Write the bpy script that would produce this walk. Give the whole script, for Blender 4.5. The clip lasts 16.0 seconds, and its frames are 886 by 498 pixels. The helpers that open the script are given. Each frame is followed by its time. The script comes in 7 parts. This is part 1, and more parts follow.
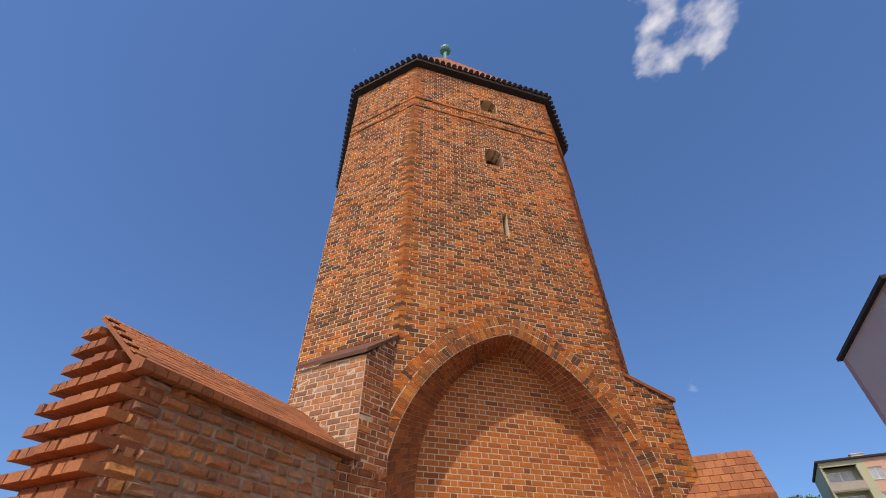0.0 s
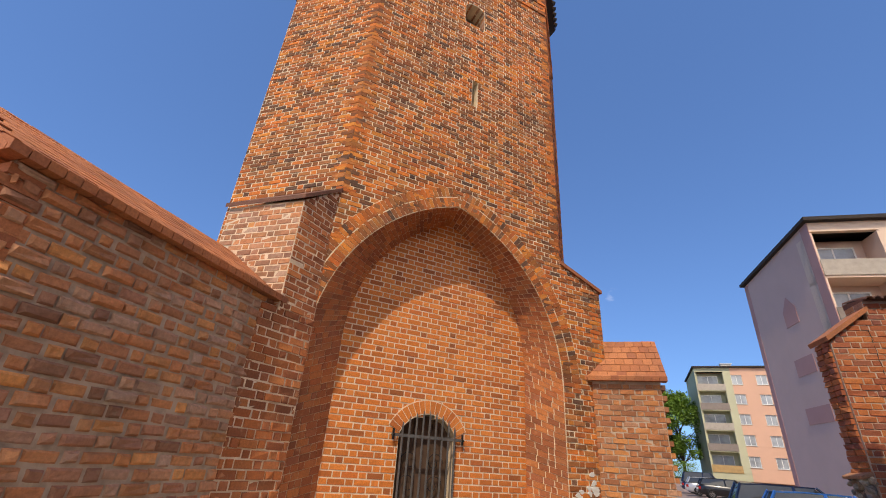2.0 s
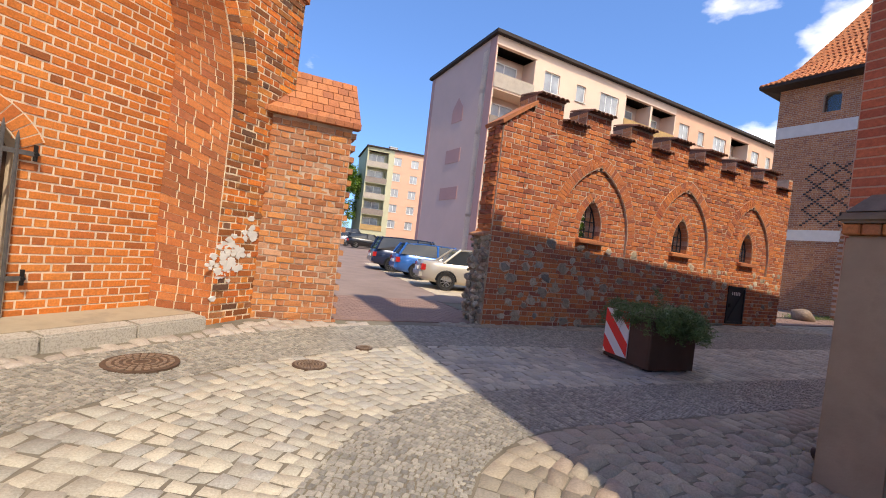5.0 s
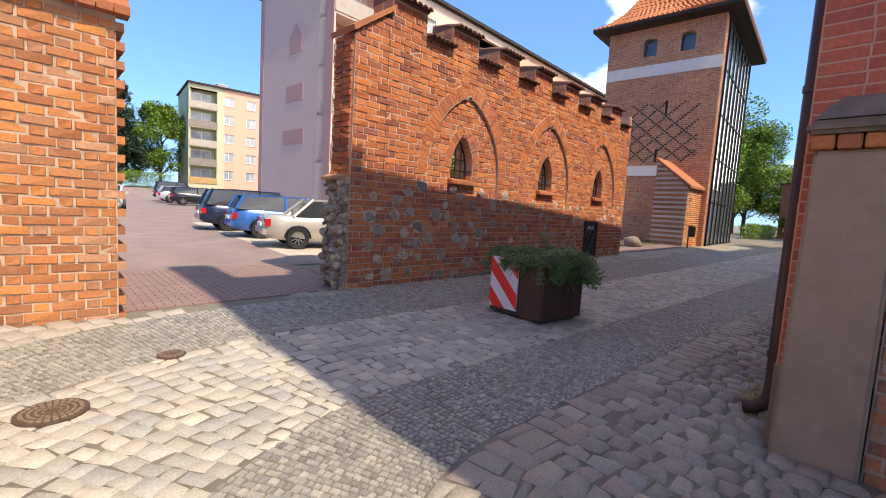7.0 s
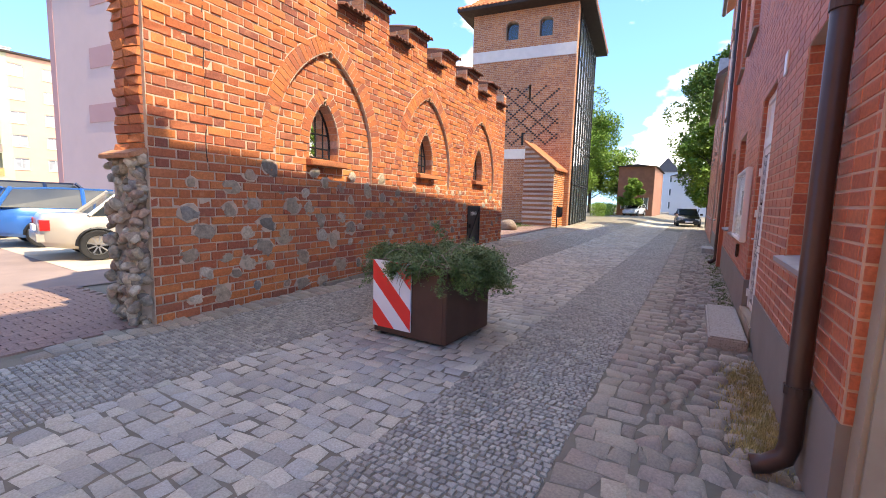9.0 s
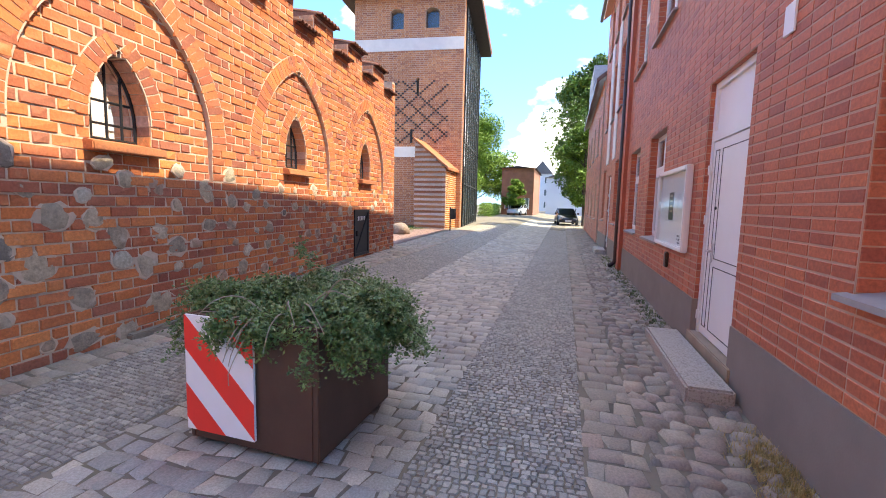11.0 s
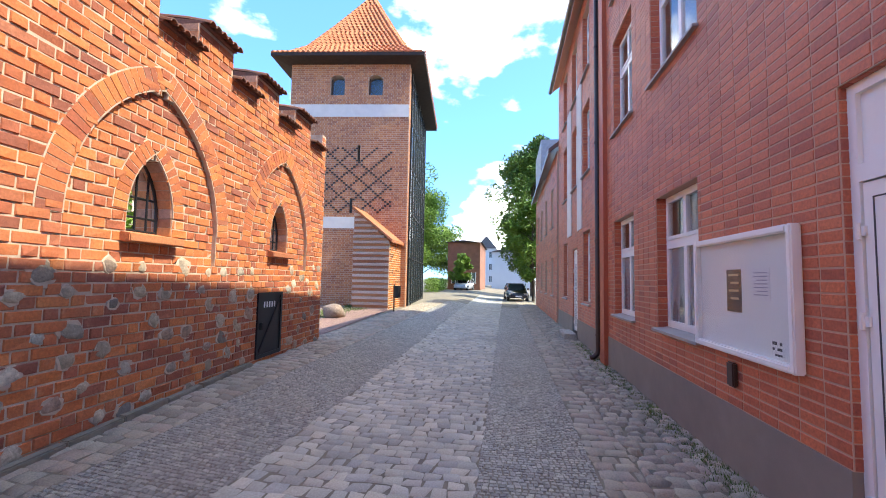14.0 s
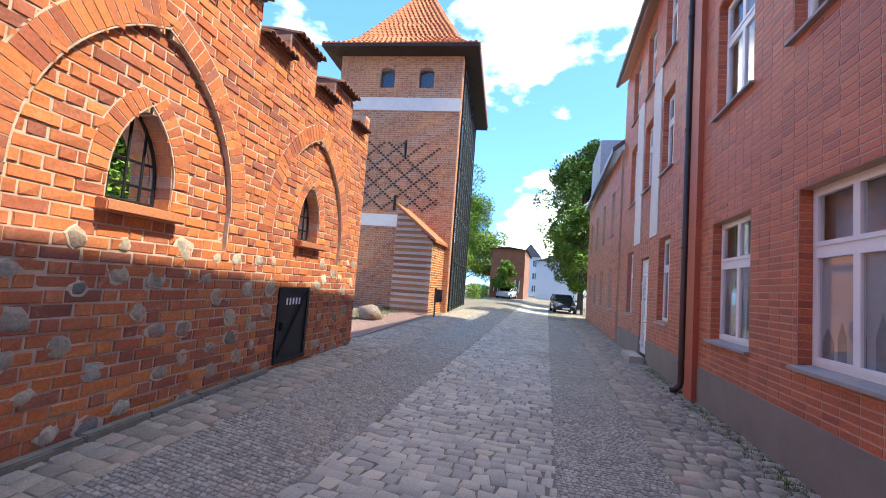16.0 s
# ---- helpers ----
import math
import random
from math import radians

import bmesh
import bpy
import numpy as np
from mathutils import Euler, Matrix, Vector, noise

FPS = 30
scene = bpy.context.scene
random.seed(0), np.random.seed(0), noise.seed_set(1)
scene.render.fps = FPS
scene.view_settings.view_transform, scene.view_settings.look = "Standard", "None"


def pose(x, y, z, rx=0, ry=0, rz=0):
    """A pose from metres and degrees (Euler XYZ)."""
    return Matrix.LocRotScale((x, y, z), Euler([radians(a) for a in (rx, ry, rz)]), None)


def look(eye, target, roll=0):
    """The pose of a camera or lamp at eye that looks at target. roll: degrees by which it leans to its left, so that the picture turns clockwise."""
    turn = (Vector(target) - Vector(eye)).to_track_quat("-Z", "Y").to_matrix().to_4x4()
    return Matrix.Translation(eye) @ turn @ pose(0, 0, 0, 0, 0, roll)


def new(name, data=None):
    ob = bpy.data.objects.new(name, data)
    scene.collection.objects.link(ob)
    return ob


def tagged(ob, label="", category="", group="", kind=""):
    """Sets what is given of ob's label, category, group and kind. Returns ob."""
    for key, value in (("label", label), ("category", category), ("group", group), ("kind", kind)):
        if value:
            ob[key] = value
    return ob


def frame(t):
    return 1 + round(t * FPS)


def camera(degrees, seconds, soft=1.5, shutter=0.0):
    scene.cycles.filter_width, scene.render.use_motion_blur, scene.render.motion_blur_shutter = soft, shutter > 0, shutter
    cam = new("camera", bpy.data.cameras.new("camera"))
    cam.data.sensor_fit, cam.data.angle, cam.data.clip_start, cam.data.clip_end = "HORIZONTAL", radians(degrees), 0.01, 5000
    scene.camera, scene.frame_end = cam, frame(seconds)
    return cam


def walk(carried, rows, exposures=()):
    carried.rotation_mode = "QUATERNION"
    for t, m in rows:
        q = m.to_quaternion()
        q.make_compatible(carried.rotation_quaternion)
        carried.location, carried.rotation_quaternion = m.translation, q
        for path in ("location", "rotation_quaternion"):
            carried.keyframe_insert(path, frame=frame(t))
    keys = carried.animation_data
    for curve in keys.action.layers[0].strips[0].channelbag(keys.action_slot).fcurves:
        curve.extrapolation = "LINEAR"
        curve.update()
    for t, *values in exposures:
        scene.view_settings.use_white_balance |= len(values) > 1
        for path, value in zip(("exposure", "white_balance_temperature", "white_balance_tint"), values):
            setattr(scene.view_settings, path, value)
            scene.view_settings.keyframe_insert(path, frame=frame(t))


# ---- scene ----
cam = camera(91.3, 16.0, soft=1.0)
METRES, EYE, TILT, LEAN, TURN = 12.0, 1.62, 0.0, 0.0, 26.2
ROWS = [
    (0.0, 0.0, 0.0, 0.0, 0.19, 40.71, 0.22),
    (0.5, -0.0047, 0.0031, -0.0021, -0.93, 36.43, -1.71),
    (1.0, -0.0038, 0.0138, -0.0052, -2.17, 31.88, -3.42),
    (1.5, 0.0037, 0.0333, -0.0061, -5.37, 29.9, -3.61),
    (2.0, 0.0077, 0.0534, -0.0083, -9.76, 26.23, -3.76),
    (2.5, 0.0063, 0.0802, -0.0087, -17.29, 20.4, -3.79),
    (3.0, 0.0102, 0.1024, -0.0113, -23.17, 16.51, -6.09),
    (3.5, 0.0285, 0.13, -0.0118, -31.14, 11.24, -9.05),
    (4.0, 0.0481, 0.1574, -0.0167, -39.03, 5.75, -8.92),
    (6.5, 0.1739, 0.268, -0.0188, -63.22, -4.84, -3.66),
    (7.0, 0.2026, 0.286, -0.0206, -68.98, -5.43, -3.44),
    (7.5, 0.2348, 0.3001, -0.0207, -73.57, -5.77, -3.46),
    (8.0, 0.2707, 0.3068, -0.0163, -79.2, -5.12, -3.61),
    (8.5, 0.3064, 0.3203, -0.0171, -83.17, -5.1, -2.23),
    (9.0, 0.3393, 0.3278, -0.0203, -85.86, -6.39, -1.61),
    (9.5, 0.3761, 0.33, -0.0188, -88.15, -6.79, -1.11),
    (10.0, 0.4162, 0.3334, -0.0173, -93.21, -6.75, -1.07),
    (12.5, 0.6001, 0.3083, -0.0144, -105.06, -3.39, -1.61),
    (13.0, 0.6327, 0.3018, -0.0134, -106.27, -1.74, -1.31),
    (13.5, 0.6656, 0.2886, -0.0112, -107.11, 1.49, -1.19),
    (14.0, 0.6988, 0.2833, -0.0077, -107.82, 3.95, -1.04),
    (14.5, 0.727, 0.2715, -0.0089, -107.26, 5.32, 0.23),
    (15.0, 0.7533, 0.2627, -0.0089, -106.48, 5.88, -0.11),
    (15.5, 0.781, 0.2627, -0.0084, -106.07, 6.44, -2.24),
    (16.0, 0.8067, 0.266, -0.0123, -102.51, 4.48, -4.27),
]
walk(cam, [(t, pose(0, 0, EYE, TILT, LEAN, TURN) @ pose(METRES * x, METRES * y, METRES * z, 90 + pitch, roll, yaw)) for t, x, y, z, yaw, pitch, roll in ROWS],
     exposures=[(0, 0.25, 7900, 10), (2.0, 0.57, 8000, 10), (3.5, 0.9, 8100, 10), (7.0, 1.35, 7900, 10), (8.0, 1.7, 8000, 9), (9.0, 2.1, 8200, 8), (10.0, 2.4, 8200, 7), (12.5, 2.4, 7400, 2), (14.5, 2.1, 7100, 2), (16, 2.05, 7100, 2)])

# ---- world, sun ----
SUN_EL, SUN_AZ = 54.5, 0.0      # height of the sun; turn of its direction about z from -y
world = bpy.data.worlds.new("sky")
scene.world = world
world.use_nodes = True
wn, wl = world.node_tree.nodes, world.node_tree.links
wn.clear()
sky = wn.new("ShaderNodeTexSky")
sky.sky_type, sky.sun_disc = "NISHITA", False
sky.sun_elevation, sky.sun_rotation = radians(SUN_EL), radians(180 - SUN_AZ)
sky.air_density, sky.dust_density, sky.ozone_density = 0.9, 0.25, 3.0
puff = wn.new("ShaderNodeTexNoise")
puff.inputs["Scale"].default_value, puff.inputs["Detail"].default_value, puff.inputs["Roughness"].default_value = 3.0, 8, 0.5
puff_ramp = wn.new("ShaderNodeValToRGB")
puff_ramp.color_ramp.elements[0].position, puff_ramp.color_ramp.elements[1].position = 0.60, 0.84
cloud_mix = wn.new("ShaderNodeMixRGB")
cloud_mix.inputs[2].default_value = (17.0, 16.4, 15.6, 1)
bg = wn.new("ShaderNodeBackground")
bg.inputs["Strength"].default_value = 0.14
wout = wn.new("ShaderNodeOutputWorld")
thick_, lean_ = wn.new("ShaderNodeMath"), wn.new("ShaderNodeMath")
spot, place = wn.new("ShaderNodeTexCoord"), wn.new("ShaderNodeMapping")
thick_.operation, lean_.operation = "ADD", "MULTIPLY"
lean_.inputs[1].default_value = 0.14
drift = wn.new("ShaderNodeVectorMath")         # cloud thickens south-east and overhead there; its unseen part is added to brighten shade
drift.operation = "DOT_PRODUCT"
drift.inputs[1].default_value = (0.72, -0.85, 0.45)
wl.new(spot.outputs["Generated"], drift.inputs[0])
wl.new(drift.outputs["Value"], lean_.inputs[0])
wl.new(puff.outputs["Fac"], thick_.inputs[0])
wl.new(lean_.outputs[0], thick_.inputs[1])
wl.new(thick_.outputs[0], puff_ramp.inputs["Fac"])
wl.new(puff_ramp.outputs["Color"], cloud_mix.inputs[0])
deep = wn.new("ShaderNodeMixRGB")
deep.blend_type = "MULTIPLY"
deep.inputs[0].default_value, deep.inputs[2].default_value = 1.0, (0.51, 0.92, 1.68, 1)
even = wn.new("ShaderNodeGamma")
even.inputs["Gamma"].default_value = 0.66
wl.new(sky.outputs["Color"], even.inputs["Color"])
wl.new(even.outputs["Color"], deep.inputs[1])
wl.new(deep.outputs["Color"], cloud_mix.inputs[1])
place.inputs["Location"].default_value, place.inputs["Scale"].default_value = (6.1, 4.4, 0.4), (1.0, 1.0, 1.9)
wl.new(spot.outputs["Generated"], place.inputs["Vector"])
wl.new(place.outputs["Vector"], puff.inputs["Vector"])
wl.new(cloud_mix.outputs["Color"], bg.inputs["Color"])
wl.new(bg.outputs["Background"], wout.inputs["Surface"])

sun_data = bpy.data.lights.new("sun", "SUN")
sun_data.energy, sun_data.angle, sun_data.color = 2.2, radians(0.53), (1.0, 0.94, 0.85)
sun = new("sun", sun_data)
sun.matrix_world = look((0, -30, 40), (30 * math.sin(radians(SUN_AZ)), -30 + 30 * math.cos(radians(SUN_AZ)), 40 - 30 * math.tan(radians(SUN_EL))))


# ---- materials ----
def shader(name, rough=0.8, metal=0.0, spec=0.5):
    m = bpy.data.materials.new(name)
    m.use_nodes = True
    nd, ln = m.node_tree.nodes, m.node_tree.links
    b = nd["Principled BSDF"]
    b.inputs["Roughness"].default_value, b.inputs["Metallic"].default_value = rough, metal
    b.inputs["Specular IOR Level"].default_value = spec
    return m, nd, ln, b


def noise_node(nd, ln, scale, detail=4.0, rough=0.55, coord="Object"):
    tc = nd.new("ShaderNodeTexCoord")
    n = nd.new("ShaderNodeTexNoise")
    n.inputs["Scale"].default_value, n.inputs["Detail"].default_value, n.inputs["Roughness"].default_value = scale, detail, rough
    if coord == "World":
        g = nd.new("ShaderNodeNewGeometry")
        ln.new(g.outputs["Position"], n.inputs["Vector"])
    else:
        ln.new(tc.outputs[coord], n.inputs["Vector"])
    return n


def ramp_node(nd, ln, src, stops, constant=False):
    r = nd.new("ShaderNodeValToRGB")
    e = r.color_ramp.elements
    while len(e) < len(stops):
        e.new(0.5)
    for k, (p, c) in zip(e, stops):
        k.position, k.color = p, (*c, 1)
    if constant:
        r.color_ramp.interpolation = "CONSTANT"
    ln.new(src, r.inputs["Fac"])
    return r


def mix_node(nd, ln, fac, a, b, mode="MIX"):
    m = nd.new("ShaderNodeMixRGB")
    m.blend_type = mode
    for sock, v in zip(m.inputs, (fac, a, b)):
        if isinstance(v, (int, float)):
            sock.default_value = v
        elif isinstance(v, tuple):
            sock.default_value = (*v, 1)
        else:
            ln.new(v, sock)
    return m.outputs[0]


def bump(nd, ln, bsdf, height, strength, dist=0.01):
    bp = nd.new("ShaderNodeBump")
    bp.inputs["Strength"].default_value, bp.inputs["Distance"].default_value = strength, dist
    ln.new(height, bp.inputs["Height"])
    ln.new(bp.outputs["Normal"], bsdf.inputs["Normal"])


def pieces(name, cols, rough=0.85, stain=(0.09, 0.06, 0.05), stain_amount=0.35, stain_scale=0.5, grain=40.0, bump_s=0.5, pale=None, spec=0.3, bump_d=0.006):
    """A surface whose colour changes from piece to piece, with grain, worn spots and large stains."""
    m, nd, ln, b = shader(name, rough, spec=spec)
    geo, info = nd.new("ShaderNodeNewGeometry"), nd.new("ShaderNodeObjectInfo")
    add, fr = nd.new("ShaderNodeMath"), nd.new("ShaderNodeMath")
    fr.operation = "FRACT"
    ln.new(geo.outputs["Random Per Island"], add.inputs[0])
    ln.new(info.outputs["Random"], add.inputs[1])
    ln.new(add.outputs[0], fr.inputs[0])
    n = len(cols)
    base = ramp_node(nd, ln, fr.outputs[0], [(i / max(1, n - 1), c) for i, c in enumerate(cols)]).outputs["Color"]
    g1 = noise_node(nd, ln, grain, 5, 0.65, "World")
    g2 = noise_node(nd, ln, stain_scale, 5, 0.6, "World")
    g3 = noise_node(nd, ln, grain * 0.2, 4, 0.6, "World")
    v = ramp_node(nd, ln, g1.outputs["Fac"], [(0.3, (0.72, 0.72, 0.72)), (0.75, (1.22, 1.22, 1.22))]).outputs["Color"]
    c = mix_node(nd, ln, 1.0, base, v, "MULTIPLY")
    s = ramp_node(nd, ln, g2.outputs["Fac"], [(0.48, (0, 0, 0)), (0.72, (stain_amount,) * 3)]).outputs["Color"]
    c = mix_node(nd, ln, s, c, stain)
    if pale:
        p = ramp_node(nd, ln, g3.outputs["Fac"], [(0.6, (0, 0, 0)), (0.78, (0.6, 0.6, 0.6))]).outputs["Color"]
        c = mix_node(nd, ln, p, c, pale)
    ln.new(c, b.inputs["Base Color"])
    h = mix_node(nd, ln, 0.5, g1.outputs["Fac"], g3.outputs["Fac"])
    bump(nd, ln, b, h, bump_s, bump_d)
    return m


def plain(name, col, rough=0.6, metal=0.0, var=0.15, scale=6.0, bump_s=0.15, grain=60.0, stain=None, spec=0.4):
    m, nd, ln, b = shader(name, rough, metal, spec)
    a, g = noise_node(nd, ln, scale, 5, 0.6, "World"), noise_node(nd, ln, grain, 4, 0.6, "World")
    v = ramp_node(nd, ln, a.outputs["Fac"], [(0.25, (1 - var,) * 3), (0.75, (1 + var,) * 3)]).outputs["Color"]
    c = mix_node(nd, ln, 1.0, col, v, "MULTIPLY")
    if stain:
        s = ramp_node(nd, ln, a.outputs["Fac"], [(0.55, (0, 0, 0)), (0.75, (0.7, 0.7, 0.7))]).outputs["Color"]
        c = mix_node(nd, ln, s, c, stain)
    ln.new(c, b.inputs["Base Color"])
    bump(nd, ln, b, g.outputs["Fac"], bump_s, 0.004)
    return m


def glass(name, rough=0.02, low=0.05, high=0.8):
    """A thin clear pane: light goes through, the gloss grows at a slant."""
    m = bpy.data.materials.new(name)
    m.use_nodes = True
    nd, ln = m.node_tree.nodes, m.node_tree.links
    nd.remove(nd["Principled BSDF"])
    clear, gloss, slant, mix = nd.new("ShaderNodeBsdfTransparent"), nd.new("ShaderNodeBsdfGlossy"), nd.new("ShaderNodeLayerWeight"), nd.new("ShaderNodeMixShader")
    power, scale = nd.new("ShaderNodeMath"), nd.new("ShaderNodeMath")
    power.operation, scale.operation = "POWER", "MULTIPLY_ADD"
    power.inputs[1].default_value = 5.0
    scale.inputs[1].default_value, scale.inputs[2].default_value = high, low
    clear.inputs["Color"].default_value = (0.95, 0.96, 0.96, 1)
    gloss.inputs["Roughness"].default_value = rough
    ln.new(slant.outputs["Facing"], power.inputs[0])
    ln.new(power.outputs[0], scale.inputs[0])
    ln.new(scale.outputs[0], mix.inputs[0])
    ln.new(clear.outputs[0], mix.inputs[1])
    ln.new(gloss.outputs[0], mix.inputs[2])
    ln.new(mix.outputs[0], nd["Material Output"].inputs["Surface"])
    return m


M_tower = pieces("tower_brick", [(0.780, 0.227, 0.041), (0.628, 0.161, 0.033), (0.210, 0.074, 0.026), (0.780, 0.268, 0.047), (0.419, 0.114, 0.030), (0.187, 0.074, 0.030), (0.780, 0.214, 0.041), (0.544, 0.134, 0.033), (0.292, 0.094, 0.030), (0.115, 0.060, 0.040), (0.700, 0.240, 0.060), (0.230, 0.110, 0.065)], stain=(0.10, 0.055, 0.038), stain_scale=0.8, stain_amount=0.6, pale=(0.74, 0.36, 0.14), bump_s=0.7)
M_niche = pieces("niche_brick", [(0.646, 0.189, 0.041), (0.734, 0.223, 0.048), (0.500, 0.142, 0.034), (0.763, 0.259, 0.061), (0.616, 0.165, 0.041), (0.322, 0.101, 0.034)], stain=(0.30, 0.12, 0.06), stain_scale=0.7, stain_amount=0.3)
M_dark = pieces("weathered_brick", [(0.53, 0.225, 0.110), (0.66, 0.275, 0.125), (0.28, 0.140, 0.095), (0.76, 0.335, 0.120), (0.43, 0.215, 0.145), (0.60, 0.245, 0.100), (0.56, 0.36, 0.26), (0.35, 0.165, 0.100)], stain=(0.20, 0.115, 0.07), stain_amount=0.6, stain_scale=1.4, pale=(0.46, 0.34, 0.24), grain=22, bump_s=1.0, bump_d=0.014)
M_wall = pieces("wall_brick", [(0.52, 0.150, 0.052), (0.60, 0.195, 0.062), (0.38, 0.105, 0.055), (0.64, 0.225, 0.075), (0.47, 0.130, 0.050), (0.27, 0.090, 0.060), (0.56, 0.170, 0.055), (0.33, 0.120, 0.075)], stain=(0.34, 0.12, 0.075), stain_scale=0.9, stain_amount=0.4, pale=(0.60, 0.28, 0.15), bump_s=0.8, bump_d=0.01)
M_new = pieces("clinker_brick", [(0.47, 0.125, 0.062), (0.55, 0.152, 0.072), (0.37, 0.095, 0.056), (0.60, 0.175, 0.080), (0.49, 0.130, 0.066)], rough=0.5, stain=(0.20, 0.06, 0.045), stain_amount=0.3, bump_s=0.25, spec=0.45)
M_cap = pieces("clay_tile", [(0.483, 0.165, 0.070), (0.546, 0.209, 0.090), (0.378, 0.132, 0.065), (0.504, 0.187, 0.075)], stain=(0.18, 0.09, 0.06), stain_amount=0.5, stain_scale=1.5)
M_rooft = pieces("roof_tile", [(0.50, 0.17, 0.07), (0.56, 0.21, 0.09), (0.44, 0.14, 0.06)], stain=(0.30, 0.11, 0.06), stain_scale=0.6)
M_splay = pieces("splay_brick", [(0.56, 0.175, 0.055), (0.43, 0.130, 0.048), (0.30, 0.100, 0.045), (0.62, 0.215, 0.070), (0.38, 0.125, 0.060)], stain=(0.16, 0.075, 0.045), stain_scale=1.2, stain_amount=0.55, pale=(0.58, 0.30, 0.17), bump_s=0.8)
M_mortar = plain("lime_mortar", (0.76, 0.62, 0.44), 0.95, var=0.2, scale=5, bump_s=0.6, stain=(0.45, 0.33, 0.22))
M_mortar2 = plain("grey_mortar", (0.74, 0.58, 0.42), 0.95, var=0.2, scale=5, bump_s=0.6, stain=(0.46, 0.33, 0.24))
M_mortar4 = plain("wall_mortar", (0.51, 0.385, 0.285), 0.95, var=0.35, scale=5, bump_s=0.6, stain=(0.36, 0.24, 0.17))
M_mortar5 = plain("dark_mortar", (0.46, 0.35, 0.26), 0.95, var=0.4, scale=6, bump_s=0.9, stain=(0.46, 0.37, 0.29))
M_mortar3 = plain("clean_mortar", (0.50, 0.33, 0.24), 0.95, var=0.1, scale=5, bump_s=0.3)
M_stub = pieces("stub_brick", [(0.53, 0.195, 0.075), (0.44, 0.160, 0.070), (0.61, 0.245, 0.088), (0.40, 0.170, 0.086), (0.64, 0.255, 0.080), (0.33, 0.125, 0.059), (0.58, 0.31, 0.18)], stain=(0.28, 0.14, 0.09), stain_scale=1.1, stain_amount=0.5, pale=(0.48, 0.30, 0.20))
M_crest = pieces("crest_tile", [(0.20, 0.09, 0.06), (0.14, 0.07, 0.05), (0.26, 0.11, 0.07), (0.17, 0.10, 0.075)], stain=(0.08, 0.06, 0.05), stain_scale=4, stain_amount=0.6)
M_ragged = pieces("ragged_brick", [(0.56, 0.42, 0.33), (0.48, 0.35, 0.27), (0.62, 0.47, 0.37)], stain=(0.28, 0.20, 0.15), stain_scale=1.5)
M_stone = pieces("field_stone", [(0.50, 0.41, 0.28), (0.29, 0.235, 0.18), (0.58, 0.47, 0.34), (0.42, 0.27, 0.19), (0.17, 0.15, 0.13), (0.52, 0.40, 0.27), (0.23, 0.22, 0.20), (0.62, 0.53, 0.40), (0.36, 0.25, 0.18)], stain=(0.13, 0.105, 0.08), stain_scale=9, stain_amount=0.75, grain=34, bump_s=1.0, bump_d=0.02, pale=(0.60, 0.52, 0.42))
M_sett = pieces("granite_sett", [(0.458, 0.429, 0.349), (0.362, 0.346, 0.292), (0.553, 0.508, 0.401), (0.405, 0.392, 0.349), (0.319, 0.304, 0.261), (0.511, 0.461, 0.36), (0.426, 0.388, 0.323)], stain=(0.17, 0.145, 0.115), stain_scale=0.9, grain=70, bump_s=0.7, rough=0.72, spec=0.3)
M_mosaic = pieces("basalt_mosaic", [(0.247, 0.235, 0.202), (0.345, 0.324, 0.276), (0.19, 0.182, 0.159), (0.414, 0.385, 0.32), (0.287, 0.268, 0.228)], stain=(0.20, 0.18, 0.15), stain_scale=0.6, grain=90, bump_s=0.5, rough=0.55, spec=0.45)
M_cobble = pieces("field_cobble", [(0.362, 0.307, 0.23), (0.29, 0.258, 0.201), (0.426, 0.361, 0.269), (0.244, 0.21, 0.163), (0.38, 0.294, 0.227), (0.326, 0.298, 0.242)], stain=(0.14, 0.115, 0.09), stain_scale=1.2, grain=60, bump_s=0.7, rough=0.7)
M_pale = pieces("pale_cobble", [(0.424, 0.366, 0.305), (0.367, 0.322, 0.275), (0.467, 0.408, 0.348), (0.336, 0.291, 0.257)], stain=(0.30, 0.24, 0.17), stain_scale=1.2, grain=60, bump_s=0.7, rough=0.75)
M_klinker = pieces("paving_brick", [(0.29, 0.185, 0.150), (0.265, 0.168, 0.14), (0.32, 0.205, 0.165)], stain=(0.27, 0.20, 0.16), stain_scale=0.6, rough=0.75)
M_sand = plain("sandy_ground", (0.19, 0.165, 0.125), 0.95, var=0.35, scale=2.0, bump_s=0.8, stain=(0.10, 0.105, 0.055))
M_asphalt = plain("asphalt", (0.26, 0.190, 0.163), 0.9, var=0.2, scale=1.0, bump_s=0.6)
M_render = plain("grey_render", (0.235, 0.205, 0.175), 0.85, var=0.12, scale=2.0, bump_s=0.3)
M_conc = plain("stained_concrete", (0.35, 0.285, 0.20), 0.9, var=0.2, scale=2.2, bump_s=0.5, stain=(0.15, 0.125, 0.10))
M_concd = plain("mossy_cap", (0.22, 0.185, 0.14), 0.95, var=0.35, scale=5, bump_s=0.8, stain=(0.10, 0.10, 0.07))
M_white = plain("white_plastic", (0.82, 0.82, 0.79), 0.35, var=0.03, scale=3, bump_s=0.02)
M_whitewash = plain("white_plaster", (0.66, 0.63, 0.58), 0.85, var=0.08, scale=3, bump_s=0.2)
M_gridiron = plain("weathered_iron", (0.13, 0.12, 0.115), 0.6, 0.4, var=0.3, scale=12, bump_s=0.3)
M_iron = plain("dark_iron", (0.03, 0.028, 0.027), 0.55, 0.6, var=0.3, scale=10, bump_s=0.2)
M_wood = plain("old_dark_wood", (0.10, 0.055, 0.035), 0.8, var=0.35, scale=6, bump_s=0.5)
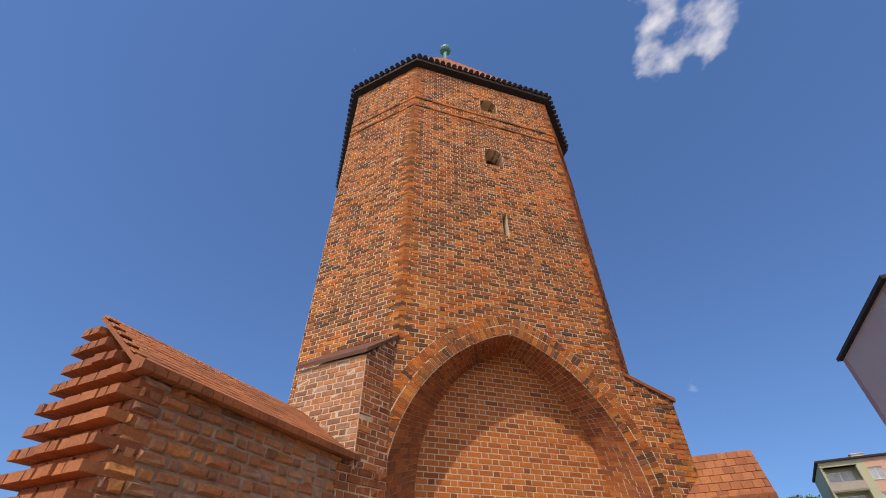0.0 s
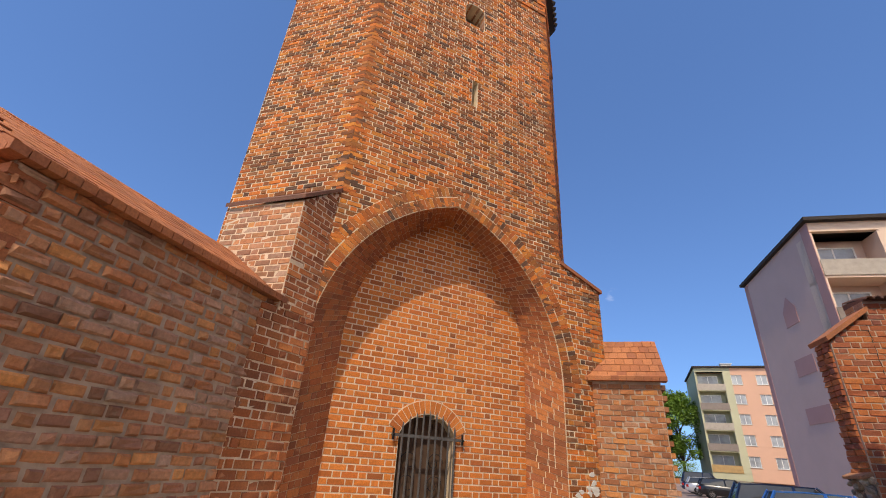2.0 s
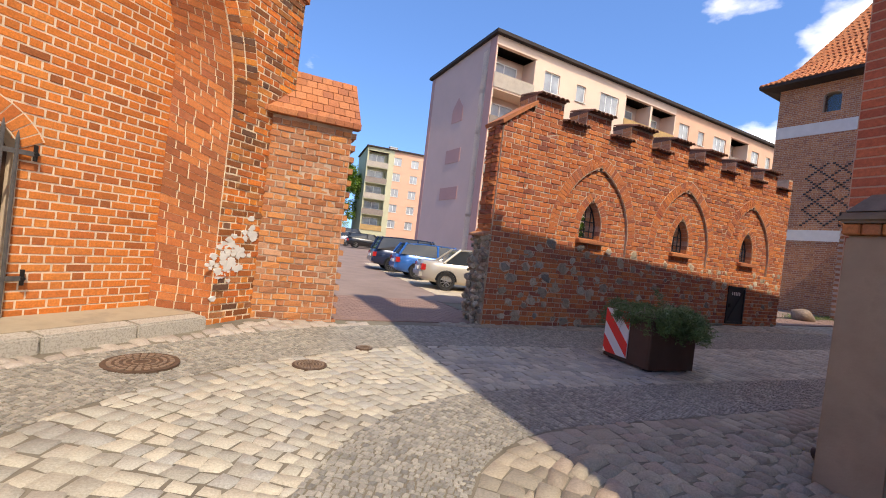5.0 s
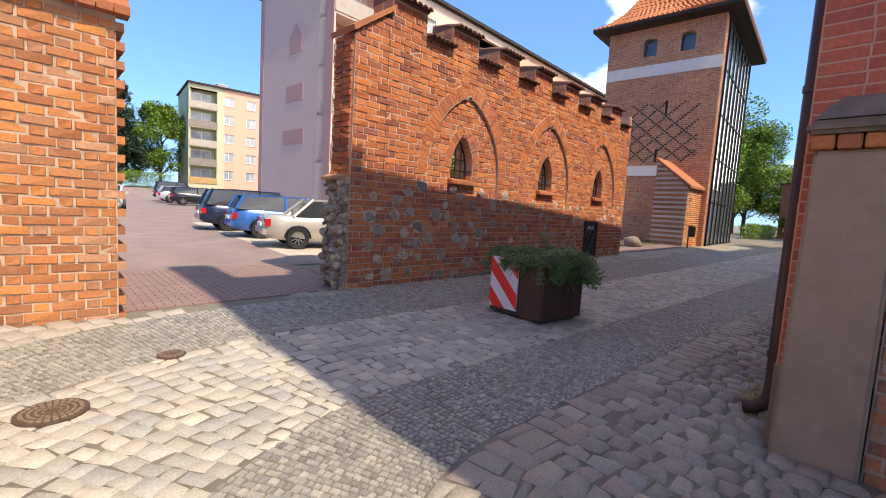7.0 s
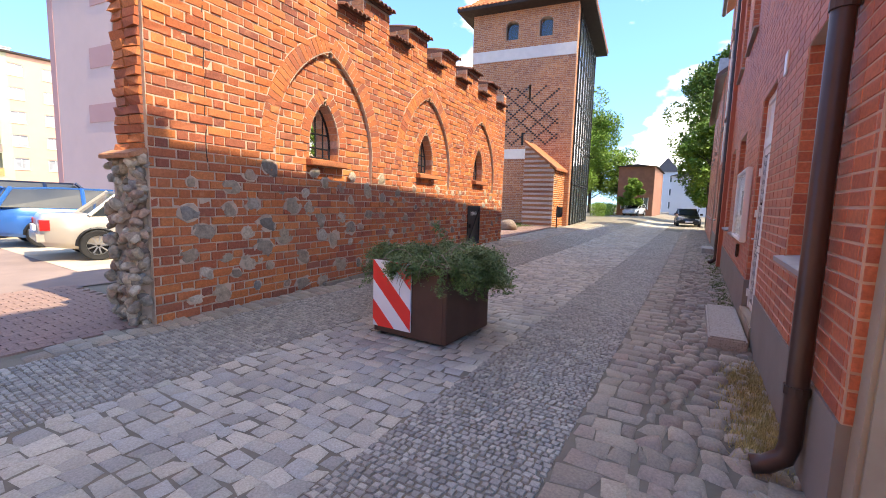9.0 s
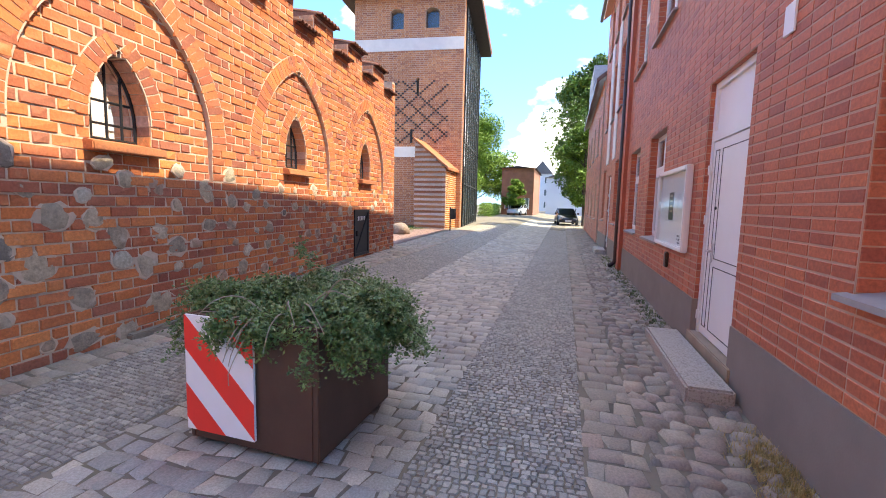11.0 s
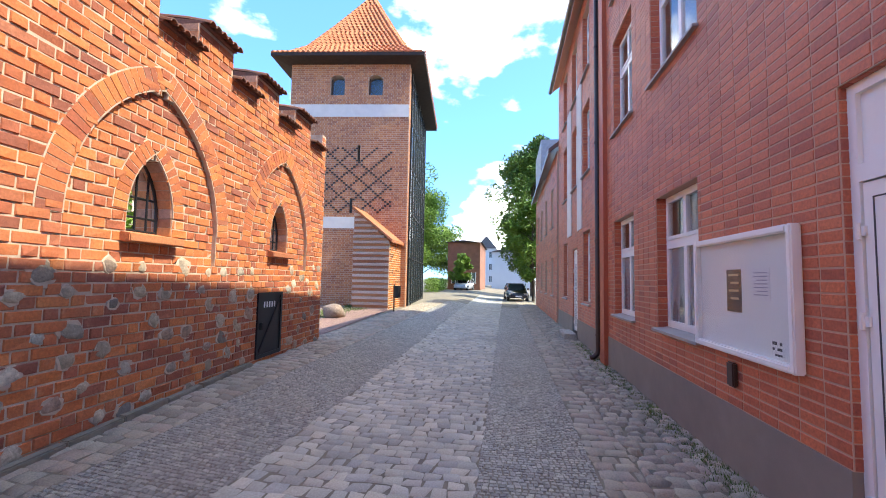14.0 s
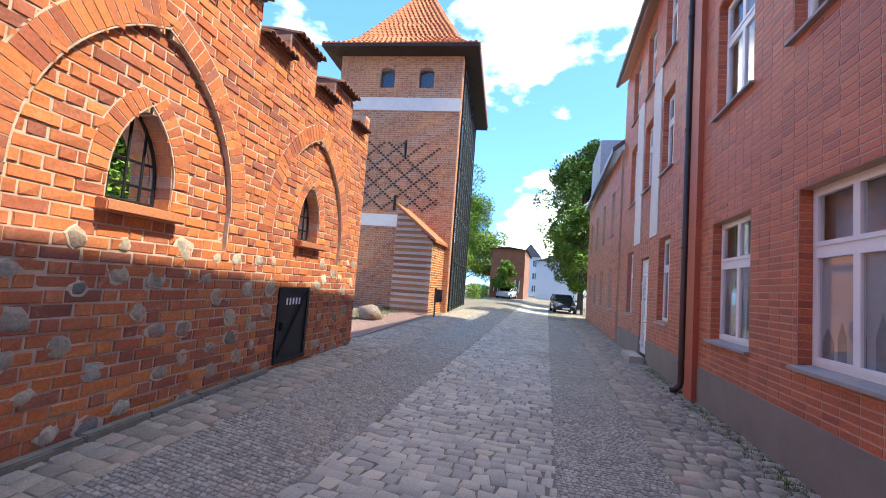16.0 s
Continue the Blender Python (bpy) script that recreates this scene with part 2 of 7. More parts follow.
M_corten = plain("brown_steel", (0.10, 0.055, 0.038), 0.55, 0.3, var=0.2, scale=3, bump_s=0.15)
M_zinc = plain("zinc_sheet", (0.16, 0.13, 0.12), 0.4, 0.7, var=0.15, scale=4, bump_s=0.05)
M_brownpaint = plain("brown_pipe", (0.07, 0.045, 0.038), 0.4, 0.3, var=0.15, scale=4, bump_s=0.05)
M_black = plain("black_paint", (0.018, 0.018, 0.02), 0.45, 0.2, var=0.2, scale=8, bump_s=0.1)
M_granite = plain("granite_slab", (0.40, 0.365, 0.31), 0.85, var=0.55, scale=55, bump_s=0.9, stain=(0.17, 0.16, 0.145))
M_darkroof = plain("dark_eave", (0.035, 0.025, 0.022), 0.8, var=0.3, scale=5, bump_s=0.3)
M_red = plain("sign_red", (0.85, 0.045, 0.03), 0.4, var=0.05, scale=3, bump_s=0.0)
M_signwhite = plain("sign_white", (0.78, 0.76, 0.76), 0.4, var=0.05, scale=3, bump_s=0.0)
M_glass = glass("window_glass")
M_acryl = glass("acrylic_pane", 0.05, 0.02, 0.25)
M_dim = plain("room_shade", (0.10, 0.10, 0.105), 0.9, var=0.3, scale=1.5, bump_s=0.0)
M_pink = plain("pink_plaster", (0.62, 0.42, 0.36), 0.9, var=0.05, scale=0.6, bump_s=0.2)
M_pinkd = plain("dark_pink_plaster", (0.50, 0.27, 0.24), 0.9, var=0.05, scale=0.6, bump_s=0.2)
M_cream = plain("cream_plaster", (0.74, 0.545, 0.425), 0.9, var=0.05, scale=0.6, bump_s=0.2)
M_salmon = plain("salmon_plaster", (0.68, 0.40, 0.28), 0.9, var=0.05, scale=0.6, bump_s=0.2)
M_olive = plain("olive_plaster", (0.50, 0.48, 0.32), 0.9, var=0.06, scale=0.6, bump_s=0.2)
M_leaf = pieces("green_leaf", [(0.150, 0.252, 0.029), (0.200, 0.342, 0.043), (0.100, 0.180, 0.025), (0.260, 0.396, 0.057)], rough=0.6, stain=(0.05, 0.09, 0.02), grain=5, bump_s=0.0)
M_shrub = pieces("shrub_leaf", [(0.100, 0.175, 0.045), (0.150, 0.240, 0.065), (0.070, 0.125, 0.036), (0.215, 0.290, 0.095)], rough=0.45, spec=0.45, stain=(0.04, 0.06, 0.03), grain=5, bump_s=0.0)
M_street = pieces("street_tree_leaf", [(0.12, 0.21, 0.04), (0.17, 0.28, 0.055), (0.085, 0.15, 0.03), (0.22, 0.33, 0.07)], rough=0.55, stain=(0.05, 0.09, 0.02), grain=5, bump_s=0.0)
M_pine = pieces("needle_leaf", [(0.02, 0.05, 0.03), (0.03, 0.065, 0.035), (0.04, 0.075, 0.045)], rough=0.7, grain=5, bump_s=0.0)
M_bark = plain("bark", (0.09, 0.07, 0.055), 0.95, var=0.4, scale=8, bump_s=0.8)
M_grass = pieces("grass_blade", [(0.10, 0.16, 0.03), (0.14, 0.20, 0.05), (0.07, 0.12, 0.025)], rough=0.7, grain=5, bump_s=0.0)
M_straw = pieces("dry_grass", [(0.60, 0.46, 0.20), (0.50, 0.39, 0.16), (0.36, 0.31, 0.11), (0.66, 0.52, 0.24)], rough=0.8, grain=5, bump_s=0.0)
M_rubber = plain("tyre_rubber", (0.02, 0.02, 0.021), 0.8, var=0.2, scale=10, bump_s=0.2)
M_chrome = plain("rim_metal", (0.55, 0.55, 0.56), 0.3, 0.9, var=0.05, scale=5, bump_s=0.0)


# ---- mesh helpers ----
class Buf:
    """Vertices and faces gathered for one mesh."""

    def __init__(self):
        self.v, self.f = [], []

    def box(self, a, b):
        (x0, y0, z0), (x1, y1, z1) = a, b
        self.hexa([(x0, y0, z0), (x1, y0, z0), (x1, y1, z0), (x0, y1, z0)], [(x0, y0, z1), (x1, y0, z1), (x1, y1, z1), (x0, y1, z1)])

    def hexa(self, lo, hi, bottom=True):
        """Two rings of the same length, joined by sides and capped."""
        k, n = len(self.v), len(lo)
        self.v += [tuple(p) for p in lo] + [tuple(p) for p in hi]
        for i in range(n):
            j = (i + 1) % n
            self.f.append((k + i, k + j, k + n + j, k + n + i))
        self.f.append(tuple(k + n + i for i in range(n)))
        if bottom:
            self.f.append(tuple(k + i for i in reversed(range(n))))

    def loft(self, rings, caps=True, closed=True):
        k, n = len(self.v), len(rings[0])
        for r in rings:
            self.v += [tuple(p) for p in r]
        for a in range(len(rings) - 1):
            for i in range(n if closed else n - 1):
                j = (i + 1) % n
                self.f.append((k + a * n + i, k + a * n + j, k + (a + 1) * n + j, k + (a + 1) * n + i))
        if caps:
            self.f.append(tuple(k + i for i in reversed(range(n))))
            self.f.append(tuple(k + (len(rings) - 1) * n + i for i in range(n)))

    def tube(self, pts, r, n=8, caps=True):
        """A round tube along points; r a number or one for each point."""
        rings, pts = [], [Vector(p) for p in pts]
        for i, p in enumerate(pts):
            d = (pts[min(i + 1, len(pts) - 1)] - pts[max(i - 1, 0)]).normalized()
            a = d.orthogonal().normalized() if i == 0 else (a - d * a.dot(d)).normalized()
            b = d.cross(a)
            q = r[i] if isinstance(r, (list, tuple)) else r
            rings.append([p + (a * math.cos(t) + b * math.sin(t)) * q for t in [2 * math.pi * k / n for k in range(n)]])
        self.loft(rings, caps)

    def patch(self, c, nrm, joint, h, taper=0.006, jit=0.0, rnd=random):
        """A flat piece over four corners (anticlockwise from outside), raised by h along nrm."""
        cx, cy, cz = (sum(p[i] for p in c) / 4 for i in range(3))
        lo, hi = [], []
        for p in c:
            d = (p[0] - cx, p[1] - cy, p[2] - cz)
            L = math.sqrt(d[0] ** 2 + d[1] ** 2 + d[2] ** 2) or 1
            k0, k1 = 1 - joint * 0.72 / L, 1 - (joint * 0.72 + taper) / L
            e = h + (rnd.uniform(-jit, jit) if jit else 0)
            lo.append((cx + d[0] * k0, cy + d[1] * k0, cz + d[2] * k0))
            hi.append((cx + d[0] * k1 + nrm[0] * e, cy + d[1] * k1 + nrm[1] * e, cz + d[2] * k1 + nrm[2] * e))
        self.hexa(lo, hi, False)

    def mesh(self, name, mat):
        me = bpy.data.meshes.new(name)
        me.from_pydata(self.v, [], self.f)
        me.materials.append(mat)
        me.update()
        return me


def thing(name, buf, mat, label="", category="", group="", kind=""):
    return tagged(new(name, buf.mesh(name, mat)), label, category, group, kind)


def empty(name, m, label, category, group="", kind=""):
    ob = new(name)
    ob.matrix_basis = m
    return tagged(ob, label, category, group, kind)


def part(name, buf, mat, parent, label="", smooth=False, kind="", cast=True):
    me = buf.mesh(name, mat)
    if smooth:
        me.polygons.foreach_set("use_smooth", [True] * len(me.polygons))
    ob = new(name, me)
    ob.parent = parent
    if not cast:
        ob.visible_shadow = False
    return tagged(ob, label, kind=kind)


def rounded(buf_box, name, mat, parent=None, width=0.01, label="", seg=2):
    """A box-like mesh with bevelled edges."""
    bm = bmesh.new()
    me = buf_box.mesh(name, mat)
    bm.from_mesh(me)
    bmesh.ops.bevel(bm, geom=bm.edges[:], offset=width, segments=seg, affect="EDGES", clamp_overlap=True)
    bm.to_mesh(me)
    bm.free()
    ob = new(name, me)
    if parent is not None:
        ob.parent = parent
    if label:
        ob["label"] = label
    return ob


def smoothstep(x):
    x = min(1.0, max(0.0, x))
    return x * x * (3 - 2 * x)


def ground_z(x, y):
    """Height of the ground: nearly level street, rising to the old wall and the yards behind."""
    z = -0.17 + 0.11 * smoothstep((1.5 - x) / 5)
    z += smoothstep((y - 8.3) / 2.4) * (0.11 + 0.15 * smoothstep((x - 7.5) / 6))
    z += 0.10 * smoothstep((x - 14) / 14) * smoothstep((y - 5.5) / 4)
    z += (0.012 * max(0.0, min(y, 60) - 14.5) + 1.3 * smoothstep((y - 62) / 16)) * smoothstep((30 - x) / 10) if y > 14.5 else 0.0
    return z


class Wall:
    """An upright brick wall: a mortar body with real openings, and single bricks standing proud of it.
    o: foot of the wall at u = 0; u: its run; n: outward. spans(z): the stretches of u that are solid."""

    def __init__(self, name, o, u, spans, z0, z1, mat, mortar, thick=0.4, pitch=0.1, long=0.28, short=0.135, joint=0.019, proud=0.006,
                 label="", near=None, seed=1, jit=0.002, keep=300, rough=0.0, worn=0.003):
        o, u = Vector(o), Vector((u[0], u[1], 0)).normalized()
        n = Vector((u.y, -u.x, 0))
        self.o, self.u, self.n, self.mortar = o, u, n, mortar
        rnd = random.Random(seed)
        body, rest = Buf(), Buf()
        k = 0
        P = lambda a, z, d=0.0: (o.x + u.x * a + n.x * d, o.y + u.y * a + n.y * d, z)
        z = z0
        while z < z1 - 1e-4:
            zt = min(z + pitch, z1)
            lo, hi, mid = spans(z + 1e-4), spans(zt - 1e-4), spans((z + zt) / 2)
            if len(lo) != len(hi) or len(lo) != len(mid):
                lo = hi = mid
            for (a0, b0), (a1, b1) in zip(lo, hi):
                body.hexa([P(a0, z), P(b0, z), P(b0, z, -thick), P(a0, z, -thick)], [P(a1, zt), P(b1, zt), P(b1, zt, -thick), P(a1, zt, -thick)])
            z = zt
        self.ob = thing(name, body, mortar, label, "wall", kind="structure")
        full = {}

        def brick(buf, at, x0, x1, z, zt, e):
            q, j, R = worn, joint * 0.5, rough
            s = lambda: rnd.uniform(-R, R) if R else 0.0
            a0, a1, c0, c1 = x0 + j + s() * 0.8, x1 - j + s() * 0.8, z + j + s() * 0.5, zt - j + s() * 0.5
            t0, t1 = s() * 0.6, s() * 0.6
            buf.hexa([at(a0, c0), at(a1, c0 + t0), at(a1, c1 + t0), at(a0, c1)],
                     [at(a0 + q + abs(s()), c0 + q + abs(s()) * 0.5, e + s()), at(a1 - q - abs(s()), c0 + q + t0, e + s()), at(a1 - q - abs(s()), c1 - q + t0 - abs(s()) * 0.5, e + s()), at(a0 + q + abs(s()), c1 - q, e + s())], False)
        z, row = z0, 0
        singles = []
        while z < z1 - pitch * 0.5:
            zt = min(z + pitch, z1)
            rowspan = spans((z + zt) / 2)
            for a, b in rowspan:
                x = math.floor(a / (long + short)) * (long + short) + (0 if row % 2 else -(long + short) * 0.5 + rnd.uniform(-0.01, 0.01))
                m = 0
                while x < b:
                    w = long if m % 2 == 0 else short
                    x0, x1 = max(x, a), min(x + w, b)
                    if x1 - x0 > 0.035:
                        e = proud + rnd.uniform(-jit, jit)
                        j = joint * 0.5
                        whole = x1 - x0 > w - 1e-6 and zt - z > pitch - 1e-6
                        if near and whole and near[0] < x0 < near[1] and near[2] < z < near[3]:
                            singles.append((w, (x0 + x1) / 2, (z + zt) / 2, e))
                        else:
                            brick(rest, P, x0, x1, z, zt, e)
                    x += w
                    m += 1
            z, row = zt, row + 1
        turn = Matrix(((u.x, -n.x, 0), (u.y, -n.y, 0), (0, 0, 1))).to_4x4()
        for w, a, zz, e in singles[:keep]:
            v = (w, rnd.randrange(5))
            if v not in full:
                bb = Buf()
                brick(bb, lambda p, r, d=0.0: (p, -d, r), -w / 2, w / 2, -pitch / 2, pitch / 2, proud)
                full[v] = bb.mesh("brick", mat)
            ob = new("brick", full[v])
            ob.parent = self.ob
            ob.matrix_basis = Matrix.Translation(P(a, zz, e - proud)) @ turn
        for w, a, zz, e in singles[keep:]:
            brick(rest, P, a - w / 2, a + w / 2, zz - pitch / 2, zz + pitch / 2, e)
        if rest.v:
            part("bricks", rest, mat, self.ob, kind="stuff")

    def at(self, a, z, d=0.0):
        return tuple(self.o + self.u * a + self.n * d + Vector((0, 0, z - self.o.z)))


def cut(spans, a, b):
    """Stretches with the gap a..b taken out."""
    out = []
    for s, e in spans:
        if b <= s or a >= e:
            out.append((s, e))
            continue
        if a > s:
            out.append((s, a))
        if b < e:
            out.append((b, e))
    return [(s, e) for s, e in out if e - s > 1e-3]


class Arch:
    """A pointed (rise > half) or round-headed opening about u = c, from z = foot to the apex."""

    def __init__(self, c, half, foot, spring, apex):
        self.c, self.half, self.foot, self.spring, self.apex = c, half, foot, spring, apex
        rise = apex - spring
        self.flat = rise < half
        self.R = (half * half + rise * rise) / (2 * half) if not self.flat else (half * half + rise * rise) / (2 * rise)

    def width(self, z):
        if z < self.foot or z > self.apex:
            return 0.0
        if z <= self.spring:
            return self.half
        d = z - self.spring
        if self.flat:
            return math.sqrt(max(0, self.R ** 2 - (self.R - (self.apex - self.spring) + d) ** 2))
        return max(0.0, math.sqrt(max(0, self.R ** 2 - d * d)) - (self.R - self.half))

    def outline(self, n=14):
        """Points (u, z) of the curve from the left spring over the apex to the right one."""
        left = []
        if self.flat:
            cz = self.apex - self.R
            a0 = math.asin(self.half / self.R)
            return [(self.c + self.R * math.sin(a), cz + self.R * math.cos(a)) for a in [-a0 + 2 * a0 * i / (2 * n) for i in range(2 * n + 1)]]
        a1 = math.asin(min(1, (self.apex - self.spring) / self.R))
        cx = self.R - self.half
        for i in range(n + 1):
            a = a1 * i / n
            left.append((cx - self.R * math.cos(a), self.spring + self.R * math.sin(a)))
        return [(self.c + x, z) for x, z in left] + [(self.c - x, z) for x, z in reversed(left[:-1])]


def ring(wall, arch, depth, mat, courses=1, proud=0.02, step=0.1, joint=0.02, foot=True, name="arch_bricks", d0=0.0, base=0.014, mortar=None):
    """Bricks set on end round an arch's curve, outside it, and down its jambs' heads."""
    buf = Buf()
    mortar = mortar or wall.mortar
    L = 0
    pts = arch.outline(40)
    segs = []
    for a, b in zip(pts, pts[1:]):
        L += math.dist(a, b)
    n = max(6, int(L / step) // 2 * 2)
    acc, out, target = 0, [pts[0]], L / n
    for a, b in zip(pts, pts[1:]):
        d = math.dist(a, b)
        while acc + d >= target * len(out) - 1e-9 and len(out) <= n:
            f = (target * len(out) - acc) / d
            out.append((a[0] + (b[0] - a[0]) * f, a[1] + (b[1] - a[1]) * f))
        acc += d
    if len(out) == n:
        out.append(pts[-1])
    half = n // 2

    def normal(i):
        p, q = out[max(0, i - 1)], out[min(n, i + 1)]
        if not arch.flat and i == half:
            return (0.0, 1.0)
        if not arch.flat and i == half + 1:
            p = out[half + 1]
            p = (out[half][0], out[half][1])
        dx, dz = q[0] - p[0], q[1] - p[1]
        k = math.hypot(dx, dz) or 1
        return (-dz / k, dx / k)
    bed = Buf()
    for i in range(n):
        p, q, np_, nq = out[i], out[i + 1], normal(i), normal(i + 1)
        if not arch.flat and i == half - 1:
            nq = np_
        if not arch.flat and i == half:
            np_ = nq
        r1 = courses * depth
        cs = [p, q, (q[0] + nq[0] * r1, q[1] + nq[1] * r1), (p[0] + np_[0] * r1, p[1] + np_[1] * r1)]
        bed.hexa([wall.at(a, z, d0 - 0.01) for a, z in cs], [wall.at(a, z, d0 + base) for a, z in cs], False)
    part("arch_mortar", bed, mortar, wall.ob)
    for c in range(courses):
        r0, r1 = c * depth, (c + 1) * depth
        for i in range(n):
            p, q, np_, nq = out[i], out[i + 1], normal(i), normal(i + 1)
            if not arch.flat and i == half - 1:
                nq = normal(i)
            if not arch.flat and i == half:
                np_ = normal(i + 1)
            cs = [(p[0] + np_[0] * r0, p[1] + np_[1] * r0), (q[0] + nq[0] * r0, q[1] + nq[1] * r0), (q[0] + nq[0] * r1, q[1] + nq[1] * r1), (p[0] + np_[0] * r1, p[1] + np_[1] * r1)]
            buf.patch([wall.at(a, z, d0 + base - 0.002) for a, z in cs], wall.n, joint, 0.007 + random.uniform(-0.002, 0.002))
    return part(name, buf, mat, wall.ob, kind="stuff")


# ---- the round-arched octagonal tower ----
TP, TU = Vector((-4.1, 6.18, 0)), Vector((0.72, 0.694, 0))
NICHE = Arch(2.48, 2.5, 0.0, 2.9, 6.22)
NICHE_BACK = Arch(2.62, 1.92, 0.0, 3.3, 6.15)
T_HI, T_MID = Arch(2.67, 0.3, 14.78, 15.35, 15.55), Arch(2.63, 0.29, 11.85, 12.55, 12.72)
EAVE_Z = 16.45


def tower_spans(z):
    l = 0.08 if z > 5.68 else (-0.48 if z < 5.25 else -0.48 + (z - 5.25) / 0.43 * 0.56)
    r = 5.06 if z > 5.62 else (6.17 if z < 5.2 else 6.17 - (z - 5.2) / 0.42 * 1.1)
    s = [(l, r)]
    for a in (NICHE, T_HI, T_MID):
        w = a.width(z)
        if w > 0.01:
            s = cut(s, a.c - w, a.c + w)
    if 9.07 < z < 9.9:
        s = cut(s, 2.64, 2.79)
    return s


def reveal_bricks(wall, a, cuts, mat):
    """Bricks lining the sides of an arched opening through a wall."""
    buf = Buf()
    n = max(1, int((a.spring - a.foot) / 0.1))
    left = [(a.c - a.half, a.foot + (a.spring - a.foot) * i / n) for i in range(n)]
    path = left + a.outline(7) + [(2 * a.c - u_, z_) for u_, z_ in reversed(left)]
    for p, q in zip(path, path[1:]):
        for d0, d1 in zip(cuts, cuts[1:]):
            cs = [Vector(wall.at(*p, d0)), Vector(wall.at(*p, d1)), Vector(wall.at(*q, d1)), Vector(wall.at(*q, d0))]
            nn = (cs[1] - cs[0]).cross(cs[3] - cs[0]).normalized()
            if nn.dot(Vector(wall.at(a.c, (a.foot + a.spring) / 2)) - cs[0]) < 0:
                nn = -nn
            buf.patch([tuple(v) for v in cs], nn, 0.012, 0.008)
    part("reveal_bricks", buf, mat, wall.ob, kind="stuff")


tower = Wall("wall_tower_front", TP, TU, tower_spans, -0.1, EAVE_Z, M_tower, M_mortar, thick=0.45, label="front of an old brick tower with a tall blind arch", near=(-0.5, 6.2, 0.2, 3.4), seed=3, jit=0.005, proud=0.009, rough=0.005)
ring(tower, NICHE, 0.225, M_tower, 2, 0.012, 0.084, joint=0.014, base=0.008)
c0, c1 = tower.at(0.08, 0), tower.at(5.06, 0)
ul = Vector((math.cos(radians(-1)), math.sin(radians(-1)), 0))
left_face = Wall("wall_tower_left", Vector(c0) - ul * 2.5, ul, lambda z: [(0, 2.5)] if z > 5.3 else [(0, 1.1)], 2.0, EAVE_Z, M_tower, M_mortar, thick=0.4, label="side of the old octagonal brick tower", seed=4, jit=0.005, proud=0.009, rough=0.005)
ur = Vector((math.cos(radians(89)), math.sin(radians(89)), 0))
right_face = Wall("wall_tower_right", c1, ur, lambda z: [(0, 2.5)], 5.0, EAVE_Z, M_tower, M_mortar, thick=0.4, label="side of the old octagonal brick tower", seed=5, jit=0.005, proud=0.009, rough=0.005)
for opening in (T_HI, T_MID):
    reveal_bricks(tower, opening, (0.0, -0.22, -0.45), M_dark)
quoin = Buf()
rq0 = random.Random(14)
for corner, wl_, wr_, ul_, ur_ in ((c0, left_face, tower, 2.5, 0.08), (c1, tower, right_face, 5.06, 0.0)):
    zq, kq = 5.75, 0
    tip = (wl_.n + wr_.n).normalized() * 0.0115
    while zq < EAVE_Z - 0.1:
        la, lb = (0.26, 0.12) if kq % 2 else (0.12, 0.26)
        ring_ = [wl_.at(ul_ - la, 0, 0.0105), tuple(Vector(corner) + tip), wr_.at(ur_ + lb, 0, 0.0105), wr_.at(ur_ + lb, 0, -0.03), wl_.at(ul_ - la, 0, -0.03)]
        quoin.hexa([(p[0], p[1], zq + 0.009) for p in ring_], [(p[0], p[1], zq + 0.091) for p in ring_])
        zq, kq = zq + 0.1, kq + 1
part("quoins", quoin, M_tower, tower.ob, kind="stuff")
mid = (Vector(c0) + Vector(c1)) / 2
tcen = mid - tower.n * 4.26


def octagon(e, z):
    """Ring of the tower's plan, pushed out by e: long faces alternate with short ones."""
    a0, out = math.atan2(tower.n.y, tower.n.x), []
    for i in range(8):
        p, q = (4.26 + e, 4.77 + e) if i % 2 == 0 else (4.77 + e, 4.26 + e)
        t0, t1 = a0 + i * math.pi / 4, a0 + (i + 1) * math.pi / 4
        det = math.sin(t1 - t0)
        out.append((tcen.x + (p * math.sin(t1) - q * math.sin(t0)) / det, tcen.y + (q * math.cos(t0) - p * math.cos(t1)) / det, z))
    return out


core = Buf()
core.loft([octagon(-1.1, 0), octagon(-1.1, EAVE_Z)])
back = octagon(0.0, 0)
for i in range(1, 6):
    p, q = back[i], back[i + 1]
    pi, qi = octagon(-0.5, 0)[i], octagon(-0.5, 0)[i + 1]
    core.hexa([p, q, qi, pi], [(*v[:2], EAVE_Z) for v in (p, q, qi, pi)])
thing("wall_tower_back", core, M_mortar, "rear faces of the old brick tower", "wall", kind="structure")
# string course under the top storey
band = Buf()
for w in (tower, left_face, right_face):
    a, L, n = (0.08, 4.98, 17) if w is tower else (0.0, 2.5, 9)
    for k in range(n):
        x0, x1 = a + L * k / n, a + L * (k + 1) / n
        for zz in (13.95, 14.4):
            band.patch([w.at(x0, zz), w.at(x1, zz), w.at(x1, zz + 0.09), w.at(x0, zz + 0.09)], w.n, 0.012, 0.035)
part("string_course", band, M_tower, tower.ob, kind="stuff")

# splayed sides of the blind arch, laid in bricks
soffit, soffit_m, r_splay = Buf(), Buf(), random.Random(16)


def arch_path(a, n):
    pts = [(a.c - a.half, a.foot + (a.spring - a.foot) * i / 29) for i in range(29)]
    o = a.outline(n)
    pts += o + [(2 * a.c - x, z) for x, z in reversed(pts)]
    return pts


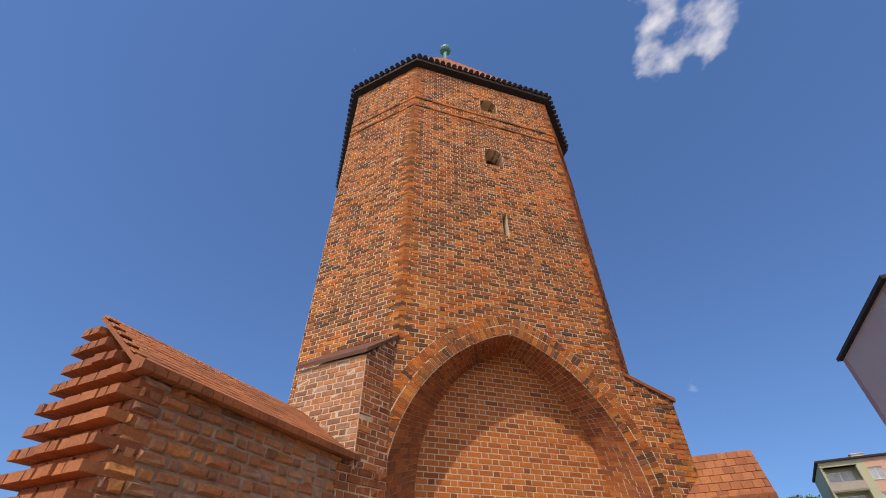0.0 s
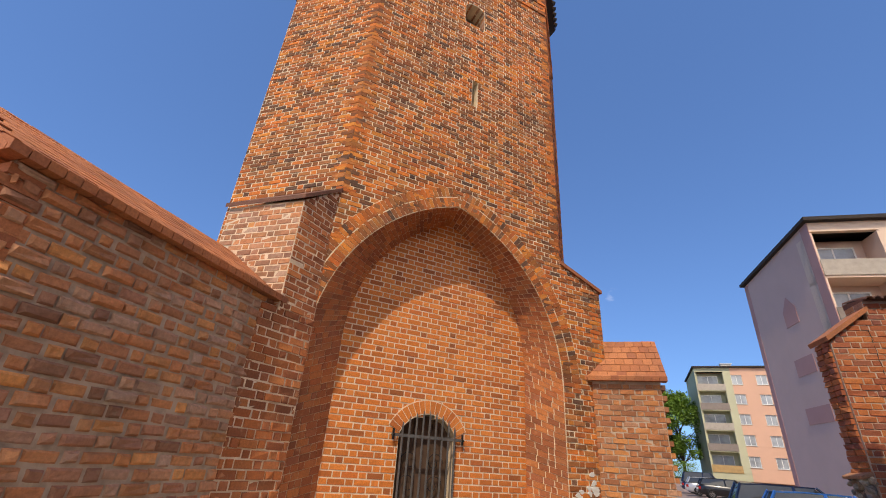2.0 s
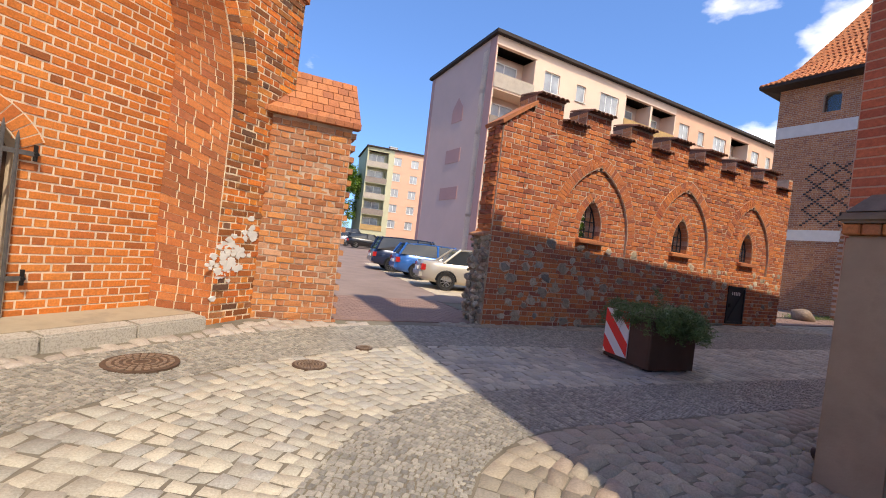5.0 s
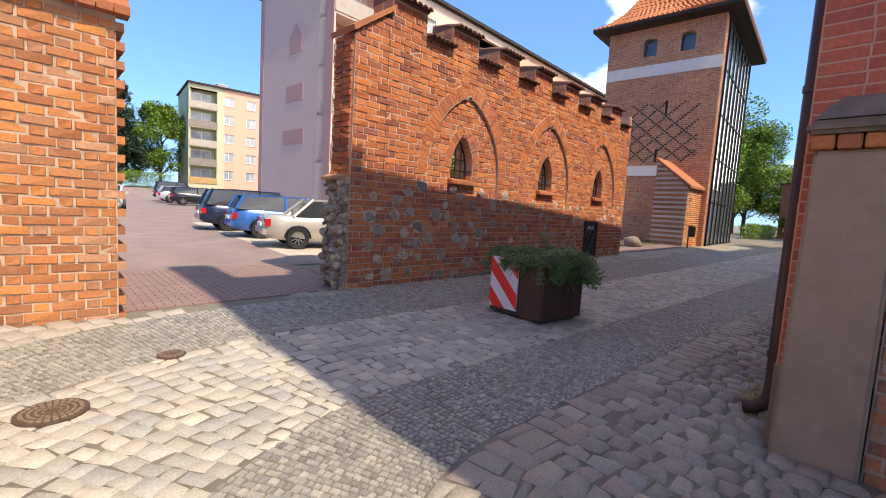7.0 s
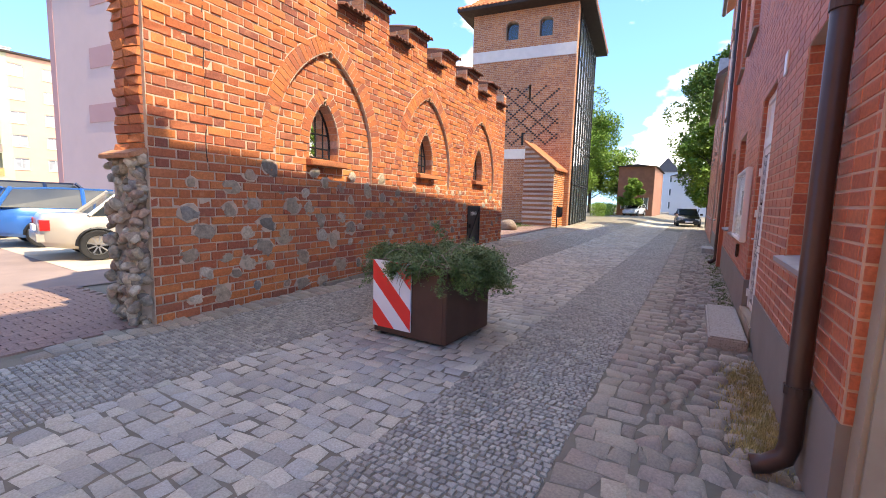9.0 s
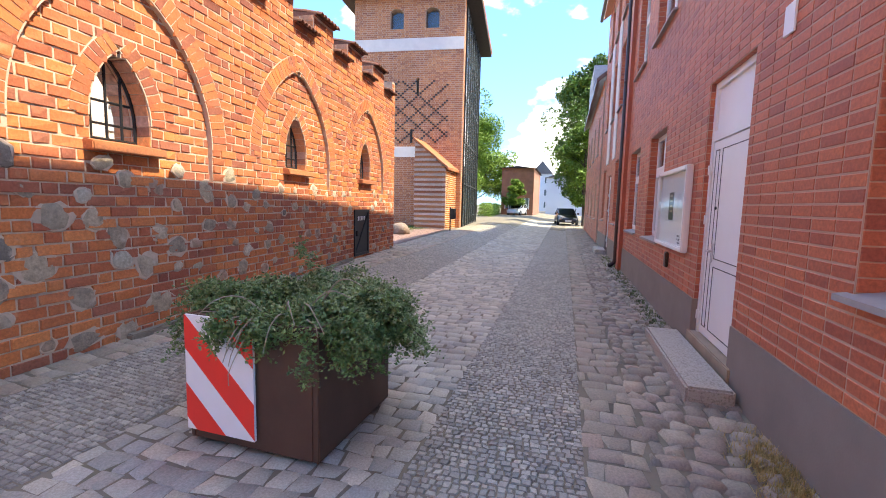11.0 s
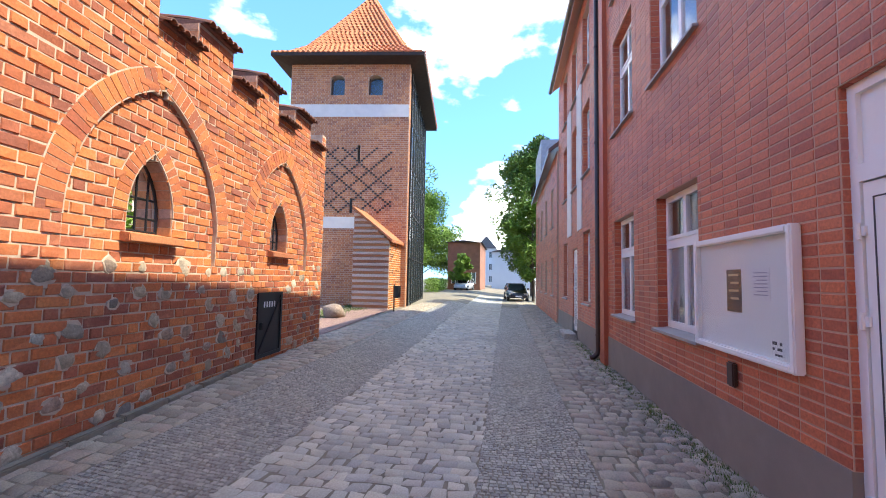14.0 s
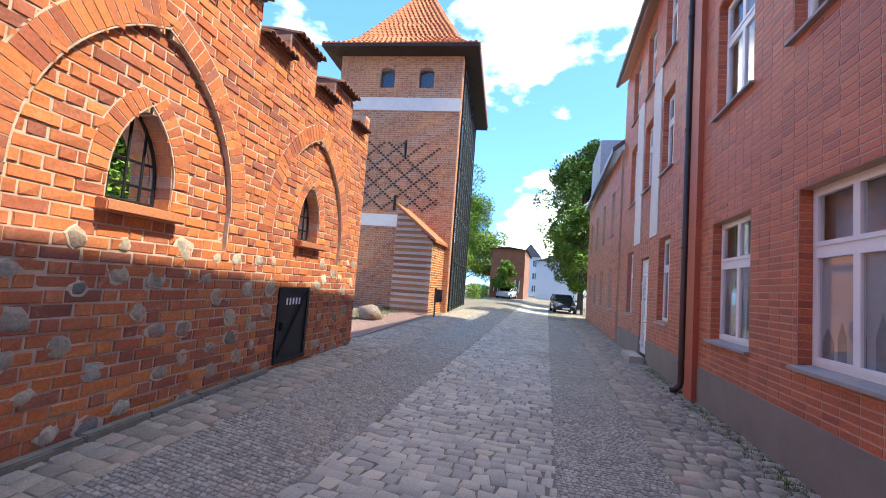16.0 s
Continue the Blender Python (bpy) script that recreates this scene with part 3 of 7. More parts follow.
pf, pb = arch_path(NICHE, 42), arch_path(NICHE_BACK, 42)
for row_, ((a, b), (c, d)) in enumerate(zip(zip(pf, pf[1:]), zip(pb, pb[1:]))):
    q = [tower.at(*a, 0.0), tower.at(*c, -0.68), tower.at(*d, -0.68), tower.at(*b, 0.0)]
    va, vb, vc = Vector(q[0]), Vector(q[1]), Vector(q[3])
    nn = (vb - va).cross(vc - va).normalized()
    if nn.dot(Vector(tower.at(2.5, 2.5)) - va) < 0:
        nn = -nn
    soffit_m.hexa([Vector(p) - nn * 0.05 for p in q], [Vector(p) - nn * 0.001 for p in q])
    cuts = [0]
    while cuts[-1] < 0.84:
        cuts.append(cuts[-1] + r_splay.choice((0.15, 0.29, 0.29)) * r_splay.uniform(0.85, 1.1))
    cuts = [c_ for c_ in cuts if c_ < 0.93] + [1]
    for f, g in zip(cuts, cuts[1:]):
        L = lambda p, r, t: tuple(Vector(p) * (1 - t) + Vector(r) * t)
        soffit.patch([L(q[0], q[1], f), L(q[0], q[1], g), L(q[3], q[2], g), L(q[3], q[2], f)], nn, 0.012, 0.008, 0.003, 0.003)
part("arch_side_mortar", soffit_m, M_mortar, tower.ob)
part("arch_side_bricks", soffit, M_splay, tower.ob, kind="stuff")

DOOR = Arch(2.46, 0.54, 0.0, 1.92, 2.26)


def niche_spans(z):
    s = [(0.4, 4.85)]
    w = DOOR.width(z)
    return cut(s, DOOR.c - w, DOOR.c + w) if w > 0.01 else s


niche = Wall("wall_niche", TP - tower.n * 0.66, TU, niche_spans, 0.0, 6.4, M_niche, M_mortar2, thick=0.35, label="orange brick infill of the tower's blind arch", near=(1.0, 4.5, 0.3, 2.9), seed=6, rough=0.003)
ring(niche, DOOR, 0.24, M_niche, 1, 0.014, 0.075)

# timber door behind an iron grille
door = empty("door_1", Matrix(), "arched timber door behind a wrought iron grille", "door", kind="structure")
leaf = Buf()
for k in range(6):
    a, b = DOOR.c - 0.54 + 0.18 * k, DOOR.c - 0.54 + 0.18 * (k + 1)
    leaf.hexa([niche.at(a + 0.004, 0.14, -0.22), niche.at(b - 0.004, 0.14, -0.22), niche.at(b - 0.004, 0.14, -0.28), niche.at(a + 0.004, 0.14, -0.28)],
              [niche.at(a + 0.004, 2.25, -0.22), niche.at(b - 0.004, 2.25, -0.22), niche.at(b - 0.004, 2.25, -0.28), niche.at(a + 0.004, 2.25, -0.28)])
part("door_leaf", leaf, M_wood, door, "weathered dark boards")
plate = Buf()
plate.hexa([niche.at(1.95, 0.16, -0.205), niche.at(2.97, 0.16, -0.205), niche.at(2.97, 0.16, -0.219), niche.at(1.95, 0.16, -0.219)],
           [niche.at(1.95, 0.62, -0.205), niche.at(2.97, 0.62, -0.205), niche.at(2.97, 0.62, -0.219), niche.at(1.95, 0.62, -0.219)])
part("kick_plate", plate, M_zinc, door, "grey metal plate")
for k in range(9):
    a = DOOR.c - 0.5 + 1.0 * k / 8
    bar = Buf()
    top = DOOR.spring + (DOOR.apex - DOOR.spring) * (1 - ((a - DOOR.c) / 0.62) ** 2)
    bar.tube([niche.at(a, 0.17, 0.05), niche.at(a, top - 0.02, 0.05), niche.at(a, top + 0.06, 0.05)], [0.019, 0.019, 0.005], 6)
    part("grille_bar", bar, M_gridiron, door)
for zz in (0.52, 1.86):
    bar = Buf()
    bar.hexa([niche.at(1.78, zz, 0.04), niche.at(3.14, zz, 0.04), niche.at(3.14, zz, 0.062), niche.at(1.78, zz, 0.062)],
             [niche.at(1.78, zz + 0.05, 0.04), niche.at(3.14, zz + 0.05, 0.04), niche.at(3.14, zz + 0.05, 0.062), niche.at(1.78, zz + 0.05, 0.062)])
    part("grille_rail", bar, M_gridiron, door)
    for a in (1.8, 3.12):
        pin = Buf()
        pin.tube([niche.at(a, zz + 0.025, -0.01), niche.at(a, zz + 0.025, 0.09)], 0.02, 6)
        pin.tube([niche.at(a, zz - 0.05, 0.05), niche.at(a, zz + 0.12, 0.05)], 0.022, 6)
        part("hinge", pin, M_iron, door)
for s in (-1, 1):
    for zz in (0.75, 1.15, 1.5):
        scroll = Buf()
        scroll.tube([niche.at(DOOR.c + s * (0.24 + 0.17 * math.cos(t) * (1 - t / 9)), zz + 0.17 * math.sin(t) * (1 - t / 9), -0.17) for t in [0.5 * i for i in range(15)]], 0.008, 5)
        part("scroll", scroll, M_iron, door)

# remains of pale plaster on the foot of the tower
rpz = random.Random(15)
patchy = Buf()
for (uc, zc, ru, rz, n) in ((5.25, 0.95, 0.26, 0.3, 40), (5.05, 0.75, 0.2, 0.2, 22), (5.55, 1.3, 0.12, 0.16, 10)):
    for i in range(n):
        uu, zz, s = uc + rpz.gauss(0, ru * 0.55), zc + rpz.gauss(0, rz * 0.55), rpz.uniform(0.03, 0.085)
        m = rpz.randint(5, 7)
        pts_ = [(uu + s * rpz.uniform(0.6, 1.2) * math.cos(2 * math.pi * j / m), zz + s * rpz.uniform(0.5, 1.0) * math.sin(2 * math.pi * j / m)) for j in range(m)]
        patchy.hexa([tower.at(p, q, 0.0) for p, q in pts_], [tower.at(uu + (p - uu) * 0.9, zz + (q - zz) * 0.9, rpz.uniform(0.013, 0.019)) for p, q in pts_], False)
part("plaster_remains", patchy, M_whitewash, tower.ob, "flaking pale plaster", kind="stuff")

# kerb and step before the arch
kerb = empty("kerb", Matrix(), "worn granite kerb stones before the tower's arch", "kerb", kind="structure")
for k in range(5):
    a, b = 0.2 + 0.93 * k, 0.2 + 0.93 * (k + 1)
    s = Buf()
    s.hexa([tower.at(a + 0.008, -0.2, 0.16), tower.at(b - 0.008, -0.2, 0.16), tower.at(b - 0.008, -0.2, -0.12), tower.at(a + 0.008, -0.2, -0.12)],
           [tower.at(a + 0.008, 0.075, 0.14), tower.at(b - 0.008, 0.075, 0.14), tower.at(b - 0.008, 0.085, -0.12), tower.at(a + 0.008, 0.085, -0.12)])
    rounded(s, "kerb_stone", M_granite, kerb, 0.02)
sill = Buf()
sill.hexa([tower.at(0.05, -0.2, -0.12), tower.at(4.85, -0.2, -0.12), tower.at(4.85, -0.2, -0.9), tower.at(0.05, -0.2, -0.9)],
          [tower.at(0.05, 0.085, -0.12), tower.at(4.85, 0.085, -0.12), tower.at(4.85, 0.15, -0.9), tower.at(0.05, 0.15, -0.9)])
thing("pavement_niche", sill, M_conc, "worn concrete floor inside the arch", "pavement", kind="structure")

# buttress on the left, with a sloping cap
BX, BY, BZ = -4.2, 5.53, 5.12
buttress = Wall("wall_buttress", (BX - 1.45, BY, 0), (1, 0), lambda z: [(0, 1.45)], 3.3, BZ, M_dark, M_mortar2, thick=0.45, label="weathered brick buttress beside the tower's arch", seed=7, jit=0.004, rough=0.006)
b_run = Vector((0.14, 0.69, 0))


def b_spans(z):
    return [(0 if z < BZ else (z - BZ) / 0.6 * 0.7, 0.704)]


b_side = Wall("wall_buttress_side", (BX, BY + 0.002, 0), b_run, b_spans, 3.34, 5.7, M_splay, M_mortar2, thick=0.3, label="shaded side of the weathered brick buttress", seed=17, jit=0.005, rough=0.006)
Wall("wall_buttress_foot", (-4.292, 5.26, 0), (0.232, 0.96), lambda z: [(0, 0.988)], -0.1, 3.34, M_splay, M_mortar2, thick=0.3, pitch=0.115, label="brickwork between the low wall and the tower's arch", seed=18, jit=0.008, proud=0.014, rough=0.010)
cap = Buf()
lo_ = [(BX - 1.5, BY - 0.06, BZ), (BX + 0.05, BY - 0.06, BZ), (BX + 0.19, BY + 0.7, BZ + 0.6), (BX - 1.5, BY + 0.7, BZ + 0.6)]
cap.hexa(lo_, [(x, y, z + 0.075) for x, y, z in lo_])
part("buttress_cap", cap, M_crest, buttress.ob, "dark sloping tile cap")
fill = Buf()
fill.hexa([(BX - 1.44, BY + 0.44, 0), (BX - 0.28, BY + 0.44, 0), (BX - 0.28, BY + 0.78, 0), (BX - 1.44, BY + 0.78, 0)], [(BX - 1.44, BY + 0.44, BZ + 0.3), (BX - 0.28, BY + 0.44, BZ + 0.3), (BX - 0.28, BY + 0.78, BZ + 0.6), (BX - 1.44, BY + 0.78, BZ + 0.6)])
part("buttress_body", fill, M_mortar, buttress.ob)
cap = Buf()
cap.hexa([tower.at(5.06, 5.62, 0.05), tower.at(5.06, 5.62, -0.5), tower.at(6.22, 5.18, -0.5), tower.at(6.22, 5.18, 0.05)], [tower.at(5.06, 5.7, 0.05), tower.at(5.06, 5.7, -0.5), tower.at(6.22, 5.26, -0.5), tower.at(6.22, 5.26, 0.05)])
part("shoulder_cap", cap, M_cap, tower.ob, "sloping tile cap")
side = Wall("wall_shoulder", tower.at(6.17, 0), (-tower.n.x, -tower.n.y), lambda z: [(0, 1.2)], -0.1, 5.2, M_tower, M_mortar, thick=0.4, label="end of the tower's brick shoulder", seed=8)

# roof with dark eaves and a copper finial
roof = empty("roof_tower", Matrix(), "tiled spire of the old tower with dark eaves", "roof", kind="structure")
ev = Buf()
ev.loft([octagon(-0.1, EAVE_Z), octagon(0.2, EAVE_Z + 0.1), octagon(0.2, EAVE_Z + 0.26), octagon(-0.8, EAVE_Z + 0.8)])
part("eave", ev, M_darkroof, roof)
sp = Buf()
apex = (tcen.x, tcen.y, 27.0)
sp.loft([octagon(0.22, EAVE_Z + 0.3), [(apex[0] + (p[0] - tcen.x) * 0.02, apex[1] + (p[1] - tcen.y) * 0.02, 27.0) for p in octagon(0.22, 0)]])
part("spire", sp, M_rooft, roof)
tiles = Buf()
oc = octagon(0.22, EAVE_Z + 0.3)
for i in range(8):
    p, q = Vector(oc[i]), Vector(oc[(i + 1) % 8])
    m = int((q - p).length / 0.21)
    for k in range(m):
        c = p + (q - p) * ((k + 0.5) / m)
        o2 = (c - Vector((tcen.x, tcen.y, c.z))).normalized()
        tiles.tube([c + o2 * 0.06, c - o2 * 0.25 + Vector((0, 0, 0.25))], 0.085, 6)
part("eave_tiles", tiles, M_darkroof, roof, kind="stuff")
fin = Buf()
fin.tube([(*apex[:2], 26.7), (*apex[:2], 27.9)], 0.12, 8)
fin.loft([[(apex[0] + 0.35 * math.sin(t) * math.cos(a), apex[1] + 0.35 * math.sin(t) * math.sin(a), 28.2 + 0.35 * math.cos(t)) for a in [math.pi * j / 6 for j in range(12)]] for t in [0.05 + 3.04 * j / 10 for j in range(11)]])
part("finial", fin, plain("copper_green", (0.12, 0.30, 0.24), 0.6, 0.2), roof, "green copper ball finial")

# ---- low wall beside the camera, with a tiled lean-to coping ----
lwall = Wall("wall_left", (-4.3, 2.26, 0), (0, 1), lambda z: [(0, 3.66)], -0.12, 3.44, M_dark, M_mortar5, thick=1.1, pitch=0.128, long=0.31, short=0.155, label="weathered brick wall with a sloping clay coping", near=(0, 3.7, 1.0, 3.4), seed=9, jit=0.012, proud=0.03, joint=0.024, rough=0.016, worn=0.02)
endw = Buf()
rnd = random.Random(5)
for k in range(19):                       # corbelled end: every second course stands out
    z = 2.22 + 0.107 * k
    xl, xr = -5.55 if k % 2 else -5.42, min(-4.3, -4.3 - (z + 0.1 - 3.42) * 1.36) if z > 3.35 else -4.3
    if xr - xl < 0.1:
        continue
    out = 0.13 if k % 2 else -0.03
    x = xl
    while x < xr - 0.02:
        w = min(rnd.choice((0.27, 0.14, 0.2, 0.14)), xr - x)
        if xr - x - w < 0.06:
            w = xr - x
        o = out + rnd.uniform(-0.015, 0.012)
        e = [rnd.uniform(0.003, 0.012) for i in range(4)]
        x0, x1, y0, y1, z0, z1 = x + 0.005, x + w - 0.005 + (0.02 if x + w > xr - 0.01 else 0), 2.2 - o, 2.5, z + 0.007, z + 0.1
        endw.hexa([(x0, y0 + e[0], z0), (x1, y0 + e[1], z0), (x1, y1, z0), (x0, y1, z0)], [(x0 + e[2], y0 + e[3], z1), (x1 - e[3], y0 + e[2], z1 - e[0] * 0.5), (x1, y1, z1), (x0, y1, z1)])
        x += w
part("end_bricks", endw, M_cap, lwall.ob, kind="stuff")
fillw = Buf()
fillw.hexa([(-5.4, 2.3, -0.1), (-4.34, 2.3, -0.1), (-4.34, 5.9, -0.1), (-5.4, 5.9, -0.1)], [(-5.4, 2.3, 4.24), (-4.34, 2.3, 3.42), (-4.34, 5.9, 3.42), (-5.4, 5.9, 4.24)])
part("wall_core", fillw, M_mortar5, lwall.ob)


def coping(name, p0, p1, rise, deep, rows, label, mat=M_cap, tw=0.17):
    """A sloping coping of flat clay tiles: p0 to p1 along the lower edge, rising to the back."""
    top = empty(name, Matrix(), label, "coping", kind="structure")
    p0, p1 = Vector(p0), Vector(p1)
    run = (p1 - p0)
    d = run.normalized()
    b = Vector((-d.y, d.x, 0))
    bed, t = Buf(), Buf()
    up = Vector((0, 0, rise))
    bed.hexa([p0, p1, p1 + b * deep + up, p0 + b * deep + up], [v + Vector((0, 0, 0.05)) for v in (p0, p1, p1 + b * deep + up, p0 + b * deep + up)])
    part("bed", bed, mat, top)
    nn = d.cross((b * deep + up)).normalized()
    n = int(run.length / tw)
    for r in range(rows):
        for k in range(n):
            f0, f1, g0, g1 = r / rows, (r + 1.0) / rows, (k + (0.5 if r % 2 else 0)) / n, (k + 1 + (0.5 if r % 2 else 0)) / n
            g1 = min(g1, 1.0)
            c = [p0 + run * g0 + (b * deep + up) * f0, p0 + run * g1 + (b * deep + up) * f0, p0 + run * g1 + (b * deep + up) * f1, p0 + run * g0 + (b * deep + up) * f1]
            t.patch([tuple(v + nn * (0.055 - 0.003 * (1 if i > 1 else 0))) for i, v in enumerate(c)], nn, 0.006, 0.014, 0.004, 0.003)
    part("tiles", t, mat, top, kind="stuff")
    e = Buf()
    n = int(run.length / 0.135)
    for k in range(n):
        a, c = p0 + run * (k / n), p0 + run * ((k + 1) / n)
        lo = [a + d * 0.005 - b * 0.05, c - d * 0.005 - b * 0.05, c - d * 0.005 + b * 0.16, a + d * 0.005 + b * 0.16]
        e.hexa([v + Vector((0, 0, 0.0)) for v in lo], [v + Vector((0, 0, 0.085 + (0.1 if i > 1 else 0))) for i, v in enumerate(lo)])
    part("edge_bricks", e, mat, top, kind="stuff")
    return top


# lower wall that goes on before it, capped with bricks on edge
lower = Wall("wall_low", (-4.312, -0.6, 0), (0, 1), lambda z: [(0, 2.87)], -0.12, 2.09, M_dark, M_mortar5, thick=1.05, pitch=0.128, long=0.31, short=0.155, label="lower stretch of the weathered brick wall", seed=14, jit=0.012, proud=0.03, joint=0.024, rough=0.016, worn=0.02)
capb = Buf()
for k in range(20):
    y = -0.6 + 0.1335 * k
    dz, dx = rnd.uniform(-0.008, 0.008), rnd.uniform(-0.015, 0.015)
    capb.hexa([(-5.4, y + 0.006, 2.085 + dz), (-4.22 + dx, y + 0.006, 2.085 + dz), (-4.22 + dx, y + 0.127, 2.085 + dz), (-5.4, y + 0.127, 2.085 + dz)],
              [(-5.4, y + 0.01, 2.3 + dz), (-4.23 + dx, y + 0.01, 2.18 + dz), (-4.23 + dx, y + 0.123, 2.18 + dz), (-5.4, y + 0.123, 2.3 + dz)])
part("cap_bricks", capb, M_cap, lower.ob, kind="stuff")

coping("coping_left", (-4.22, 2.12, 3.42), (-4.22, 5.8, 3.42), 0.86, 1.22, 11, "weathered clay tile coping on the low wall", tw=0.26)

# ---- wall stub right of the tower ----
stub = Wall("wall_stub", (-0.1, 10.16, 0), (1, 0), lambda z: [(0, 1.4)], -0.25, 3.2, M_stub, M_mortar4, thick=0.75, label="brick wall stub with toothed end", near=(0.2, 1.4, 0.0, 3.1), seed=10, keep=150, rough=0.009, jit=0.005, proud=0.010, joint=0.015)
teeth = Buf()
for k in range(34):
    z = -0.25 + 0.1 * k
    out = 0.07 if k % 2 else 0.0
    for y in (10.16, 10.44, 10.68):
        teeth.box((1.1, y + 0.005, z + 0.007), (1.3 + out + rnd.uniform(0, 0.01), y + 0.24, z + 0.093))
part("end_bricks", teeth, M_stub, stub.ob, kind="stuff")
coping("coping_stub", (-0.2, 10.08, 3.2), (1.42, 10.08, 3.2), 0.95, 0.85, 6, "orange clay coping on the wall stub")

# ---- old town wall with blind arches ----
WO, WU = Vector((4.36, 10.39, 0)), Vector((1, 0.057, 0))
ARCHES = [Arch(c, 1.12, 1.62, 2.05, 3.66) for c in (2.82, 6.08, 9.22)]
LIGHTS = [Arch(c, 0.34, 1.98, 2.2, 2.9) for c in (2.75, 6.06, 9.2)]
MER = [0.85 + 1.47 * k for k in range(8)]


def wall_top(u):
    if u < 0.72:
        return 4.05 + max(0, u) * 0.75
    for m in MER:
        if m - 0.12 <= u < m + 0.66:
            return 4.82
    return 4.42


def old_spans(z, arches=True):
    s = [(0.0, 11.25)]
    if z > 4.05:
        s = cut(s, -1, (z - 4.05) / 0.75 if z < 4.6 else 0.73)
    if z > 4.42:
        for m, q in zip([-0.8] + MER, MER + [12.5]):
            s = cut(s, m + 0.66, q - 0.12)
    for a in ARCHES if arches else []:
        w = a.width(z)
        if w > 0.01:
            s = cut(s, a.c - w, a.c + w)
    if 0.14 < z < 1.24:
        s = cut(s, 8.4, 9.28)
    return s


def old_back(z):
    s = old_spans(z, False)
    for a in LIGHTS:
        w = a.width(z)
        if w > 0.01:
            s = cut(s, a.c - w, a.c + w)
    return s


old = Wall("wall_town", WO, WU, old_spans, -0.3, 4.82, M_wall, M_mortar4, thick=0.06, pitch=0.108, long=0.305, short=0.15, label="orange brick town wall with three blind pointed arches", near=(4.2, 11.2, 0.5, 1.9), seed=11, jit=0.005, proud=0.010, rough=0.007, joint=0.015, worn=0.005)
old_b = Wall("wall_town_back", Vector(WO) - old.n * 0.06, WU, old_back, -0.3, 4.82, M_wall, M_mortar4, thick=0.5, pitch=0.108, long=0.305, short=0.15, label="recessed brick field of the town wall", near=(1.5, 10.5, 1.8, 3.4), seed=12, jit=0.005, rough=0.006, joint=0.015, proud=0.009, worn=0.005)
for a in ARCHES:
    ring(old, a, 0.27, M_wall, 1, 0.012, 0.085, base=0.0095)
for a in LIGHTS:
    ring(old_b, a, 0.2, M_wall, 1, 0.016, 0.08, base=0.0095)
    reveal_bricks(old_b, a, (0.0, -0.26, -0.5), M_dark)

# iron-barred lights with sloping brick sills
for i, a in enumerate(LIGHTS):
    win = empty("window_%d" % (i + 1), Matrix(), "small pointed window with iron bars and brick sill", "window", "windows of the town wall", "structure")
    s = Buf()
    s.hexa([old_b.at(a.c - 0.42, 1.86, 0.13), old_b.at(a.c + 0.42, 1.86, 0.13), old_b.at(a.c + 0.42, 1.86, -0.3), old_b.at(a.c - 0.42, 1.86, -0.3)],
           [old_b.at(a.c - 0.42, 1.95, 0.13), old_b.at(a.c + 0.42, 1.95, 0.13), old_b.at(a.c + 0.42, 2.02, -0.3), old_b.at(a.c - 0.42, 2.02, -0.3)])
    rounded(s, "sill", M_cap, win, 0.012)
    b = Buf()
    b.tube([old_b.at(a.c - a.half + 0.012, 2.0, -0.2)] + [old_b.at(a.c + (u_ - a.c) * 0.96, z_ - 0.012, -0.2) for u_, z_ in a.outline(9)] + [old_b.at(a.c + a.half - 0.012, 2.0, -0.2)], 0.02, 6)
    b.tube([old_b.at(a.c - a.half, 2.01, -0.2), old_b.at(a.c + a.half, 2.01, -0.2)], 0.02, 6)
    part("window_frame", b, M_black, win, "black steel frame")
    for x in (a.c - 0.17, a.c, a.c + 0.17):
        top = a.spring + 0.02
        for q in range(40):
            if a.width(top + 0.02) > abs(x - a.c):
                top += 0.02
        b = Buf()
        b.tube([old_b.at(x, 1.99, -0.2), old_b.at(x, top + 0.01, -0.2)], 0.015, 6)
        part("bar", b, M_black, win)
    for zz in (2.17, 2.40):
        b = Buf()
        b.tube([old_b.at(a.c - a.width(zz), zz, -0.21), old_b.at(a.c + a.width(zz), zz, -0.21)], 0.014, 6)
        part("cross_bar", b, M_black, win)

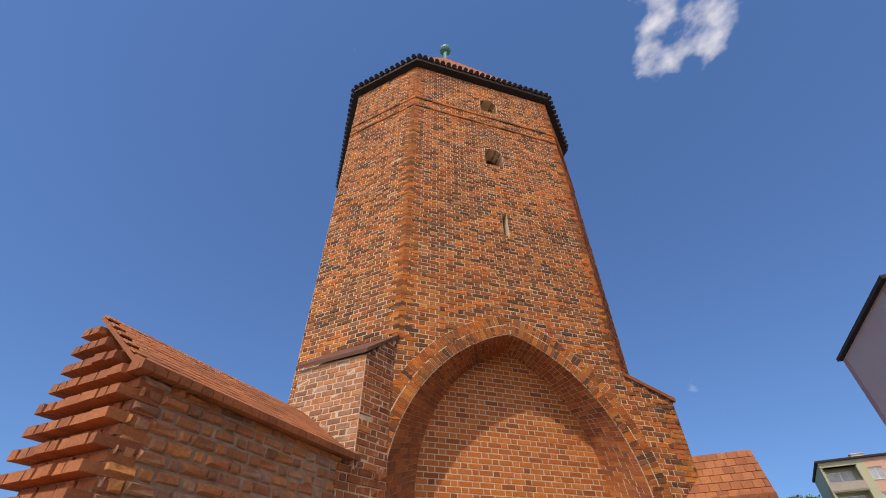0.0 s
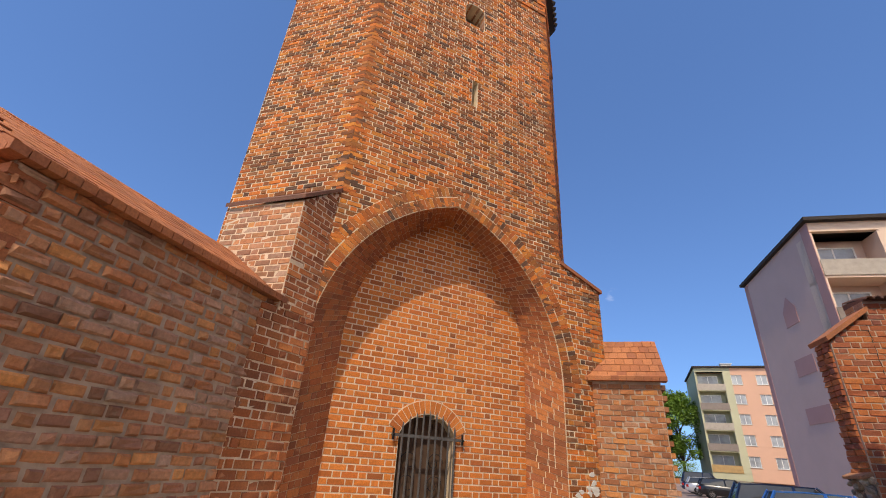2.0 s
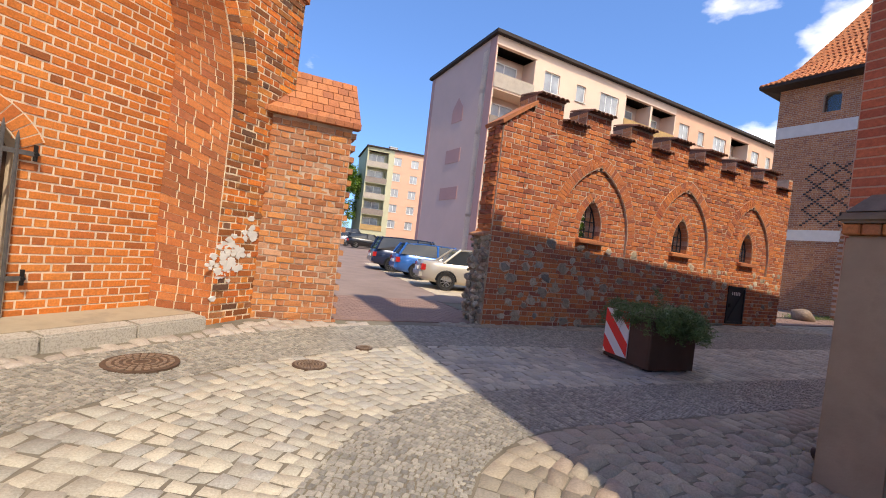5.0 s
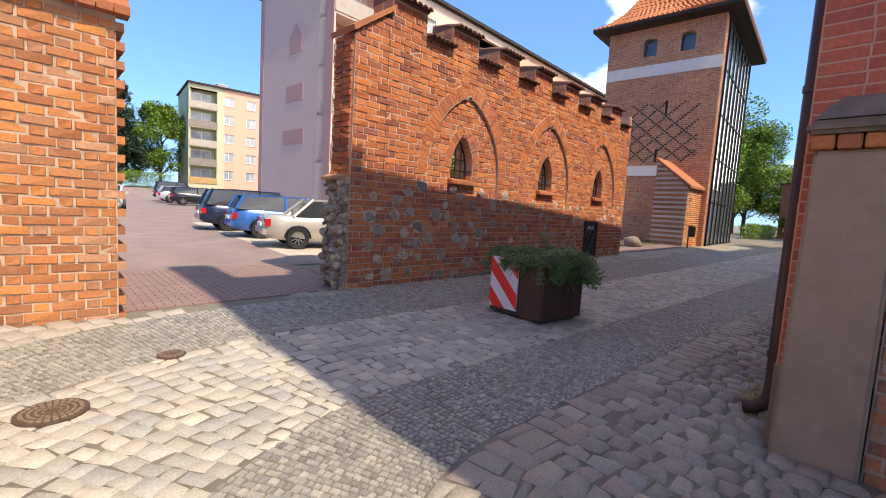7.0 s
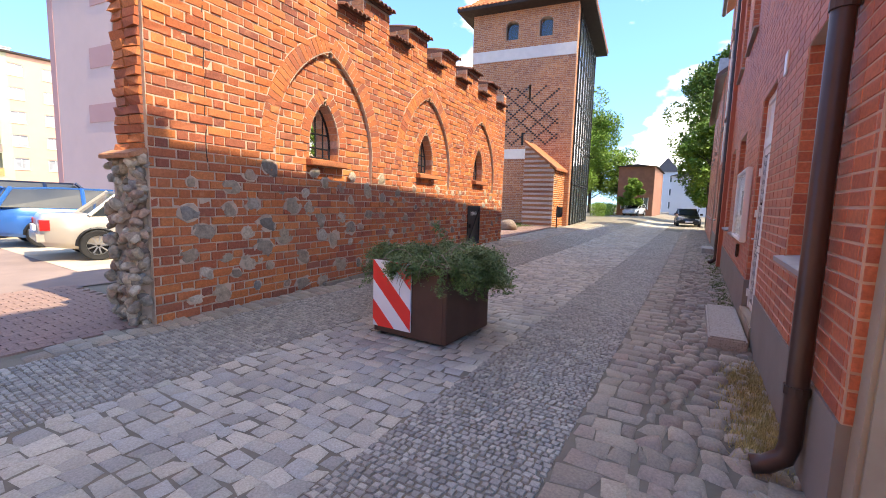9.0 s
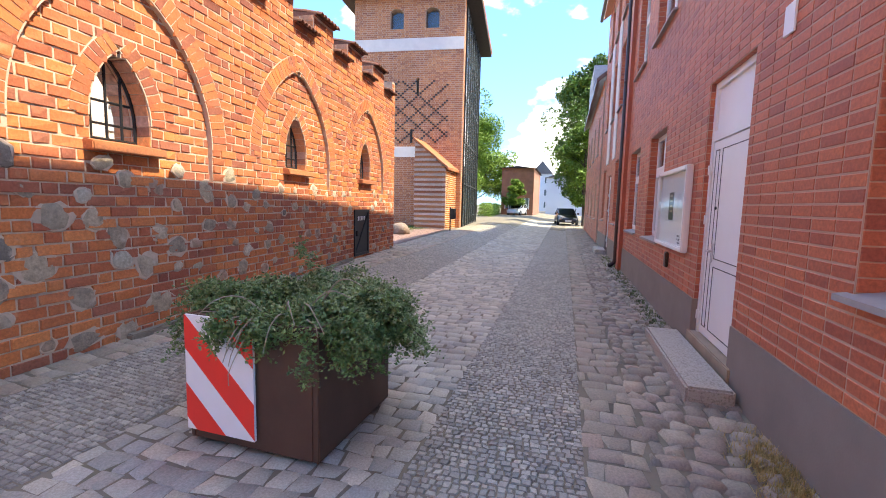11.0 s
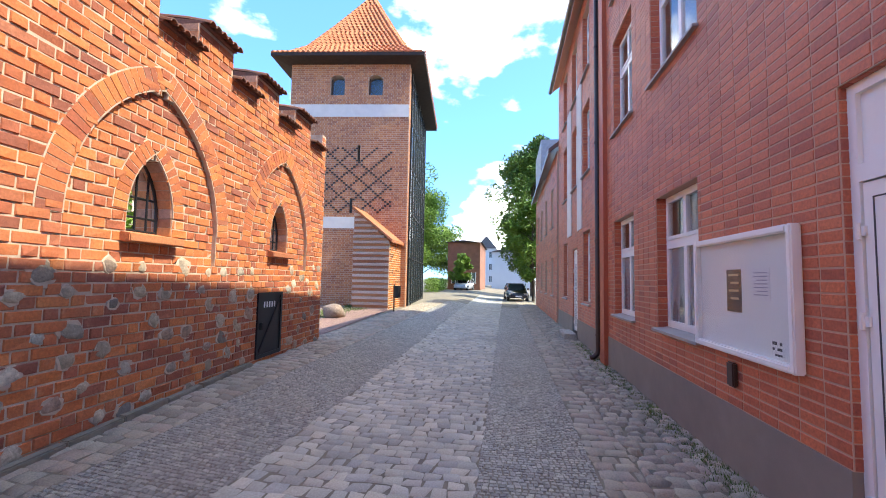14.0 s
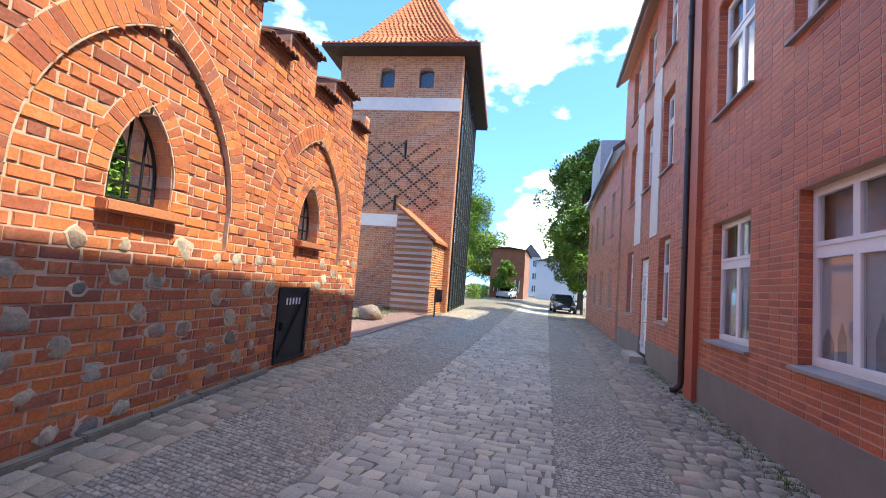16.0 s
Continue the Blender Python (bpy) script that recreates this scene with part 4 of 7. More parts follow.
# rounded clay tiles on the crenels and merlons
crest = empty("coping_town_wall", Matrix(), "rows of rounded clay tiles on the crenellated wall", "coping", kind="structure")
segs = []
for m, q in zip(MER, MER[1:] + [12.0]):
    if m < 11.0:
        segs.append((m - 0.12, min(m + 0.66, 11.25), 4.82))
    if m + 0.66 < 11.2:
        segs.append((m + 0.66, min(q - 0.12, 11.25), 4.42))
for a, b, zz in segs:
    bed = Buf()
    bed.hexa([old.at(a, zz, 0.05), old.at(b, zz, 0.05), old.at(b, zz, -0.59), old.at(a, zz, -0.59)], [old.at(a, zz + 0.03, 0.05), old.at(b, zz + 0.03, 0.05), old.at(b, zz + 0.12, -0.59), old.at(a, zz + 0.12, -0.59)])
    part("bed", bed, M_crest, crest)
    n = max(3, round((b - a) / 0.125))
    for k in range(n):
        t = Buf()
        c = a + (b - a) * (k + 0.5) / n
        rings = []
        for d, z2, r in ((0.15, zz + 0.0, 0.068), (-0.2, zz + 0.08, 0.062), (-0.6, zz + 0.14, 0.056)):
            rings.append([old.at(c + r * math.cos(t_), z2 + r * 0.9 * math.sin(t_), d) for t_ in [math.pi * j / 6 for j in range(7)]] + [old.at(c + (r - 0.015) * math.cos(t_), z2 + (r - 0.015) * 0.9 * math.sin(t_), d) for t_ in [math.pi * j / 6 for j in range(6, -1, -1)]])
        t.loft(rings)
        part("tile", t, M_crest, crest)
for m in MER[:-1]:
    cheek = Buf()
    for r in range(4):
        for d0, d1 in ((0.0, -0.28), (-0.28, -0.58)):
            z0 = 4.43 + 0.098 * r
            cheek.patch([old.at(m - 0.12, z0, d0), old.at(m - 0.12, z0, d1), old.at(m - 0.12, z0 + 0.098, d1), old.at(m - 0.12, z0 + 0.098, d0)], -old.u, 0.018, 0.006)
    part("cheek_bricks", cheek, M_dark, crest, kind="stuff")
crack = Buf()
rc = random.Random(77)
cz = [1.75 + 0.14 * i for i in range(21)]
cu = [0.66 + rc.uniform(-0.012, 0.012) for _ in cz]
for (u0, z0), (u1, z1) in zip(zip(cu, cz), zip(cu[1:], cz[1:])):
    crack.hexa([old.at(u0 - 0.007, z0, 0.0075), old.at(u0 + 0.007, z0, 0.0075), old.at(u1 + 0.007, z1, 0.0075), old.at(u1 - 0.007, z1, 0.0075)], [old.at(u0 - 0.006, z0, 0.0095), old.at(u0 + 0.006, z0, 0.0095), old.at(u1 + 0.006, z1, 0.0095), old.at(u1 - 0.006, z1, 0.0095)])
part("expansion_joint", crack, M_darkroof, old.ob, "thin dark joint in the brickwork")
slope = Buf()
slope.hexa([old.at(-0.05, 4.04, 0.06), old.at(0.75, 4.62, 0.06), old.at(0.75, 4.62, -0.62), old.at(-0.05, 4.04, -0.62)], [old.at(-0.08, 4.12, 0.06), old.at(0.75, 4.71, 0.06), old.at(0.75, 4.71, -0.62), old.at(-0.08, 4.12, -0.62)])
part("end_slab", slope, M_cap, crest)

# field stones built into the foot of the wall
def stone_mesh(seed, r=0.1):
    bm = bmesh.new()
    bmesh.ops.create_icosphere(bm, subdivisions=2, radius=r)
    for v in bm.verts:
        p = v.co / r
        v.co = Vector([math.copysign(abs(k) ** 0.62, k) for k in p]) * r * 0.92
        v.co *= 1 + 0.30 * noise.noise(v.co / r * 1.1 + Vector((seed * 7.3, 0, 0))) + 0.12 * noise.noise(v.co / r * 3 + Vector((0, seed * 3.1, 0)))
    rc_ = random.Random(seed * 11 + 3)
    for k_ in range(9):                     # broken faces
        n_ = Vector((rc_.gauss(0, 1), rc_.gauss(0, 1), rc_.gauss(0, 1))).normalized()
        lim = r * rc_.uniform(0.68, 0.9)
        for v in bm.verts:
            over = v.co.dot(n_) - lim
            if over > 0:
                v.co -= n_ * over * 0.92
    me = bpy.data.meshes.new("stone")
    bm.to_mesh(me)
    bm.free()
    me.polygons.foreach_set("use_smooth", [rc_.random() < 2 for _ in me.polygons])
    me.materials.append(M_stone)
    return me


stone_meshes = [stone_mesh(k) for k in range(8)]
rs = random.Random(21)
turn_old = Matrix(((old.u.x, -old.n.x, 0), (old.u.y, -old.n.y, 0), (0, 0, 1))).to_4x4()
spots, beds = [], Buf()
for k in range(600):
    a, zz = rs.uniform(0.2, 11.1), rs.uniform(0.02, 1.78)
    if 8.2 < a < 9.5 or len(spots) > 118 or any(math.hypot(a - p, (zz - q) * 1.2) < 0.285 for p, q in spots):
        continue
    spots.append((a, zz))
    ob = new("stone", rs.choice(stone_meshes))
    ob.parent = old.ob
    sc = rs.choice((0.7, 0.85, 1.0, 1.15, 1.3)) * (1.25 if a < 4 else 1.08)
    fx, fz = sc * rs.uniform(0.8, 1.25), sc * rs.uniform(0.65, 1.0)
    ob.matrix_basis = Matrix.Translation(old.at(a, zz, -0.004)) @ turn_old @ pose(0, 0, 0, 0, rs.uniform(-25, 25), 0) @ Matrix.Diagonal((fx, 0.27, fz, 1))
    rim = [(a + 0.1 * fx * rs.uniform(0.82, 1.2) * math.cos(t_), zz + 0.1 * fz * rs.uniform(0.82, 1.2) * math.sin(t_)) for t_ in [2 * math.pi * j / 11 for j in range(11)]]
    beds.hexa([old.at(p_, q_, 0.0) for p_, q_ in rim], [old.at(a + (p_ - a) * 0.9, zz + (q_ - zz) * 0.9, rs.uniform(0.008, 0.013)) for p_, q_ in rim], False)
part("stone_beds", beds, M_mortar4, old.ob, "rough pale mortar round the field stones", kind="stuff")
core_ = Buf()
core_.hexa([old.at(-0.1, -0.3, -0.1), old.at(0.02, -0.3, -0.06), old.at(0.02, -0.3, -0.58), old.at(-0.1, -0.3, -0.58)], [old.at(-0.04, 1.75, -0.1), old.at(0.02, 1.75, -0.06), old.at(0.02, 1.75, -0.58), old.at(-0.04, 1.75, -0.58)])
part("rubble_mortar", core_, M_mortar5, old.ob)
for k in range(60):
    zz = rs.uniform(-0.1, 1.75)
    ob = new("stone", rs.choice(stone_meshes))
    ob.parent = old.ob
    sc = rs.uniform(0.45, 0.8)
    ob.matrix_basis = Matrix.Translation(old.at(rs.uniform(-0.12, 0.03) - 0.05 * (1.7 - zz), zz, rs.uniform(-0.14, -0.02))) @ pose(0, 0, 0, rs.uniform(0, 360), rs.uniform(0, 360), 0) @ Matrix.Diagonal((sc, sc * 0.8, sc * 0.7, 1))
for k in range(150):
    zz = rs.uniform(-0.15, 1.75)
    ob = new("stone", rs.choice(stone_meshes))
    ob.parent = old.ob
    sc = rs.uniform(0.5, 0.95)
    ob.matrix_basis = Matrix.Translation(old.at(rs.uniform(-0.11, 0.03) - 0.05 * (1.7 - zz), zz, rs.uniform(-0.55, -0.05))) @ pose(0, 0, 0, rs.uniform(0, 360), rs.uniform(0, 360), 0) @ Matrix.Diagonal((sc, sc * 0.8, sc * 0.7, 1))
tooth = Buf()
for k in range(28):
    z = 1.8 + 0.098 * k
    if z < 4.0:
        for d in (-0.05, -0.3):
            tooth.hexa(*[[old.at(a, zz, dd) for a, dd in ((-0.06 * rs.random() - 0.005, d - 0.22), (0.25, d - 0.22), (0.25, d), (-0.06 * rs.random() - 0.005, d))] for zz in (z + 0.007, z + 0.09)])
part("end_bricks", tooth, M_wall, old.ob, kind="stuff")
slab = Buf()
slab.hexa([old.at(-0.18, 1.72, 0.0), old.at(0.0, 1.78, 0.0), old.at(0.0, 1.78, -0.6), old.at(-0.18, 1.72, -0.6)], [old.at(-0.19, 1.77, 0.0), old.at(0.0, 1.85, 0.0), old.at(0.0, 1.85, -0.6), old.at(-0.19, 1.77, -0.6)])
rounded(slab, "ledge", M_dark, old.ob, 0.01)

# black steel hatch in the wall
hatch = empty("hatch", Matrix(), "black steel hatch with a brace in the town wall", "hatch", kind="structure")
fr = Buf()
for a, b, c, d in ((8.4, 8.46, 0.14, 1.24), (9.22, 9.28, 0.14, 1.24), (8.46, 9.22, 0.14, 0.2), (8.46, 9.22, 1.18, 1.24)):
    fr.hexa([old.at(a, c, 0.03), old.at(b, c, 0.03), old.at(b, c, -0.1), old.at(a, c, -0.1)], [old.at(a, d, 0.03), old.at(b, d, 0.03), old.at(b, d, -0.1), old.at(a, d, -0.1)])
part("hatch_frame", fr, M_black, hatch)
pn = Buf()
pn.hexa([old.at(8.44, 0.18, 0.012), old.at(9.24, 0.18, 0.012), old.at(9.24, 0.18, -0.02), old.at(8.44, 0.18, -0.02)], [old.at(8.44, 1.2, 0.012), old.at(9.24, 1.2, 0.012), old.at(9.24, 1.2, -0.02), old.at(8.44, 1.2, -0.02)])
part("panel", pn, M_black, hatch)
br = Buf()
br.tube([old.at(8.48, 0.24, 0.02), old.at(9.2, 1.14, 0.02)], 0.02, 4)
part("brace", br, M_black, hatch)
ln_ = Buf()
for k in range(5):
    ln_.box(*[tuple(map(f, zip(*(old.at(8.62 + 0.09 * k, 0.98, 0.012), old.at(8.66 + 0.09 * k, 1.08, 0.016))))) for f in (min, max)])
part("scrawl", ln_, M_signwhite, hatch, "small white paint scrawl")
lat = Buf()
lat.box((-0.03, -0.03, -0.06), (0.03, 0.03, 0.06))
h = rounded(lat, "latch", M_iron, hatch, 0.008)
h.location = old.at(8.5, 0.68, 0.04)

# low kerb of worn stone along the foot of the town wall
kb = Buf()
for k in range(9):
    a, b = 2.6 + 0.62 * k, 2.6 + 0.62 * (k + 1) - 0.012
    p = [old.at(a, 0, 0.012), old.at(b, 0, 0.012), old.at(b, 0, 0.11), old.at(a, 0, 0.11)]
    kb.hexa([(x, y, ground_z(x, y) - 0.06) for x, y, z in p], [(x, y, ground_z(x, y) + 0.05 + 0.008 * (k % 3)) for x, y, z in p])
tagged(rounded(kb, "kerb", M_concd, None, 0.012), "low worn kerb along the foot of the town wall", "kerb", kind="structure")


# ---- brick house along the street ----
HX = 24.0                      # far end of the house; u runs back from there
HX0 = 4.45
HY = 4.69
H_EAVE = 9.35


def hx(x0, x1):
    return (HX - x1, HX - x0)


GROUND_WINDOWS = [(5.1, 6.28, 1.02, 2.66), (11.08, 12.42, 0.92, 2.72), (13.5, 14.84, 0.92, 2.72), (17.3, 18.3, 0.95, 2.85), (21.4, 22.4, 0.95, 2.85)]
UPPER_WINDOWS = [(x0, x1, z, z + 1.85) for z in (4.4, 7.15) for x0, x1 in ((5.1, 6.28), (8.0, 9.1), (11.0, 12.55), (13.5, 14.8), (17.3, 18.3), (19.3, 20.3), (21.4, 22.4))]
HDOOR = (7.85, 9.03, 0.06, 2.78)
HDOOR2 = (19.3, 20.25, 0.0, 2.5)
OPEN = GROUND_WINDOWS + UPPER_WINDOWS + [HDOOR, HDOOR2]
PLINTH = 0.42


def house_spans(z):
    s = [(0.0, HX - HX0)]
    for x0, x1, z0, z1 in OPEN:
        if z0 < z < z1:
            s = cut(s, *hx(x0, x1))
    return s


house = Wall("wall_house", (HX, HY, 0), (-1, 0), house_spans, PLINTH, H_EAVE, M_new, M_mortar3, thick=0.32, pitch=0.0815, long=0.25, short=0.25, joint=0.013, proud=0.004,
             label="red clinker brick house front along the street", near=(HX - 15, HX - 4.4, 0.5, 3.2), seed=31, jit=0.0012)
pl = Buf()
for x0, x1 in ((HX0, 7.85), (9.03, 19.3), (20.25, HX)):
    pl.box((x0, HY - 0.32, -0.4), (x1, HY + 0.012, PLINTH))
thing("plinth", pl, M_render, "smooth grey rendered plinth of the house", "plinth", kind="structure")
wall_b = Buf()
wall_b.box((HX0 + 0.21, HY - 8.3, -0.3), (HX0 + 0.4, HY - 0.33, H_EAVE))
wall_b.box((HX - 0.3, HY - 8.3, -0.3), (HX, HY - 0.33, H_EAVE))
wall_b.box((HX0, HY - 8.6, -0.3), (HX, HY - 8.3, H_EAVE))
thing("wall_house_back", wall_b, M_new, "rear walls of the brick house", "wall", kind="structure")
gable = Wall("wall_house_gable", (HX0 - 0.006, HY - 0.002, 0), (0, -1), lambda z: [(0, 2.6)], PLINTH, H_EAVE, M_new, M_mortar3, thick=0.2, pitch=0.0815, long=0.25, short=0.25, joint=0.013, proud=0.004, label="end wall of the red brick house", seed=32)
jamb = Buf()
for x0, x1, z0, z1 in OPEN:
    a, b = hx(x0, x1)
    z = max(z0, PLINTH)
    while z < z1 - 0.04:
        zt = min(z + 0.0815, z1)
        for u_, s in ((a, 1), (b, -1)):
            jamb.patch([house.at(u_, z, 0.0), house.at(u_, z, -0.16), house.at(u_, zt, -0.16), house.at(u_, zt, 0.0)], house.u * s, 0.012, 0.004)
        z = zt
    n = max(4, round((b - a) / 0.075))
    for k in range(n):
        p, q = a + (b - a) * k / n, a + (b - a) * (k + 1) / n
        jamb.patch([house.at(p, z1, 0.0), house.at(q, z1, 0.0), house.at(q, z1, -0.16), house.at(p, z1, -0.16)], (0, 0, -1), 0.01, 0.004)
part("jamb_bricks", jamb, M_new, house.ob, kind="stuff")
hroof = empty("roof_house", Matrix(), "tiled roof of the brick house with a gutter", "roof", kind="structure")
rf = Buf()
rf.hexa([(HX0 - 0.1, HY + 0.3, H_EAVE - 0.02), (HX + 0.1, HY + 0.3, H_EAVE - 0.02), (HX + 0.1, HY - 4.2, H_EAVE + 3.4), (HX0 - 0.1, HY - 4.2, H_EAVE + 3.4)],
        [(HX0 - 0.1, HY + 0.3, H_EAVE + 0.12), (HX + 0.1, HY + 0.3, H_EAVE + 0.12), (HX + 0.1, HY - 4.2, H_EAVE + 3.6), (HX0 - 0.1, HY - 4.2, H_EAVE + 3.6)])
rf.hexa([(HX0 - 0.1, HY - 4.2, H_EAVE + 3.4), (HX + 0.1, HY - 4.2, H_EAVE + 3.4), (HX + 0.1, HY - 8.8, H_EAVE), (HX0 - 0.1, HY - 8.8, H_EAVE)],
        [(HX0 - 0.1, HY - 4.2, H_EAVE + 3.6), (HX + 0.1, HY - 4.2, H_EAVE + 3.6), (HX + 0.1, HY - 8.8, H_EAVE + 0.15), (HX0 - 0.1, HY - 8.8, H_EAVE + 0.15)])
part("roof_slope", rf, M_rooft, hroof)
gt = Buf()
gt.tube([(HX0 - 0.1, HY + 0.33, H_EAVE + 0.02), (HX + 0.1, HY + 0.33, H_EAVE + 0.02)], 0.08, 8)
part("gutter", gt, M_zinc, hroof)
# taller unseen blocks behind the house's near end, added to cast the street's shadow
caster = Buf()
caster.box((2.4, -3.0, -0.2), (3.15, 2.0, 16.3))
caster.box((3.15, -3.0, -0.2), (4.6, 2.0, 14.0))
thing("wall_turret", caster, M_new, "tall unseen blocks added behind the house to cast the street's shadow", "wall", kind="structure")


def pvc_window(name, wall, u0, u1, z0, z1, label, inset=0.13, split=0.62, casements=2, sill=True, group="windows of the brick house", curtain=True, film=False):
    """A white plastic window: frame, transom, casements, panes, sill."""
    w = empty(name, Matrix(), label, "window", group, "structure")
    f = 0.06

    def bar(nm, a, b, c, d, d0, d1, mat=M_white, lab=""):
        q = Buf()
        q.hexa([wall.at(a, c, d0), wall.at(b, c, d0), wall.at(b, c, d1), wall.at(a, c, d1)], [wall.at(a, d, d0), wall.at(b, d, d0), wall.at(b, d, d1), wall.at(a, d, d1)])
        return part(nm, q, mat, w, lab)
    fr = Buf()
    for a, b, c, d in ((u0, u0 + f, z0, z1), (u1 - f, u1, z0, z1), (u0 + f, u1 - f, z0, z0 + f), (u0 + f, u1 - f, z1 - f, z1)):
        fr.hexa([wall.at(a, c, -inset), wall.at(b, c, -inset), wall.at(b, c, -inset - 0.07), wall.at(a, c, -inset - 0.07)], [wall.at(a, d, -inset), wall.at(b, d, -inset), wall.at(b, d, -inset - 0.07), wall.at(a, d, -inset - 0.07)])
    part("window_frame", fr, M_white, w)
    zt = z0 + (z1 - z0) * split
    if split < 0.99:
        bar("transom", u0 + f, u1 - f, zt, zt + 0.075, -inset - 0.001, -inset - 0.069)
    n = casements
    for k in range(n):
        a, b = u0 + f + (u1 - u0 - 2 * f) * k / n, u0 + f + (u1 - u0 - 2 * f) * (k + 1) / n
        for c, d in (((z0 + f, zt), (zt + 0.075, z1 - f)) if split < 0.99 else ((z0 + f, z1 - f),)):
            s = Buf()
            g = 0.045
            for p, q, r, t in ((a, a + g, c, d), (b - g, b, c, d), (a + g, b - g, c, c + g), (a + g, b - g, d - g, d)):
                s.hexa([wall.at(p, r, -inset + 0.012), wall.at(q, r, -inset + 0.012), wall.at(q, r, -inset - 0.04), wall.at(p, r, -inset - 0.04)], [wall.at(p, t, -inset + 0.012), wall.at(q, t, -inset + 0.012), wall.at(q, t, -inset - 0.04), wall.at(p, t, -inset - 0.04)])
            sash = part("casement", s, M_white, w)
            q = Buf()
            q.hexa([wall.at(a + g, c + g, -inset - 0.012), wall.at(b - g, c + g, -inset - 0.012), wall.at(b - g, c + g, -inset - 0.018), wall.at(a + g, c + g, -inset - 0.018)],
                   [wall.at(a + g, d - g, -inset - 0.012), wall.at(b - g, d - g, -inset - 0.012), wall.at(b - g, d - g, -inset - 0.018), wall.at(a + g, d - g, -inset - 0.018)])
            part("pane", q, M_glass, sash, cast=False)
    if curtain:
        bar("curtain", u0 + f, u1 - f, z0 + f, z1 - f, -inset - 0.16, -inset - 0.17, M_curtain, "pale net curtain")
    if film:
        bar("window_film", u0 + f, u1 - f, z0 + f, zt, -inset - 0.03, -inset - 0.034, M_film, "frosted film printed with a town silhouette")
        rf_ = random.Random(int(u0 * 100))
        q = Buf()
        a = u0 + f + 0.06
        while a < u1 - f - 0.1:
            wd, ht = rf_.uniform(0.08, 0.2), rf_.uniform(0.25, 0.75) * (zt - z0)
            b = min(a + wd, u1 - f - 0.02)
            zz = z0 + f + 0.02
            q.hexa([wall.at(a, zz, -inset - 0.026), wall.at(b, zz, -inset - 0.026), wall.at(b, zz + ht * 0.6, -inset - 0.026), wall.at((a + b) / 2, zz + ht, -inset - 0.026), wall.at(a, zz + ht * 0.6, -inset - 0.026)],
                   [wall.at(a, zz, -inset - 0.029), wall.at(b, zz, -inset - 0.029), wall.at(b, zz + ht * 0.6, -inset - 0.029), wall.at((a + b) / 2, zz + ht, -inset - 0.029), wall.at(a, zz + ht * 0.6, -inset - 0.029)])
            a = b + rf_.uniform(0.01, 0.12)
        part("silhouette", q, M_print, w, "darker grey printed spires")
    if sill:
        q = Buf()
        q.hexa([wall.at(u0 - 0.05, z0 - 0.05, 0.07), wall.at(u1 + 0.05, z0 - 0.05, 0.07), wall.at(u1 + 0.05, z0 - 0.02, -inset), wall.at(u0 - 0.05, z0 - 0.02, -inset)],
               [wall.at(u0 - 0.05, z0 - 0.015, 0.07), wall.at(u1 + 0.05, z0 - 0.015, 0.07), wall.at(u1 + 0.05, z0 + 0.015, -inset), wall.at(u0 - 0.05, z0 + 0.015, -inset)])
        part("window_sill", q, M_sill, w, "grey window sill")
    return w


M_curtain = plain("net_curtain", (0.42, 0.42, 0.43), 0.9, var=0.2, scale=4, bump_s=0.1)
M_film = plain("frosted_film", (0.40, 0.40, 0.41), 0.6, var=0.1, scale=3, bump_s=0.0)
M_print = plain("grey_film_print", (0.20, 0.20, 0.21), 0.6, var=0.3, scale=9, bump_s=0.0)
M_sill = plain("sill_stone", (0.33, 0.31, 0.29), 0.7, var=0.1, scale=8, bump_s=0.1)
k = 4
for x0, x1, z0, z1 in GROUND_WINDOWS + UPPER_WINDOWS:
    a, b = hx(x0, x1)
    pvc_window("window_%d" % k, house, a, b, z0, z1, "white plastic window with transom in red brickwork", film=z0 < 3)
    k += 1
# dark sheet behind the windows; the rooms' shade is put into its colour
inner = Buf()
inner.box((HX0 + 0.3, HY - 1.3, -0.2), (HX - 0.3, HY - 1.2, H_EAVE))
thing("wall_house_inner", inner, M_dim, "dark sheet that stands for the shaded rooms of the house", "wall", kind="structure")
# white panels between the upper windows of the far bay
for i, (x0, x1) in enumerate(((18.4, 19.2), (20.4, 21.3))):
    q = Buf()
    q.box((x0, HY + 0.004, 3.0), (x1, HY + 0.03, 7.2))
    part("panel", q, M_whitewash, house.ob, "white plastered panel")
q = Buf()
q.box((15.35, HY, -0.2), (15.75, HY + 0.09, H_EAVE - 0.05))
part("pilaster", q, M_new, house.ob, "brick pilaster strip")


